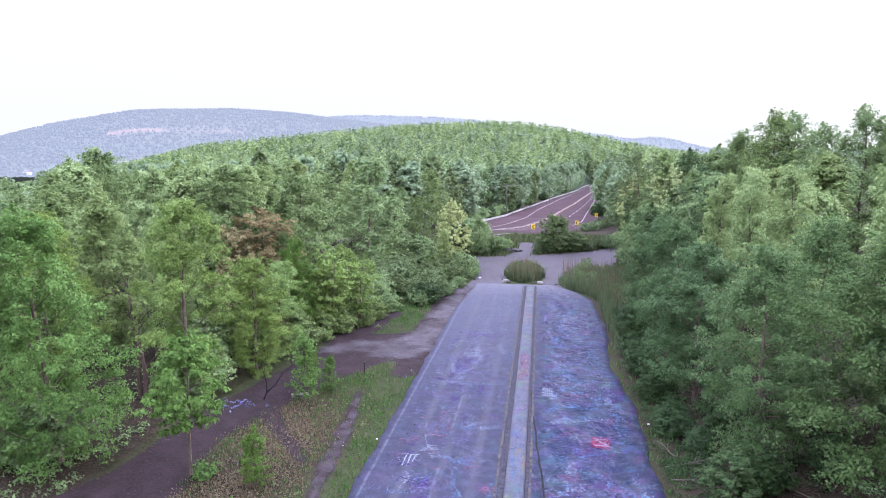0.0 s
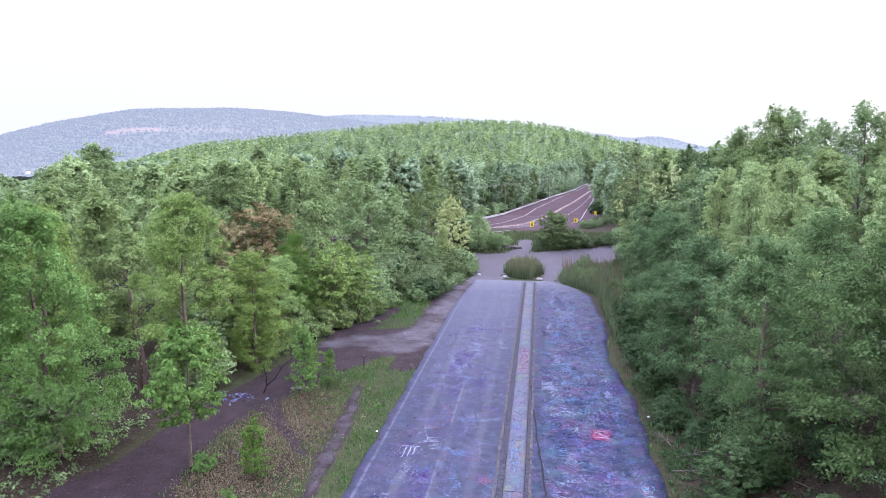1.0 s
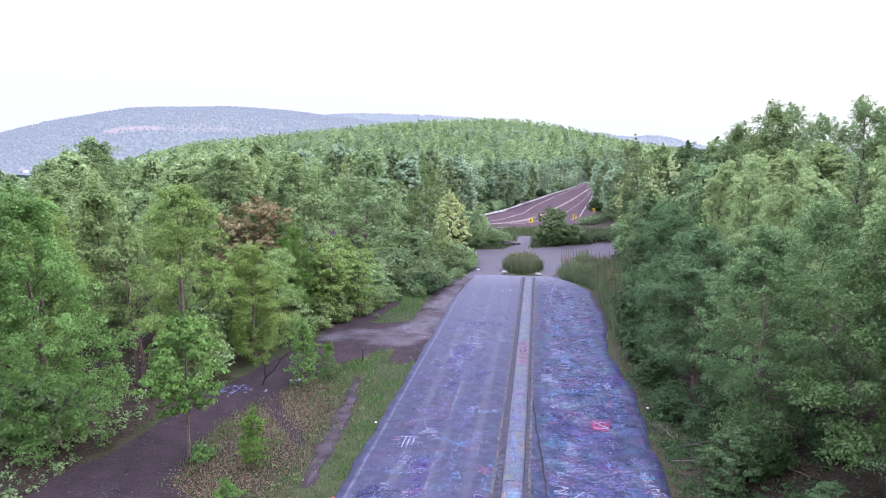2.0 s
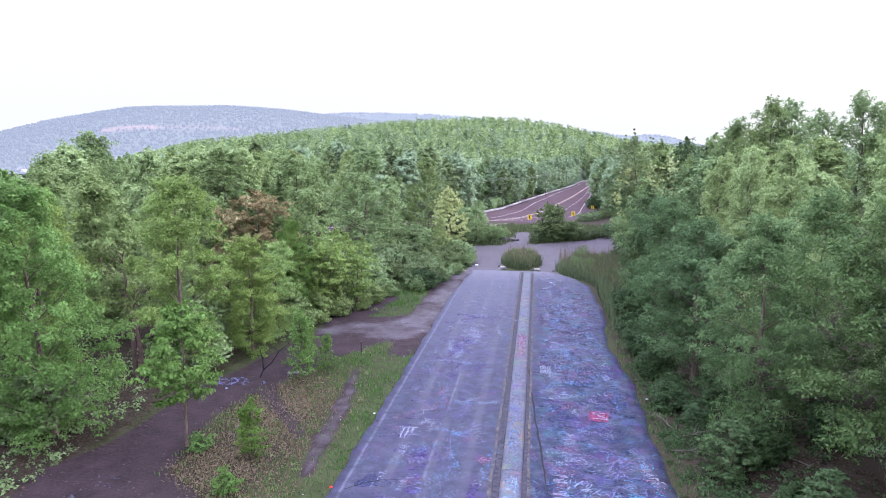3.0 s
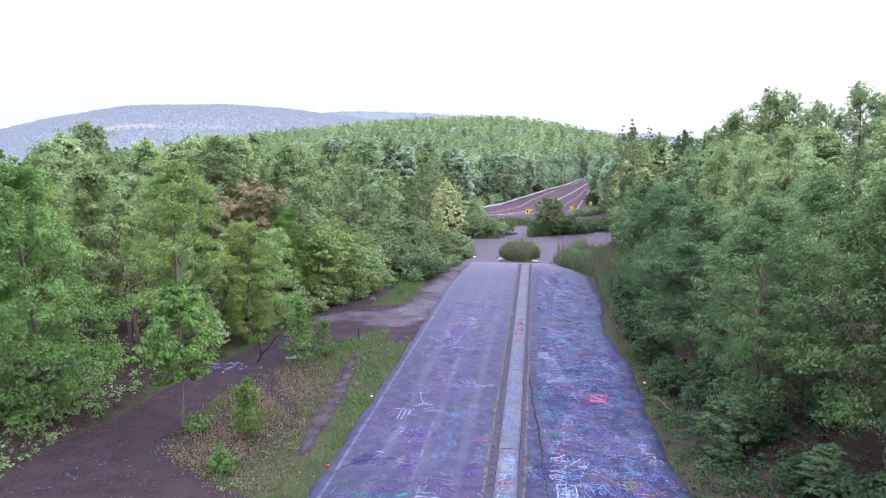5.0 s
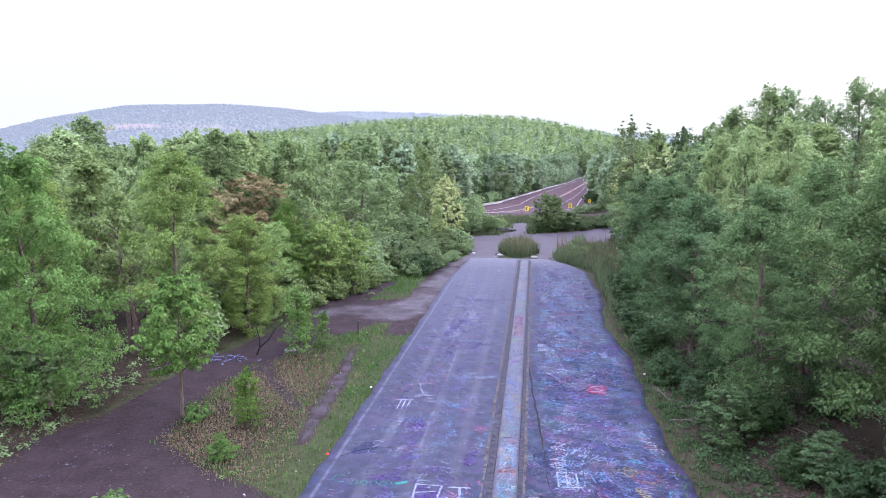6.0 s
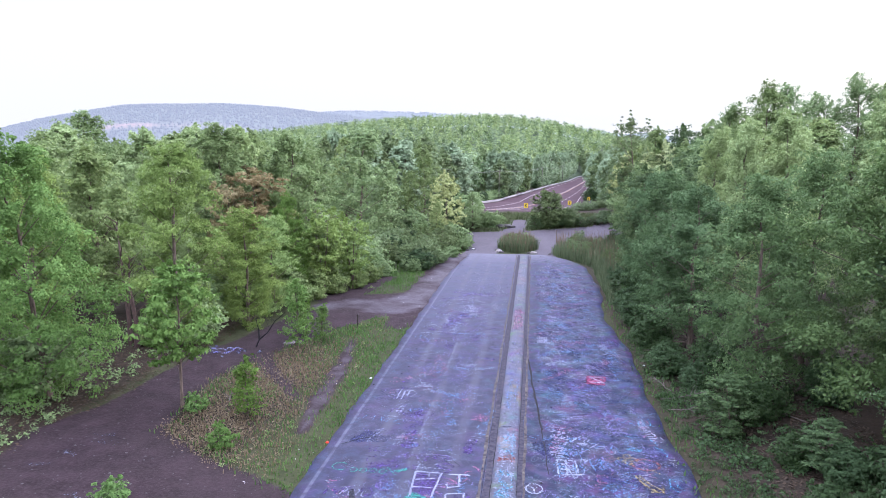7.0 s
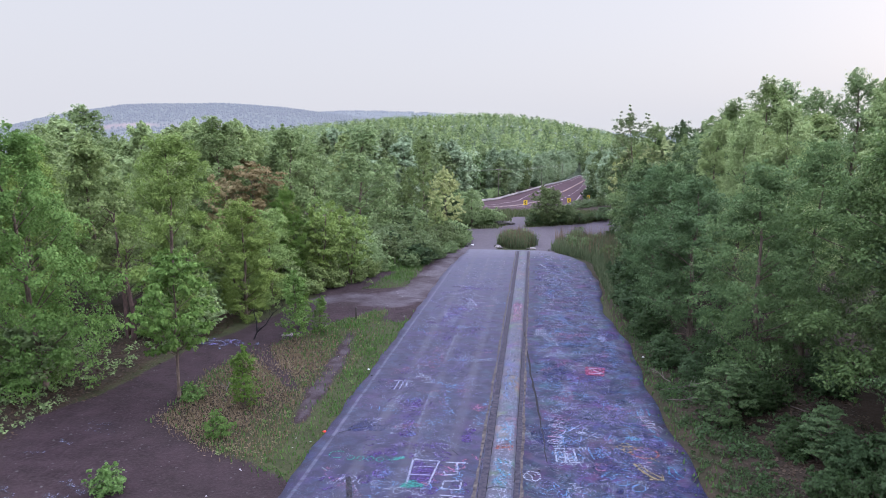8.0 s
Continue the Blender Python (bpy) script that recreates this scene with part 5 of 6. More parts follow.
# ---- grass ----
def blades(name, pts, hgt, wid, mat_, label, seed, bend=0.35):
    r = np.random.RandomState(seed)
    p = np.asarray(pts, float)
    n = len(p)
    z = ground_z(p[:, 0], p[:, 1])
    an = r.rand(n) * 6.283
    h = hgt * (0.35 + 1.1 * r.rand(n) ** 1.4)
    w = wid * (0.6 + 0.8 * r.rand(n))
    b = np.stack([p[:, 0], p[:, 1], z - 0.03], 1)
    sd = np.stack([np.cos(an), np.sin(an), np.zeros(n)], 1) * w[:, None]
    le = np.stack([-np.sin(an), np.cos(an), np.zeros(n)], 1) * (r.normal(scale=bend, size=n) * h)[:, None]
    mid = b + le * 0.35 + np.array([0, 0, 1]) * (h * 0.6)[:, None]
    top = b + le + np.array([0, 0, 1]) * h[:, None]
    co = np.stack([b - sd, b + sd, mid + sd * 0.8, mid - sd * 0.8, top], 1).reshape(-1, 3)
    i_ = np.arange(n)[:, None] * 5
    tri = np.concatenate([i_ + np.array(t) for t in ((0, 1, 2), (0, 2, 3), (3, 2, 4))], 0)
    ob = new(name, tri_mesh(name, co, tri, mat_))
    return tagged(ob, label, "grass", kind="stuff")


r = np.random.RandomState(12)


def scatter(n, x0, x1, y0, y1, keep):
    x = r.uniform(x0, x1, n)
    y = r.uniform(y0, y1, n)
    ok = r.rand(n) < keep(x, y)
    return np.stack([x[ok], y[ok]], 1)


open_ = lambda x, y: (1 - dirt_at(x, y)) * (1 - gravel_at(x, y))
blades("verge_grass", scatter(56000, -19, -9.2, 18, 74, lambda x, y: open_(x, y) * (0.3 + 0.7 * smooth01(wave(x, y, 1.3) + wave(x, y, 3.1), -0.5, 0.6)) * (1 - 0.93 * litter_at(x, y)) * np.where(y > 50, 0.5, 1.0)), 0.20, 0.028, GRASS, "short green grass on the verge", 2)
blades("dry_grass", scatter(30000, -20, -10.5, 22, 52, lambda x, y: open_(x, y) * np.clip(litter_at(x, y) * 1.2 + 0.12, 0, 1)), 0.18, 0.025, DRY, "dry straw-coloured grass among the saplings", 3)
blades("tall_grass", scatter(17000, -4.9, 0.9, 90.3, 102.5, lambda x, y: np.clip(1.9 - 1.8 * np.hypot((x + 2) / 2.7, (y - 96) / 5.6) + 0.35 * wave(x, y, 0.7), 0, 1)), 1.35, 0.035, REED, "tall grass on the island between the tracks", 4, 0.4)
blades("weed_stalks", scatter(1500, -4.4, 0.4, 90.8, 102, lambda x, y: (np.hypot((x + 2) / 2.5, (y - 96) / 5.2) < 1) * 1.0), 1.9, 0.022, DRY, "tall dry weed stalks on the island", 14, 0.15)
blades("weed_stalks", scatter(1700, 3.5, 12, 74, 104, lambda x, y: (x > 8.2 - 5.2 * np.clip((y - 76) / 13.0, 0, 0.95) ** 2.2) * 1.0), 1.9, 0.022, DRY, "tall dry weed stalks beside the road's end", 15, 0.15)
blades("bank_weeds", scatter(16000, -13, 17, 112.5, 136, lambda x, y: (1 - gravel_at(x, y)) * (seg_dist(x, y, NEW_ROAD) > 0.4)), 0.55, 0.05, REED, "rank weeds covering the bank below the highway", 16, 0.4)
blades("tall_grass", scatter(46000, 2.5, 13, 60, 106, lambda x, y: ((x > np.where(y > 76, 7.4 - 5.2 * np.clip((y - 76) / 13.0, 0, 1.05) ** 2.2, 7.0)) & (y < 100 + 0.2 * x)) * (1 - gravel_at(x, y))), 1.1, 0.04, REED, "tall weeds and grass along the road's edge", 5, 0.25)
blades("verge_grass", scatter(6000, 6.3, 14, 16, 62, lambda x, y: (0.35 + 0.65 * smooth01(wave(x, y, 1.1), -0.2, 0.5)) * smooth01(-x, -9.6, -8.0)), 0.24, 0.035, GRASS, "rough grass and weeds under the trees", 6)
blades("verge_grass", scatter(16000, -30, -9, 66, 104, lambda x, y: open_(x, y)), 0.3, 0.04, GRASS, "grass among the shrubs", 7)


def ground_leaves(name, pts, size, mat_, label, seed, lift=0.03):
    """Fallen leaves lying on the ground."""
    r = np.random.RandomState(seed)
    p = np.asarray(pts, float)
    n = len(p)
    c = np.stack([p[:, 0], p[:, 1], ground_z(p[:, 0], p[:, 1]) + lift + 0.03 * r.rand(n)], 1)
    an = r.rand(n) * 6.283
    a = np.stack([np.cos(an), np.sin(an), r.normal(scale=0.3, size=n)], 1) * (size * (0.5 + r.rand(n)))[:, None]
    b = np.stack([-np.sin(an), np.cos(an), r.normal(scale=0.3, size=n)], 1) * (size * 0.6 * (0.5 + r.rand(n)))[:, None]
    co = np.stack([c - a, c + b, c + a, c - b], 1).reshape(-1, 3)
    i_ = np.arange(n)[:, None] * 4
    tri = np.concatenate([i_ + np.array([0, 1, 2]), i_ + np.array([0, 2, 3])], 0)
    ob = new(name, tri_mesh(name, co, tri, mat_))
    return tagged(ob, label, "leaves", kind="stuff")


ground_leaves("leaf_litter", scatter(26000, -20, -10.8, 22, 47, lambda x, y: open_(x, y) * litter_at(x, y) ** 1.3), 0.055, DRY, "tan fallen leaves in the rough grass", 31)
ground_leaves("leaf_litter", scatter(7000, -28, -22, 24, 60, lambda x, y: open_(x, y)), 0.08, DEAD_LEAF_SHADED, "brown fallen leaves along the wood's edge", 32)
ground_leaves("leaf_litter", scatter(5000, 7.6, 16, 20, 44, lambda x, y: smooth01(x, 7.6, 10)), 0.08, DEAD_LEAF_SHADED, "brown fallen leaves under the roadside trees", 33)


def ground_cover(name, count, x0, x1, y0, y1, keep, size, rad, per, mat_, label, seed):
    """Low leafy plants in clumps."""
    p = scatter(count, x0, x1, y0, y1, keep)
    z = ground_z(p[:, 0], p[:, 1])
    rr = np.random.RandomState(seed).uniform(0.5, 1.3, len(p)) * rad
    co, tri = leaves(np.stack([p[:, 0], p[:, 1], z + 0.3 * rr], 1), rr, per, size, seed, flat=0.7, single=True, wide=0.9)
    ob = new(name, tri_mesh(name, co, tri, mat_))
    return tagged(ob, label, "plants", kind="stuff")


ground_cover("undergrowth", 520, 7.6, 17, 18, 46, lambda x, y: 0.25 + 0.75 * smooth01(wave(x, y, 1.7), -0.1, 0.5), 0.15, 0.42, 26, LEAF_FLOOR_SHADE, "low leafy undergrowth below the roadside trees", 41)
ground_cover("undergrowth", 300, -30, -23.6, 24, 62, lambda x, y: open_(x, y), 0.15, 0.45, 26, LEAF_MID, "low leafy undergrowth along the wood's edge", 42)
ground_cover("verge_weeds", 190, -18.5, -9.6, 20, 52, lambda x, y: open_(x, y) * (0.25 + 0.75 * smooth01(wave(x, y, 1.2), 0.1, 0.6)), 0.09, 0.22, 20, LEAF_MID, "low green weeds in the verge", 43)
ground_cover("undergrowth", 130, -22, -15.5, 63, 74, lambda x, y: open_(x, y), 0.16, 0.45, 24, LEAF_OLIVE, "low scrub in front of the thin trees", 44)
ground_cover("verge_weeds", 2000, 6.9, 10.2, 17, 50, lambda x, y: 0.3 + 0.7 * smooth01(wave(x, y, 1.3), -0.1, 0.5), 0.085, 0.24, 26, LEAF_FLOOR_SHADE, "low leafy weeds along the edge of the old road", 47)
ground_cover("undergrowth", 60, -27.5, -23.4, 25.0, 31.5, lambda x, y: open_(x, y), 0.08, 0.26, 30, LEAF_GREY, "brownish weeds along the dirt track", 48)


# ---- sprayed paint on the old road ----
def rz(x, y, s=3.1):
    w = (math.sin(x / s + 1.3 * math.sin(y / s * 0.7 + 1)) + math.sin(y / s * 1.21 + 1.7 * math.sin(x / s * 0.53 + 2)) + math.sin((x + y) / s * 1.9 + 0.7)) / 3
    return -0.03 * y + 0.10 + 0.03 * w - 0.0006 * (x + 1) ** 2


def paint_material(name, rgb, thin=0.25):
    """Spray paint, worn off the asphalt in specks."""
    k = Mat(name, rough=0.7, spec=0.25)
    P = k.coords(world=True)
    f = k.noise(11.0, 4, 0.65, vec=P)
    g = k.noise(1.2, 2, vec=P)
    k.color(k.mix(k.step(g, 0.3, 0.7, 0.0, 0.3), rgb + (1,), tuple(x * 0.55 for x in rgb) + (1,)))
    k.put(k.b.inputs["Alpha"], k.step(k.math("ADD", f, k.math("MULTIPLY", k.math("SUBTRACT", g, 0.5), 0.25)), thin + 0.08, thin + 0.34, 0.0, 0.92))
    k.bump(f, 0.2, 0.01)
    return k.m


PAINT = {
    "white": paint_material("paint_white", (0.203, 0.218, 0.305)),
    "pale": paint_material("paint_pale", (0.110, 0.119, 0.183), 0.32),
    "blue": paint_material("paint_blue", (0.066, 0.148, 0.289), 0.28),
    "lavender": paint_material("paint_lavender", (0.104, 0.093, 0.221), 0.3),
    "teal": paint_material("paint_teal", (0.022, 0.091, 0.130), 0.38),
    "cyan": paint_material("paint_cyan", (0.044, 0.179, 0.304), 0.32),
    "green": paint_material("paint_green", (0.013, 0.132, 0.117), 0.22),
    "pink": paint_material("paint_pink", (0.182, 0.068, 0.135), 0.3),
    "red": paint_material("paint_red", (0.162, 0.012, 0.063), 0.24),
    "orange": paint_material("paint_orange", (0.168, 0.041, 0.033), 0.28),
    "yellow": paint_material("paint_yellow", (0.184, 0.144, 0.054), 0.28),
    "navy": paint_material("paint_navy", (0.012, 0.015, 0.073), 0.3),
    "purple": paint_material("paint_purple", (0.044, 0.021, 0.124), 0.3),
    "black": paint_material("paint_black", (0.004, 0.005, 0.009), 0.25),
    "violet_cloud": paint_material("paint_violet_cloud", (0.056, 0.051, 0.140), 0.42),
    "pink_haze": paint_material("paint_pink_haze", (0.113, 0.045, 0.094), 0.5),
    "rust": paint_material("paint_rust", (0.068, 0.024, 0.029), 0.42),
}


def add_stroke(v, f, pts, w, lift):
    base = len(v)
    n = len(pts)
    for j, (x, y) in enumerate(pts):
        ax, ay = pts[max(0, j - 1)]
        bx, by = pts[min(n - 1, j + 1)]
        dx, dy = bx - ax, by - ay
        ln = math.hypot(dx, dy) or 1.0
        ox, oy = -dy / ln * w / 2, dx / ln * w / 2
        v.append((x + ox, y + oy, rz(x + ox, y + oy) + lift))
        v.append((x - ox, y - oy, rz(x - ox, y - oy) + lift))
        if j:
            a = base + 2 * j
            f.append((a - 2, a - 1, a + 1, a))


def ring(cx, cy, rx, ry, a0=0.0, a1=6.2832, n=10):
    return [(cx + rx * math.cos(a0 + (a1 - a0) * i / n), cy + ry * math.sin(a0 + (a1 - a0) * i / n)) for i in range(n + 1)]


def turn_pts(pts, ox, oy, ang):
    c, s = math.cos(ang), math.sin(ang)
    return [(ox + x * c - y * s, oy + x * s + y * c) for x, y in pts]


q = random.Random(77)


def bar_row(v, f, x, y, ang, size, count, w, lift):
    """A row of plain bars and hooks, standing in for words that cannot be read."""
    for i in range(count):
        ox = i * size * 0.78
        for s in range(q.choice((1, 2, 2, 3))):
            kind = q.random()
            if kind < 0.26:
                a = q.uniform(-0.12, 0.12) * size
                pts = [(ox + q.uniform(0, 0.5) * size, 0), (ox + q.uniform(0, 0.5) * size + a, size)]
            elif kind < 0.42:
                h = q.choice((0, 0.5, 1.0)) * size
                pts = [(ox, h), (ox + size * 0.6, h + q.uniform(-0.15, 0.15) * size)]
            elif kind < 0.86:
                a0 = q.uniform(0, 6)
                pts = ring(ox + 0.3 * size, size * q.uniform(0.3, 0.7), 0.28 * size, 0.36 * size, a0, a0 + q.uniform(2.2, 5.5), 6)
            else:
                pts = [(ox, 0), (ox + 0.3 * size, size * q.uniform(0.5, 1)), (ox + 0.6 * size, q.uniform(0, 0.4) * size)]
            add_stroke(v, f, turn_pts(pts, x, y, ang), w, lift)


def scatter_paint(name, color, count, x0, x1, y0, y1, sizes, lift, label, wide=(0.03, 0.05)):
    v, f = [], []
    for i in range(count):
        y = y0 + (y1 - y0) * q.random() ** 1.15
        x = q.uniform(x0, x1)
        size = q.uniform(*sizes)
        ang = q.choice((0, 0, math.pi, 1.57, 1.57, -1.57, -1.57, 0.5, -0.6, 2.4, -2.5)) + q.uniform(-0.25, 0.25)
        n = q.randint(3, 9)
        ex, ey = x + math.cos(ang) * n * size * 0.78, y + math.sin(ang) * n * size * 0.78
        hi = min(right_edge(y), right_edge(ey)) - 0.55
        if not (x0 < ex < min(x1, hi) and x0 + size * 0.5 < x < hi and ey < y1 + 1):
            continue
        bar_row(v, f, x, y, ang, size, n, q.uniform(*wide) * (0.7 + size), lift)
    ob = mesh_object(name, v, f, PAINT[color])
    tagged(ob, label, "graffiti", kind="stuff")


R0, R1, L0_, L1_ = 0.35, 6.4, -8.4, -2.2
scatter_paint("graffiti_scrawl", "pale", 330, R0, R1, 14, 86, (0.3, 0.95), 0.010, "rows of faded whitish sprayed scrawl on the asphalt", (0.025, 0.045))
scatter_paint("graffiti_scrawl", "white", 80, R0, R1, 14, 86, (0.3, 0.9), 0.016, "white sprayed scrawl on the asphalt", (0.022, 0.04))
scatter_paint("graffiti_scrawl", "blue", 130, R0, R1, 14, 84, (0.3, 0.9), 0.013, "light blue sprayed scrawl on the asphalt", (0.025, 0.045))
scatter_paint("graffiti_scrawl", "lavender", 230, R0, R1, 14, 84, (0.3, 0.9), 0.011, "lavender sprayed scrawl on the asphalt", (0.025, 0.05))
scatter_paint("graffiti_scrawl", "teal", 60, R0, R1, 14, 70, (0.3, 0.8), 0.012, "teal sprayed scrawl on the asphalt")
scatter_paint("graffiti_scrawl", "pink", 60, R0, R1, 14, 70, (0.3, 0.7), 0.014, "pink sprayed scrawl on the asphalt")
scatter_paint("graffiti_scrawl", "navy", 220, R0, R1, 14, 80, (0.4, 1.1), 0.009, "dark blue sprayed scrawl on the asphalt", (0.08, 0.16))
scatter_paint("graffiti_scrawl", "pale", 250, L0_, L1_, 14, 80, (0.3, 0.85), 0.010, "faded pale scrawl on the dusty carriageway", (0.022, 0.04))
scatter_paint("graffiti_scrawl", "white", 46, L0_, L1_, 14, 60, (0.3, 0.7), 0.014, "white sprayed scrawl on the dusty carriageway", (0.02, 0.035))
scatter_paint("graffiti_scrawl", "lavender", 90, L0_, L1_, 14, 70, (0.3, 0.8), 0.011, "lavender scrawl on the dusty carriageway", (0.022, 0.04))
scatter_paint("graffiti_scrawl", "blue", 30, L0_, L1_, 14, 60, (0.3, 0.7), 0.012, "blue scrawl on the dusty carriageway", (0.022, 0.04))
scatter_paint("graffiti_scrawl", "pink", 24, L0_, L1_, 14, 60, (0.3, 0.7), 0.013, "faded pink scrawl on the dusty carriageway", (0.022, 0.04))
scatter_paint("graffiti_scrawl", "purple", 60, L0_, L1_, 14, 66, (0.4, 1.0), 0.009, "purple scrawl on the dusty carriageway", (0.06, 0.12))


def blot(v, f, cx, cy, rx, ry, seed, lift, n=22):
    """An uneven sprayed patch."""
    s = random.Random(seed)
    base = len(v)
    v.append((cx, cy, rz(cx, cy) + lift))
    for i in range(n):
        a = 6.2832 * i / n
        m = 1 + 0.22 * math.sin(3 * a + seed) + s.uniform(-0.12, 0.12)
        x, y = cx + rx * m * math.cos(a), cy + ry * m * math.sin(a)
        v.append((x, y, rz(x, y) + lift))
    for i in range(n):
        f.append((base, base + 1 + i, base + 1 + (i + 1) % n))


def painted(name, color, label, strokes=(), blots=(), lift=0.02):
    v, f = [], []
    for pts, w in strokes:
        add_stroke(v, f, pts, w, lift + 0.003)
    for i, (cx, cy, rx, ry) in enumerate(blots):
        blot(v, f, cx, cy, rx, ry, int(cx * 7 + cy * 3) + i, lift)
    ob = mesh_object(name, v, f, PAINT[color])
    return tagged(ob, label, "graffiti", group="graffiti on the old road")


# soft clouds of colour first
for color, spots in (("violet_cloud", ((-6.5, 29.7, 0.75, 0.55), (-7.4, 34.8, 1.2, 0.9), (-5.0, 38, 1.3, 1.4), (2.2, 31, 1.0, 1.2), (3.6, 33.5, 1.2, 1.0))),
                     ("navy", ((-7.5, 29.1, 0.8, 0.6), (1.4, 29.5, 1.0, 1.6), (4.4, 36.2, 0.9, 1.1), (5.3, 43, 0.8, 1.2), (2.8, 44.5, 1.1, 0.9))),
                     ("purple", ((5.0, 27.9, 0.5, 0.4), (4.0, 26.3, 0.7, 0.6), (3.1, 37.5, 0.9, 0.9), (5.4, 47, 0.7, 1.6))),
                     ("teal", ((5.4, 37.0, 0.5, 0.5),)),
                     ("rust", ((5.9, 31.2, 0.6, 0.5), (6.0, 28.6, 0.5, 0.7), (5.8, 41.5, 0.5, 1.4), (-4.6, 27.3, 0.8, 0.6), (-5.8, 36, 0.7, 0.4)))):
    for s in spots:
        painted("paint_cloud", color, "soft cloud of %s spray paint on the asphalt" % color.replace("_", " "), blots=[s], lift=0.006)
# the marks that stand out
painted("red_patch", "red", "bright red painted block on the asphalt", strokes=[([(3.32, 38.85), (3.9, 38.8), (4.42, 38.72)], 1.55)])
painted("white_bars", "white", "white zigzag bars on the red block", strokes=[([(3.5, 39.3), (4.35, 39.25)], 0.13), ([(3.55, 39.2), (4.3, 38.5)], 0.13), ([(3.5, 38.4), (4.35, 38.35)], 0.13)], lift=0.03)
painted("pink_cloud", "pink_haze", "pink haze of spray paint on the asphalt", blots=[(3.35, 41.0, 0.5, 0.9), (2.95, 38.9, 0.35, 0.7)], lift=0.018)
painted("green_scrawl", "green", "green sprayed line of loops on the asphalt", strokes=[(ring(-8.0, 26.1, 0.35, 0.32, 0.8, 5.6), 0.055)] + [(ring(-7.35 + i * 0.42, 25.85, 0.15, 0.2), 0.045) for i in range(4)] + [([(-5.95, 26.2), (-5.5, 25.6), (-5.3, 26.1)], 0.06), ([(-5.6, 25.9), (-5.1, 26.15)], 0.22)])
painted("green_blot", "green", "solid green blot of paint", blots=[(-4.4, 23.9, 0.42, 0.3)], lift=0.03)
painted("purple_block", "purple", "purple filled block with a white outline", blots=[(-4.2, 24.9, 0.5, 1.1)], lift=0.018)
painted("white_outline", "white", "white outlined bars on the asphalt", strokes=[([(-4.7, 26.0), (-3.6, 25.95)], 0.09), ([(-4.7, 26.0), (-4.6, 23.9)], 0.09), ([(-3.6, 25.95), (-3.75, 24.0)], 0.09), ([(-4.6, 25.3), (-3.75, 25.5)], 0.08), ([(-4.6, 24.7), (-3.8, 24.7)], 0.08)], lift=0.03)
painted("white_outline", "white", "tall white outlined bars on the asphalt", strokes=[([(-3.3, 25.9), (-2.4, 25.95)], 0.10), ([(-2.85, 25.9), (-2.75, 24.95), (-3.2, 24.8), (-3.3, 25.1)], 0.10), ([(-3.2, 24.3), (-2.5, 24.4), (-2.5, 23.7), (-3.2, 23.7), (-3.2, 24.3)], 0.10), ([(-3.2, 23.2), (-2.3, 23.2)], 0.1), ([(-2.8, 23.2), (-2.4, 22.4)], 0.1)], lift=0.026)
painted("flower_mark", "yellow", "yellow flower of loops sprayed on the asphalt", strokes=[(ring(4.3 + 0.25 * math.cos(a), 28.4 + 0.3 * math.sin(a), 0.16, 0.2, n=8), 0.07) for a in (0, 1.57, 3.14, 4.71)], lift=0.026)
painted("yellow_scrawl", "yellow", "yellow sprayed scrawl on the asphalt", strokes=[([(4.4, 26.9), (4.7, 26.1), (5.1, 25.6)], 0.12), ([(4.6, 26.9), (4.9, 26.2), (5.3, 25.8)], 0.09), ([(4.8, 25.6), (5.3, 25.6), (5.4, 26.1)], 0.12), ([(5.2, 27.6), (5.5, 27.1)], 0.1)], lift=0.026)
painted("orange_ring", "orange", "orange ring sprayed round a purple spot", strokes=[(ring(5.0, 28.0, 0.6, 0.55), 0.09)], lift=0.024)
painted("cyan_hook", "cyan", "cyan hooked line sprayed on the asphalt", strokes=[([(5.75, 26.8), (5.7, 26.1), (5.95, 25.75), (6.2, 25.9), (6.0, 26.2), (5.95, 26.8), (5.75, 26.8)], 0.08)], lift=0.026)
painted("cyan_bars", "cyan", "cyan block of bars on the asphalt", strokes=[([(5.35, 33.4), (5.9, 33.4)], 0.1), ([(5.4, 33.1), (5.4, 32.4)], 0.1), ([(5.65, 33.1), (5.7, 32.4)], 0.1), ([(5.95, 33.2), (5.95, 32.4)], 0.1), ([(5.4, 32.4), (6.0, 32.4)], 0.1)], lift=0.026)
for line, wd in (([(5.6, 30.7), (5.9, 30.3), (5.7, 29.9), (6.1, 29.6)], 0.12), ([(5.9, 29.5), (6.2, 29.2), (6.0, 28.9)], 0.1), ([(4.4, 29.5), (5.1, 29.4)], 0.26), ([(4.5, 31.0), (4.9, 30.7)], 0.1)):
    painted("cyan_splash", "cyan", "cyan scribble near the road's edge", strokes=[(line, wd)], lift=0.024)
painted("white_box", "white", "white sprayed box with bars inside", strokes=[([(1.2, 27.9), (2.0, 27.9), (2.1, 26.6), (1.25, 26.6), (1.2, 27.9)], 0.09), ([(1.4, 27.5), (1.9, 27.4)], 0.08), ([(1.6, 27.7), (1.6, 26.9)], 0.08), ([(1.35, 27.1), (1.9, 27.0)], 0.07), ([(1.85, 26.6), (2.35, 26.75)], 0.09)], lift=0.026)
painted("peace_sign", "white", "white sprayed peace sign", strokes=[(ring(0.23, 25.2, 0.34, 0.40, n=16), 0.07), ([(0.23, 25.2), (0.23, 24.8)], 0.06), ([(0.23, 25.2), (-0.05, 25.45)], 0.06), ([(0.23, 25.2), (0.52, 25.45)], 0.06)], lift=0.026)
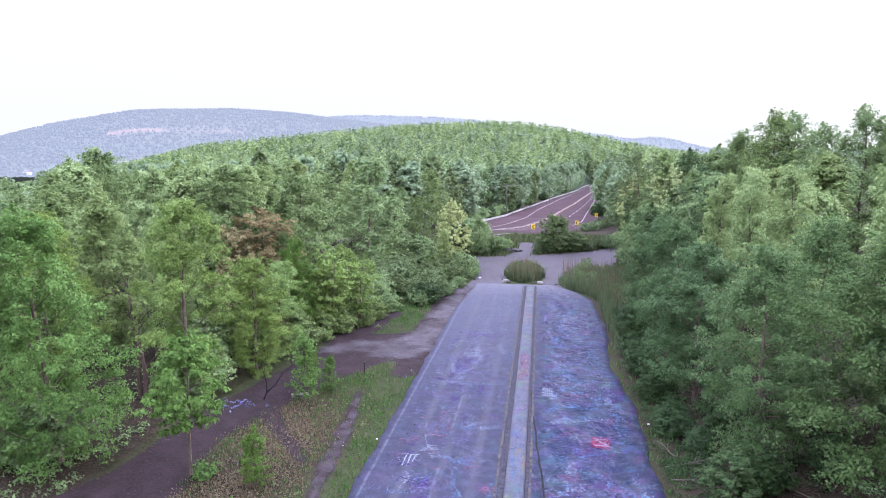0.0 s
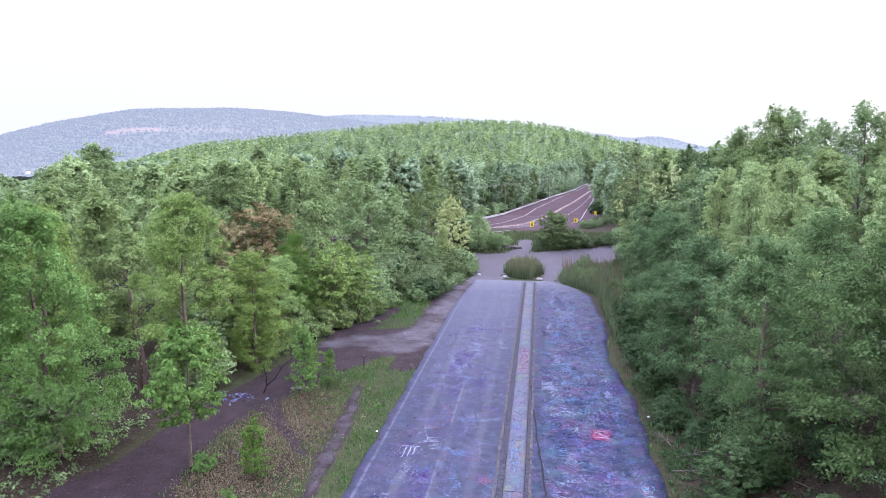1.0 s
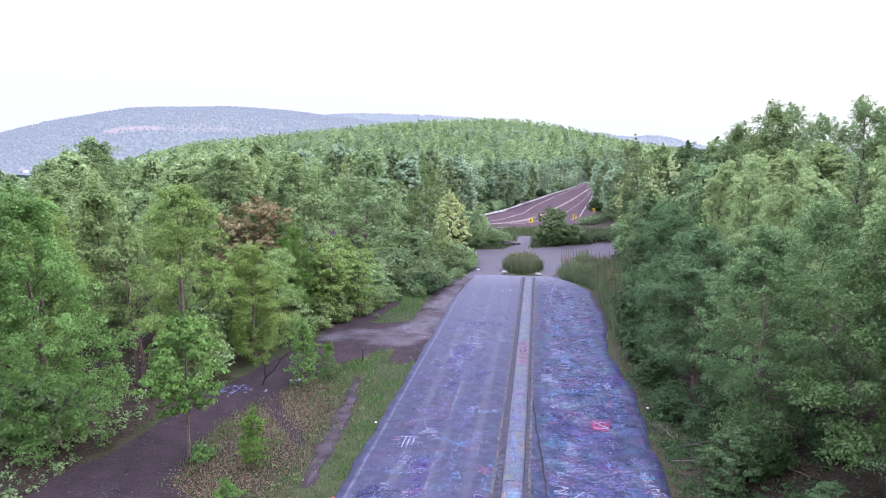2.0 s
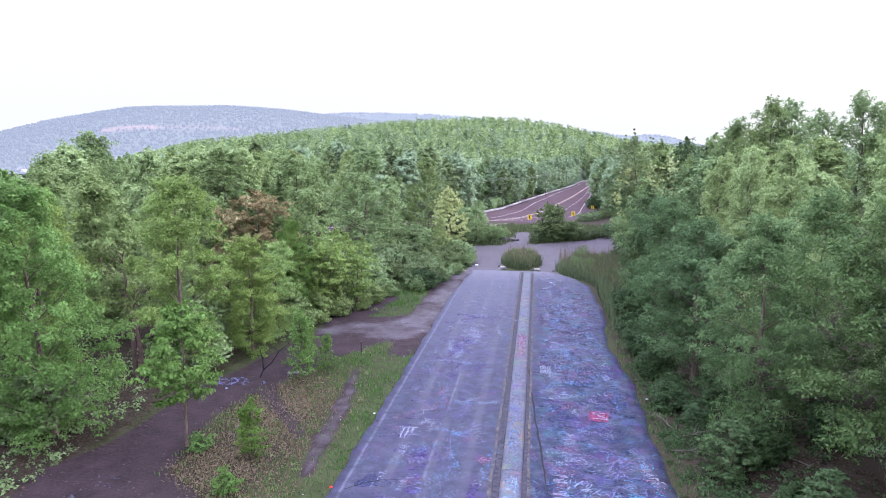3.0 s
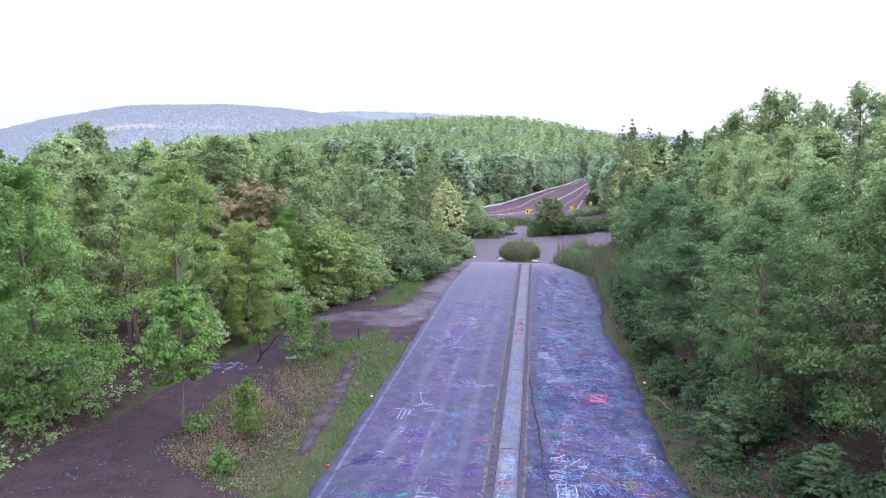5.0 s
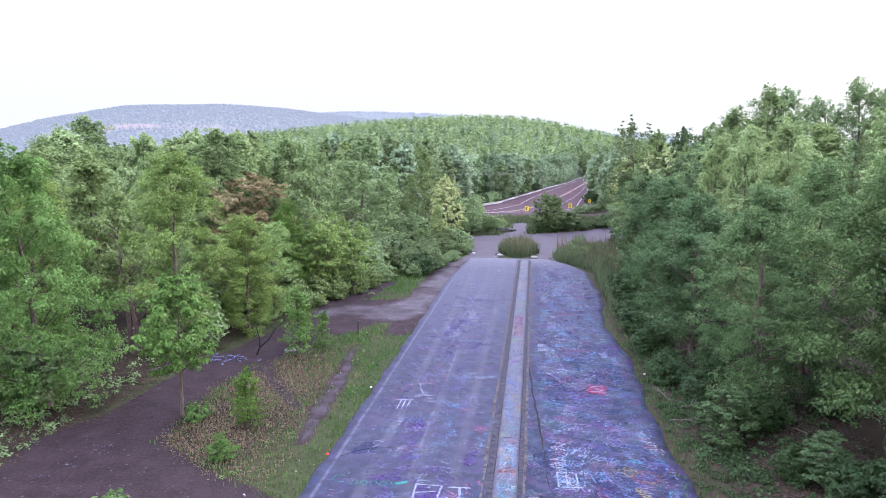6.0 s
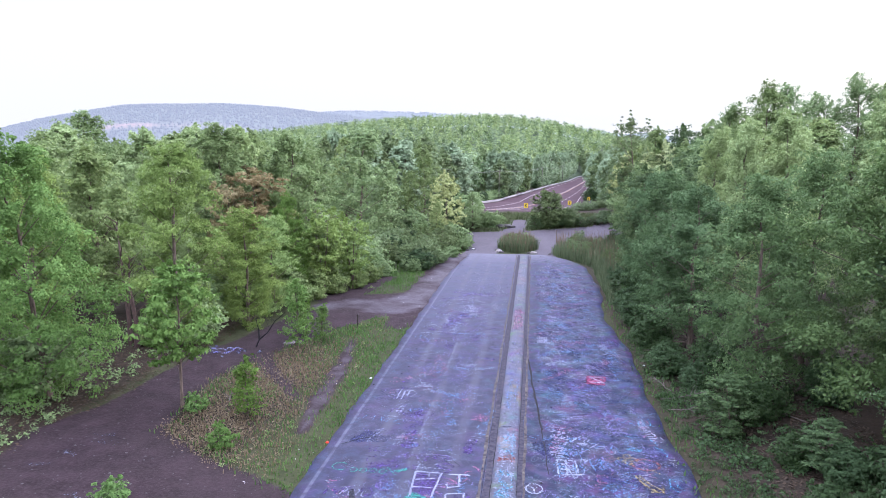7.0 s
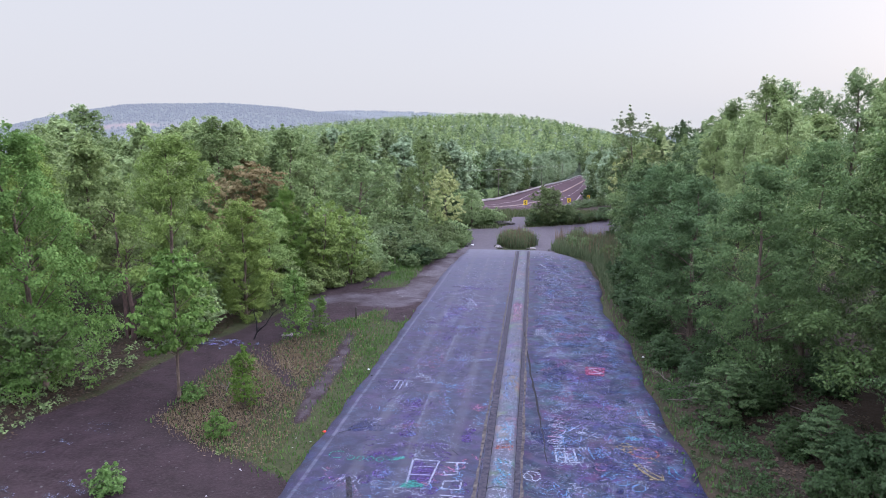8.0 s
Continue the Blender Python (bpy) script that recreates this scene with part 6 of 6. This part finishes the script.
painted("white_hook", "lavender", "long lavender hook sprayed on the asphalt", strokes=[([(2.8, 29.6), (3.5, 29.6), (3.45, 28.9)], 0.09), (ring(3.8, 29.2, 0.3, 0.45, 0.5, 5.2), 0.08), ([(3.2, 28.7), (3.3, 27.6), (3.9, 26.9)], 0.09)], lift=0.022)
painted("white_smear", "white", "small solid white smear of paint", blots=[(2.45, 29.65, 0.2, 0.14)], lift=0.024)
painted("white_tab", "white", "white painted tab on the asphalt", strokes=[([(0.5 + 0.16 * i, y_), (0.52 + 0.16 * i, y_ + 0.62)], 0.07) for i in range(5) for y_ in (46.4, 47.3)] + [([(0.45, y_), (1.25, y_)], 0.07) for y_ in (46.4, 47.0, 47.3, 47.9)], lift=0.022)
painted("cream_oval", "pale", "faded cream oval of paint", blots=[(1.15, 42.9, 0.36, 0.42)], lift=0.02)
painted("pink_star", "pink", "pink scribbled star on the asphalt", strokes=[([(-2.9, 32.3), (-2.1, 31.9)], 0.08), ([(-2.9, 31.8), (-2.0, 32.3)], 0.08), ([(-2.5, 32.6), (-2.4, 31.5)], 0.08), (ring(-2.4, 32.0, 0.3, 0.3), 0.06)], lift=0.022)
painted("white_uprights", "white", "pair of white outlined uprights", strokes=[([(-7.5, 35.6), (-6.4, 35.6)], 0.08), ([(-7.2, 35.5), (-7.2, 34.2), (-6.95, 34.2), (-6.95, 35.5)], 0.07), ([(-6.7, 35.5), (-6.7, 34.6)], 0.07)], lift=0.022)
painted("black_squiggle", "black", "thin black squiggle on the asphalt", strokes=[([(-3.7, 27.3), (-3.4, 26.9), (-3.2, 27.1), (-2.9, 26.7), (-3.1, 26.6), (-3.5, 26.8)], 0.05)], lift=0.022)
painted("tyre_mark", "black", "dark curved skid mark at the road's edge", strokes=[([(-8.6, 28.2), (-7.9, 28.9), (-7.0, 29.3), (-6.2, 29.4)], 0.07)], lift=0.018)
painted("tar_patch", "black", "short dark tar strip on the asphalt", strokes=[([(-7.0, 24.2), (-6.5, 22.6)], 0.22)], lift=0.018)


def median_top(x, y):
    u = min(0.5, abs(x + 0.98))
    return rz(-0.98, y) + 0.15 * (1 - (u / 0.5) ** 2.4 * 0.75)


def on_median(color, label, cy, length, rows, seed, width=(0.03, 0.05)):
    """Scribbled strokes that follow the rounded top of the median."""
    s = random.Random(seed)
    v, f = [], []
    for _ in range(rows):
        y, x = cy + s.uniform(-0.5, 0.5) * length, -0.98 + s.uniform(-0.34, 0.34)
        kind = s.random()
        if kind < 0.4:
            pts = ring(x, y, s.uniform(0.04, 0.12), s.uniform(0.08, 0.25), s.uniform(0, 3), s.uniform(4, 7), 7)
        elif kind < 0.75:
            pts = [(x + s.uniform(-0.1, 0.1), y + 0.14 * i) for i in range(s.randint(2, 4))]
        else:
            pts = [(x + 0.07 * i, y + s.uniform(-0.12, 0.12)) for i in range(s.randint(2, 5))]
        w = s.uniform(*width)
        base = len(v)
        for j, (px, py) in enumerate(pts):
            (ax, ay), (bx, by) = pts[max(0, j - 1)], pts[min(len(pts) - 1, j + 1)]
            ln = math.hypot(bx - ax, by - ay) or 1.0
            ox, oy = -(by - ay) / ln * w / 2, (bx - ax) / ln * w / 2
            for sg in (1, -1):
                qx = max(-1.40, min(-0.56, px + sg * ox))
                v.append((qx, py + sg * oy, median_top(qx, py + sg * oy) + 0.010))
            if j:
                a_ = base + 2 * j
                f.append((a_ - 2, a_ - 1, a_ + 1, a_))
    tagged(mesh_object("median_paint", v, f, PAINT[color]), label, "graffiti", kind="stuff")


on_median("orange", "orange spot sprayed on the median", 27.4, 0.35, 9, 1, (0.08, 0.14))
on_median("cyan", "cyan scribble sprayed on the median", 29.0, 2.0, 46, 2, (0.04, 0.09))
on_median("cyan", "cyan scribble sprayed on the median", 25.2, 2.2, 44, 3, (0.03, 0.07))
on_median("white", "whitish scribble sprayed on the median", 25.6, 9.0, 110, 4)
on_median("pale", "faded scribble sprayed on the median", 38.0, 16.0, 200, 5)
on_median("blue", "blue scribble sprayed on the median", 35.5, 5.0, 60, 11)
on_median("lavender", "lavender scribble sprayed on the median", 40.0, 14.0, 120, 7)
on_median("pink", "dull red scribble sprayed on the median", 52.8, 6.5, 120, 6, (0.06, 0.13))
on_median("rust", "rusty red scribble sprayed on the median", 53.5, 6.0, 70, 12, (0.08, 0.15))
on_median("pale", "faded scribble sprayed on the median", 66.0, 28.0, 190, 8, (0.04, 0.08))

# ---- road furniture ----
def chevron_sign(x, y, label):
    s = new("chevron_sign")
    s.location = (x, y, gz(x, y))
    tagged(s, label, "road sign", group="chevron signs at the bend")
    for px in (-0.2, 0.2):
        part("post", box_bm(0.06, 0.05, 2.0, (px, 0.03, 0.95), 0.008), STEEL, s)
    board = part("board", box_bm(0.76, 0.02, 0.96, (0, -0.015, 1.65), 0.006), SIGN_YELLOW, s, "yellow sign board")
    bm = bmesh.new()
    vs = [(0.24, 0.37), (0.0, 0.0), (0.24, -0.37), (-0.01, -0.37), (-0.26, 0.0), (-0.01, 0.37)]
    a = [bm.verts.new((p[0], -0.034, 1.65 + p[1])) for p in vs]
    b = [bm.verts.new((p[0], -0.024, 1.65 + p[1])) for p in vs]
    bm.faces.new((a[0], a[5], a[4], a[1]))
    bm.faces.new((a[1], a[4], a[3], a[2]))
    for i in range(6):
        bm.faces.new((a[i], a[(i + 1) % 6], b[(i + 1) % 6], b[i]))
    part("chevron", bm, SIGN_BLACK, board, "black arrow shape")
    return s


chevron_sign(-1.3, 136.0, "yellow chevron sign with a black arrow on the bend")
chevron_sign(8.2, 152.0, "yellow chevron sign beside the highway on two posts")
chevron_sign(16.4, 201, "yellow chevron sign half hidden by trees")

post = new("marker_post")
post.location = (-13.5, 49.9, gz(-13.5, 49.9))
tagged(post, "short dark wooden post at the edge of the grass", "post")
part("shaft", box_bm(0.1, 0.1, 0.95, (0, 0, 0.42), 0.015), plain("dark_wood", (0.03, 0.025, 0.022), 0.9), post)
part("cap", box_bm(0.12, 0.12, 0.05, (0, 0, 0.90), 0.015), SIGN_BLACK, post)


def utility_pole(x, y, h):
    p = new("utility_pole")
    p.location = (x, y, gz(x, y))
    tagged(p, "weathered wooden utility pole with a crossarm", "utility pole", group="utility poles")
    v, f = [], []
    tube(v, f, [(0, 0, -0.5), (0, 0, h * 0.5), (0, 0, h)], [0.13, 0.11, 0.09], 8)
    mesh_object("pole", v, f, WOOD_POLE, p, smooth=True)
    part("crossarm", box_bm(1.8, 0.1, 0.12, (0, -0.12, h - 0.5), 0.01), WOOD_POLE, p)
    for dx in (-0.8, 0.8):
        part("insulator", box_bm(0.09, 0.09, 0.16, (dx, -0.12, h - 0.36), 0.02), STEEL, p)
    return p


spots = [(-62, 136.5, 8.0), (-22.4, 152, 9.6), (-11.0, 222, 10.0), (4, 296, 10.0), (16, 372, 10.0)]
for x, y, h in spots:
    utility_pole(x, y, h)
for dx, dh in ((-0.8, -0.3), (0.8, -0.3)):
    v, f = [], []
    for (x0, y0, h0), (x1, y1, h1) in zip(spots, spots[1:]):
        z0, z1 = gz(x0, y0) + h0 + dh, gz(x1, y1) + h1 + dh
        pts = [(x0 + (x1 - x0) * t + dx, y0 + (y1 - y0) * t - 0.12, z0 + (z1 - z0) * t - 3.2 * t * (1 - t)) for t in np.linspace(0, 1, 13)]
        tube(v, f, pts, [0.025] * 13, 4)
    tagged(mesh_object("power_line", v, f, WIRE), "thin sagging power line between the poles", "cable", group="power lines")

# ---- dead wood ----
def dead_tree(x, y, base_pts, twigs, material, label, seed, r0):
    s = random.Random(seed)
    d = new("dead_tree")
    d.location = (x, y, gz(x, y))
    tagged(d, label, "tree")
    v, f = [], []
    for line in base_pts:
        n = len(line)
        tube(v, f, line, [r0 * (1 - 0.85 * i / (n - 1)) + 0.01 for i in range(n)], 7)
    mesh_object("trunk", v, f, material, d, smooth=True)
    for i in range(twigs):
        v, f = [], []
        line = s.choice(base_pts)
        k_ = s.randrange(1, len(line) - 1)
        p = Vector(line[k_]).lerp(Vector(line[k_ + 1]), s.random())
        dv = Vector((s.uniform(-1, 1), s.uniform(-1, 1), s.uniform(0.1, 0.9))).normalized() * s.uniform(0.5, 1.5)
        pts = [p, p + dv * 0.5 + Vector((0, 0, s.uniform(-0.1, 0.15))), p + dv]
        tube(v, f, pts, [r0 * 0.22, r0 * 0.14, 0.006], 4)
        mesh_object("branch", v, f, material, d)
    return d


dead_tree(-27.0, 41.0, [[(0, 0, -0.2), (-0.1, 0.1, 2), (-0.35, 0.2, 5), (-0.5, 0.2, 8.4)], [(0.5, -0.2, -0.2), (0.6, -0.2, 1.8), (0.2, -0.1, 4.2), (0.35, 0, 6.2)]], 26, BARK_RED, "dead leafless trunks of reddish brown wood", 5, 0.2)
dead_tree(-19.0, 43.0, [[(0, 0, -0.1), (0.25, 0.1, 0.5), (0.8, 0.4, 1.0), (1.2, 0.7, 1.7), (1.9, 0.9, 2.3)], [(0.25, 0.1, 0.5), (0.2, 0.2, 1.2), (0.0, 0.2, 2.0)]], 18, CRACK, "small dead leaning tree with bare black branches", 8, 0.05)

def fallen_branch(x, y, turn, length, label, seed):
    """A dead branch lying on the ground, with a few side twigs."""
    s = random.Random(seed)
    b = new("fallen_branch")
    b.location = (x, y, gz(x, y) + 0.06)
    tagged(b, label, "branch", group="fallen branches")
    d = Vector((math.cos(turn), math.sin(turn), 0))
    n = Vector((-d.y, d.x, 0))
    line = [d * length * (u - 0.5) + n * s.uniform(-0.1, 0.1) + Vector((0, 0, 0.05 + 0.3 * u * u)) for u in (0, 0.3, 0.6, 1)]
    v, f = [], []
    tube(v, f, line, [0.035, 0.028, 0.02, 0.008], 6)
    mesh_object("stem", v, f, DEAD_WOOD, b, smooth=True)
    for i in range(4):
        v, f = [], []
        p = line[1].lerp(line[3], s.random())
        dv = (d + n * s.choice((-1, 1)) * s.uniform(0.5, 1) + Vector((0, 0, s.uniform(0.0, 0.5)))) * s.uniform(0.3, 0.7)
        tube(v, f, [p, p + dv * 0.5, p + dv], [0.02, 0.014, 0.006], 4)
        mesh_object("twig", v, f, DEAD_WOOD, b)


DEAD_WOOD = plain("dead_wood", (0.085, 0.072, 0.066), 0.9)
for i, (x, y, t_, l_) in enumerate(((8.4, 36.6, 0.35, 2.6), (8.0, 34.6, -0.2, 1.6), (7.6, 38.4, 2.2, 1.5), (10.9, 34.6, 1.2, 2.4), (12.6, 33.9, 2.4, 2.2), (-23.2, 38.6, 0.7, 2.0), (-16.2, 33.2, 1.9, 1.3))):
    fallen_branch(x, y, t_, l_, "bare grey dead branch lying on the ground", i)

# ---- stones and litter ----
def stone(x, y, s, seed, label, material=None, squash=0.6, lift=0.0, name="boulder"):
    bm = bmesh.new()
    bmesh.ops.create_icosphere(bm, subdivisions=2, radius=s)
    o = Vector((seed * 3.1, seed * 1.7, seed))
    for p in bm.verts:
        k_ = 1 + 0.35 * noise.noise(p.co / s * 1.1 + o) + 0.12 * noise.noise(p.co / s * 3 + o)
        p.co = Vector((p.co.x * k_, p.co.y * k_, p.co.z * k_ * squash))
    me = bpy.data.meshes.new(name)
    bm.to_mesh(me)
    bm.free()
    me.materials.append(material or STONE)
    ob = new(name, me)
    ob.location = (x, y, gz(x, y) + s * squash * 0.3 + lift)
    return tagged(ob, label, "stone")


PALE_STONE = plain("pale_stone", (0.17, 0.155, 0.16), 0.9, 0, 0.35, 6.0)
for i, (x, y, s) in enumerate(((-4.5, 91.2, 0.5), (-4.1, 90.7, 0.35), (0.25, 90.5, 0.45), (-0.4, 90.4, 0.25), (-4.8, 92.6, 0.4), (-9.0, 93.6, 0.35), (-5.6, 117.5, 0.9), (-4.2, 117.8, 0.8), (-4.9, 118.4, 0.7), (-3.4, 118.2, 0.5), (2.4, 90.0, 0.25), (-16.9, 44.4, 0.28), (-16.45, 44.6, 0.2), (-17.25, 44.2, 0.18), (-8.9, 92.0, 0.25))):
    stone(x, y, s, i + 1, "rough pale grey boulder beside the tracks", PALE_STONE if i in (0, 2, 11, 12, 13) else STONE)
q = random.Random(44)


def pebbles(name, pts, sizes, material, label, zf):
    v, f = [], []
    for x, y in pts:
        s = q.uniform(*sizes)
        z = zf(x, y)
        b = len(v)
        for dx, dy, dz in ((1, 0, 0), (0.2, 0.9, 0), (-0.9, 0.4, 0), (-0.5, -0.8, 0), (0.5, -0.7, 0), (0.1, 0.1, 0.8)):
            v.append((x + s * dx * q.uniform(0.7, 1.2), y + s * dy * q.uniform(0.7, 1.2), z + s * dz * q.uniform(0.6, 1.1) - 0.005))
        for i in range(5):
            f.append((b + i, b + (i + 1) % 5, b + 5))
    return tagged(mesh_object(name, v, f, material), label, "stones", kind="stuff")


pts = []
while len(pts) < 700:
    x, y = q.uniform(-25, -9.5), q.uniform(18, 72)
    if dirt_at(np.float64(x), np.float64(y)) > 0.3 and q.random() < 0.8:
        pts.append((x, y))
pebbles("cinders", pts, (0.02, 0.08), STONE, "loose dark stones on the dirt track", gz)
pebbles("road_grit", [(q.uniform(-9, 6), q.uniform(18, 88)) for _ in range(160)], (0.03, 0.09), CRACK, "dark bits of debris lying on the old road", rz)
WHITE_LITTER = plain("white_litter", (0.4, 0.4, 0.43), 0.6, 0, 0.1)
pebbles("litter", [(q.uniform(-14, -9.4), 22 + 50 * q.random()) for _ in range(28)], (0.025, 0.06), WHITE_LITTER, "scraps of pale litter in the verge", gz)


def litter_bag(x, y, s, material, label):
    ob = stone(x, y, s, int(abs(x) * 10) + 3, label, material, 0.7, 0.0, "litter")
    ob["category"] = "litter"
    return ob


litter_bag(7.2, 42.4, 0.09, WHITE_LITTER, "crumpled white bag at the road's edge")
litter_bag(-9.45, 37.5, 0.075, WHITE_LITTER, "crumpled white wrapper on the verge")
litter_bag(-9.3, 28.4, 0.085, plain("red_can", (0.5, 0.03, 0.02), 0.4), "crushed red can beside the old road")
litter_bag(-8.2, 93.0, 0.24, WHITE_LITTER, "white litter beside the gravel")
litter_bag(-6.5, 69.8, 0.16, CRACK, "dark lump of rubbish on the old road")
litter_bag(-5.3, 54.0, 0.14, CRACK, "dark scrap lying on the old road")

# broken painted slab on the dirt track
slab = new("broken_slab")
slab.location = (-20.4, 41.6, gz(-20.4, 41.6))
tagged(slab, "broken flat slab daubed with pale paint on the track", "slab")
for i in range(44):
    px, py = q.gauss(0, 0.75), q.gauss(0, 0.7)
    bm = box_bm(q.uniform(0.12, 0.45), q.uniform(0.1, 0.3), 0.05, (0, 0, 0), 0.012)
    bmesh.ops.rotate(bm, cent=(0, 0, 0), matrix=Matrix.Rotation(q.uniform(0, 3), 3, "Z") @ Matrix.Rotation(q.uniform(-0.08, 0.08), 3, "X"), verts=bm.verts)
    bmesh.ops.translate(bm, vec=(px, py, gz(-20.4 + px, 41.6 + py) - slab.location.z + 0.035), verts=bm.verts)
    part("slab_piece", bm, PAINT[("pale", "lavender", "pale", "violet_cloud")[i % 4]], slab)
# faded paint on the dirt track
v, f = [], []
rz_keep = rz
rz = lambda x, y: gz(x, y) + 0.02
for i in range(9):
    bar_row(v, f, q.uniform(-22.5, -16.5), q.uniform(21, 28), q.uniform(-0.7, 0.7), q.uniform(0.2, 0.5), q.randint(2, 6), 0.04, 0.02)
rz = rz_keep
tagged(mesh_object("graffiti_scrawl", v, f, PAINT["pale"]), "faint pale scrawl on the dirt track", "graffiti", kind="stuff")

# tiny far houses in the valley
HOUSE_WALL = plain("house_wall", (0.6, 0.6, 0.62), 0.8, 0, 0.08)
HOUSE_ROOF = plain("house_roof", (0.16, 0.15, 0.17), 0.8)
for x, y, z, s in ((-0.755 * 1440, 1440, -49, 9.0), (-0.836 * 1330, 1330, -66, 9.0), (-0.815 * 1335, 1335, -66, 7.0), (-0.77 * 1340, 1340, -66, 8.0)):
    hs_ = new("house")
    hs_.location = (x, y, z)
    tagged(hs_, "small white far-off house among trees in the valley", "house", group="houses in the valley")
    part("wall", box_bm(s * 1.6, s, s * 0.75, (0, 0, s * 0.37)), HOUSE_WALL, hs_)
    bm = bmesh.new()
    w, d_, h0, h1 = s * 0.86, s * 0.58, s * 0.75, s * 1.15
    a = [bm.verts.new(p) for p in ((-w, -d_, h0), (w, -d_, h0), (w, d_, h0), (-w, d_, h0), (-w, 0, h1), (w, 0, h1))]
    for t in ((0, 1, 5, 4), (2, 3, 4, 5), (1, 2, 5), (3, 0, 4), (3, 2, 1, 0)):
        bm.faces.new([a[i] for i in t])
    part("roof", bm, HOUSE_ROOF, hs_)
    for dx in (-0.4, 0.0, 0.4):
        part("window", box_bm(s * 0.14, 0.1, s * 0.2, (dx * s * 1.2, -s * 0.5, s * 0.42)), HOUSE_ROOF, hs_)
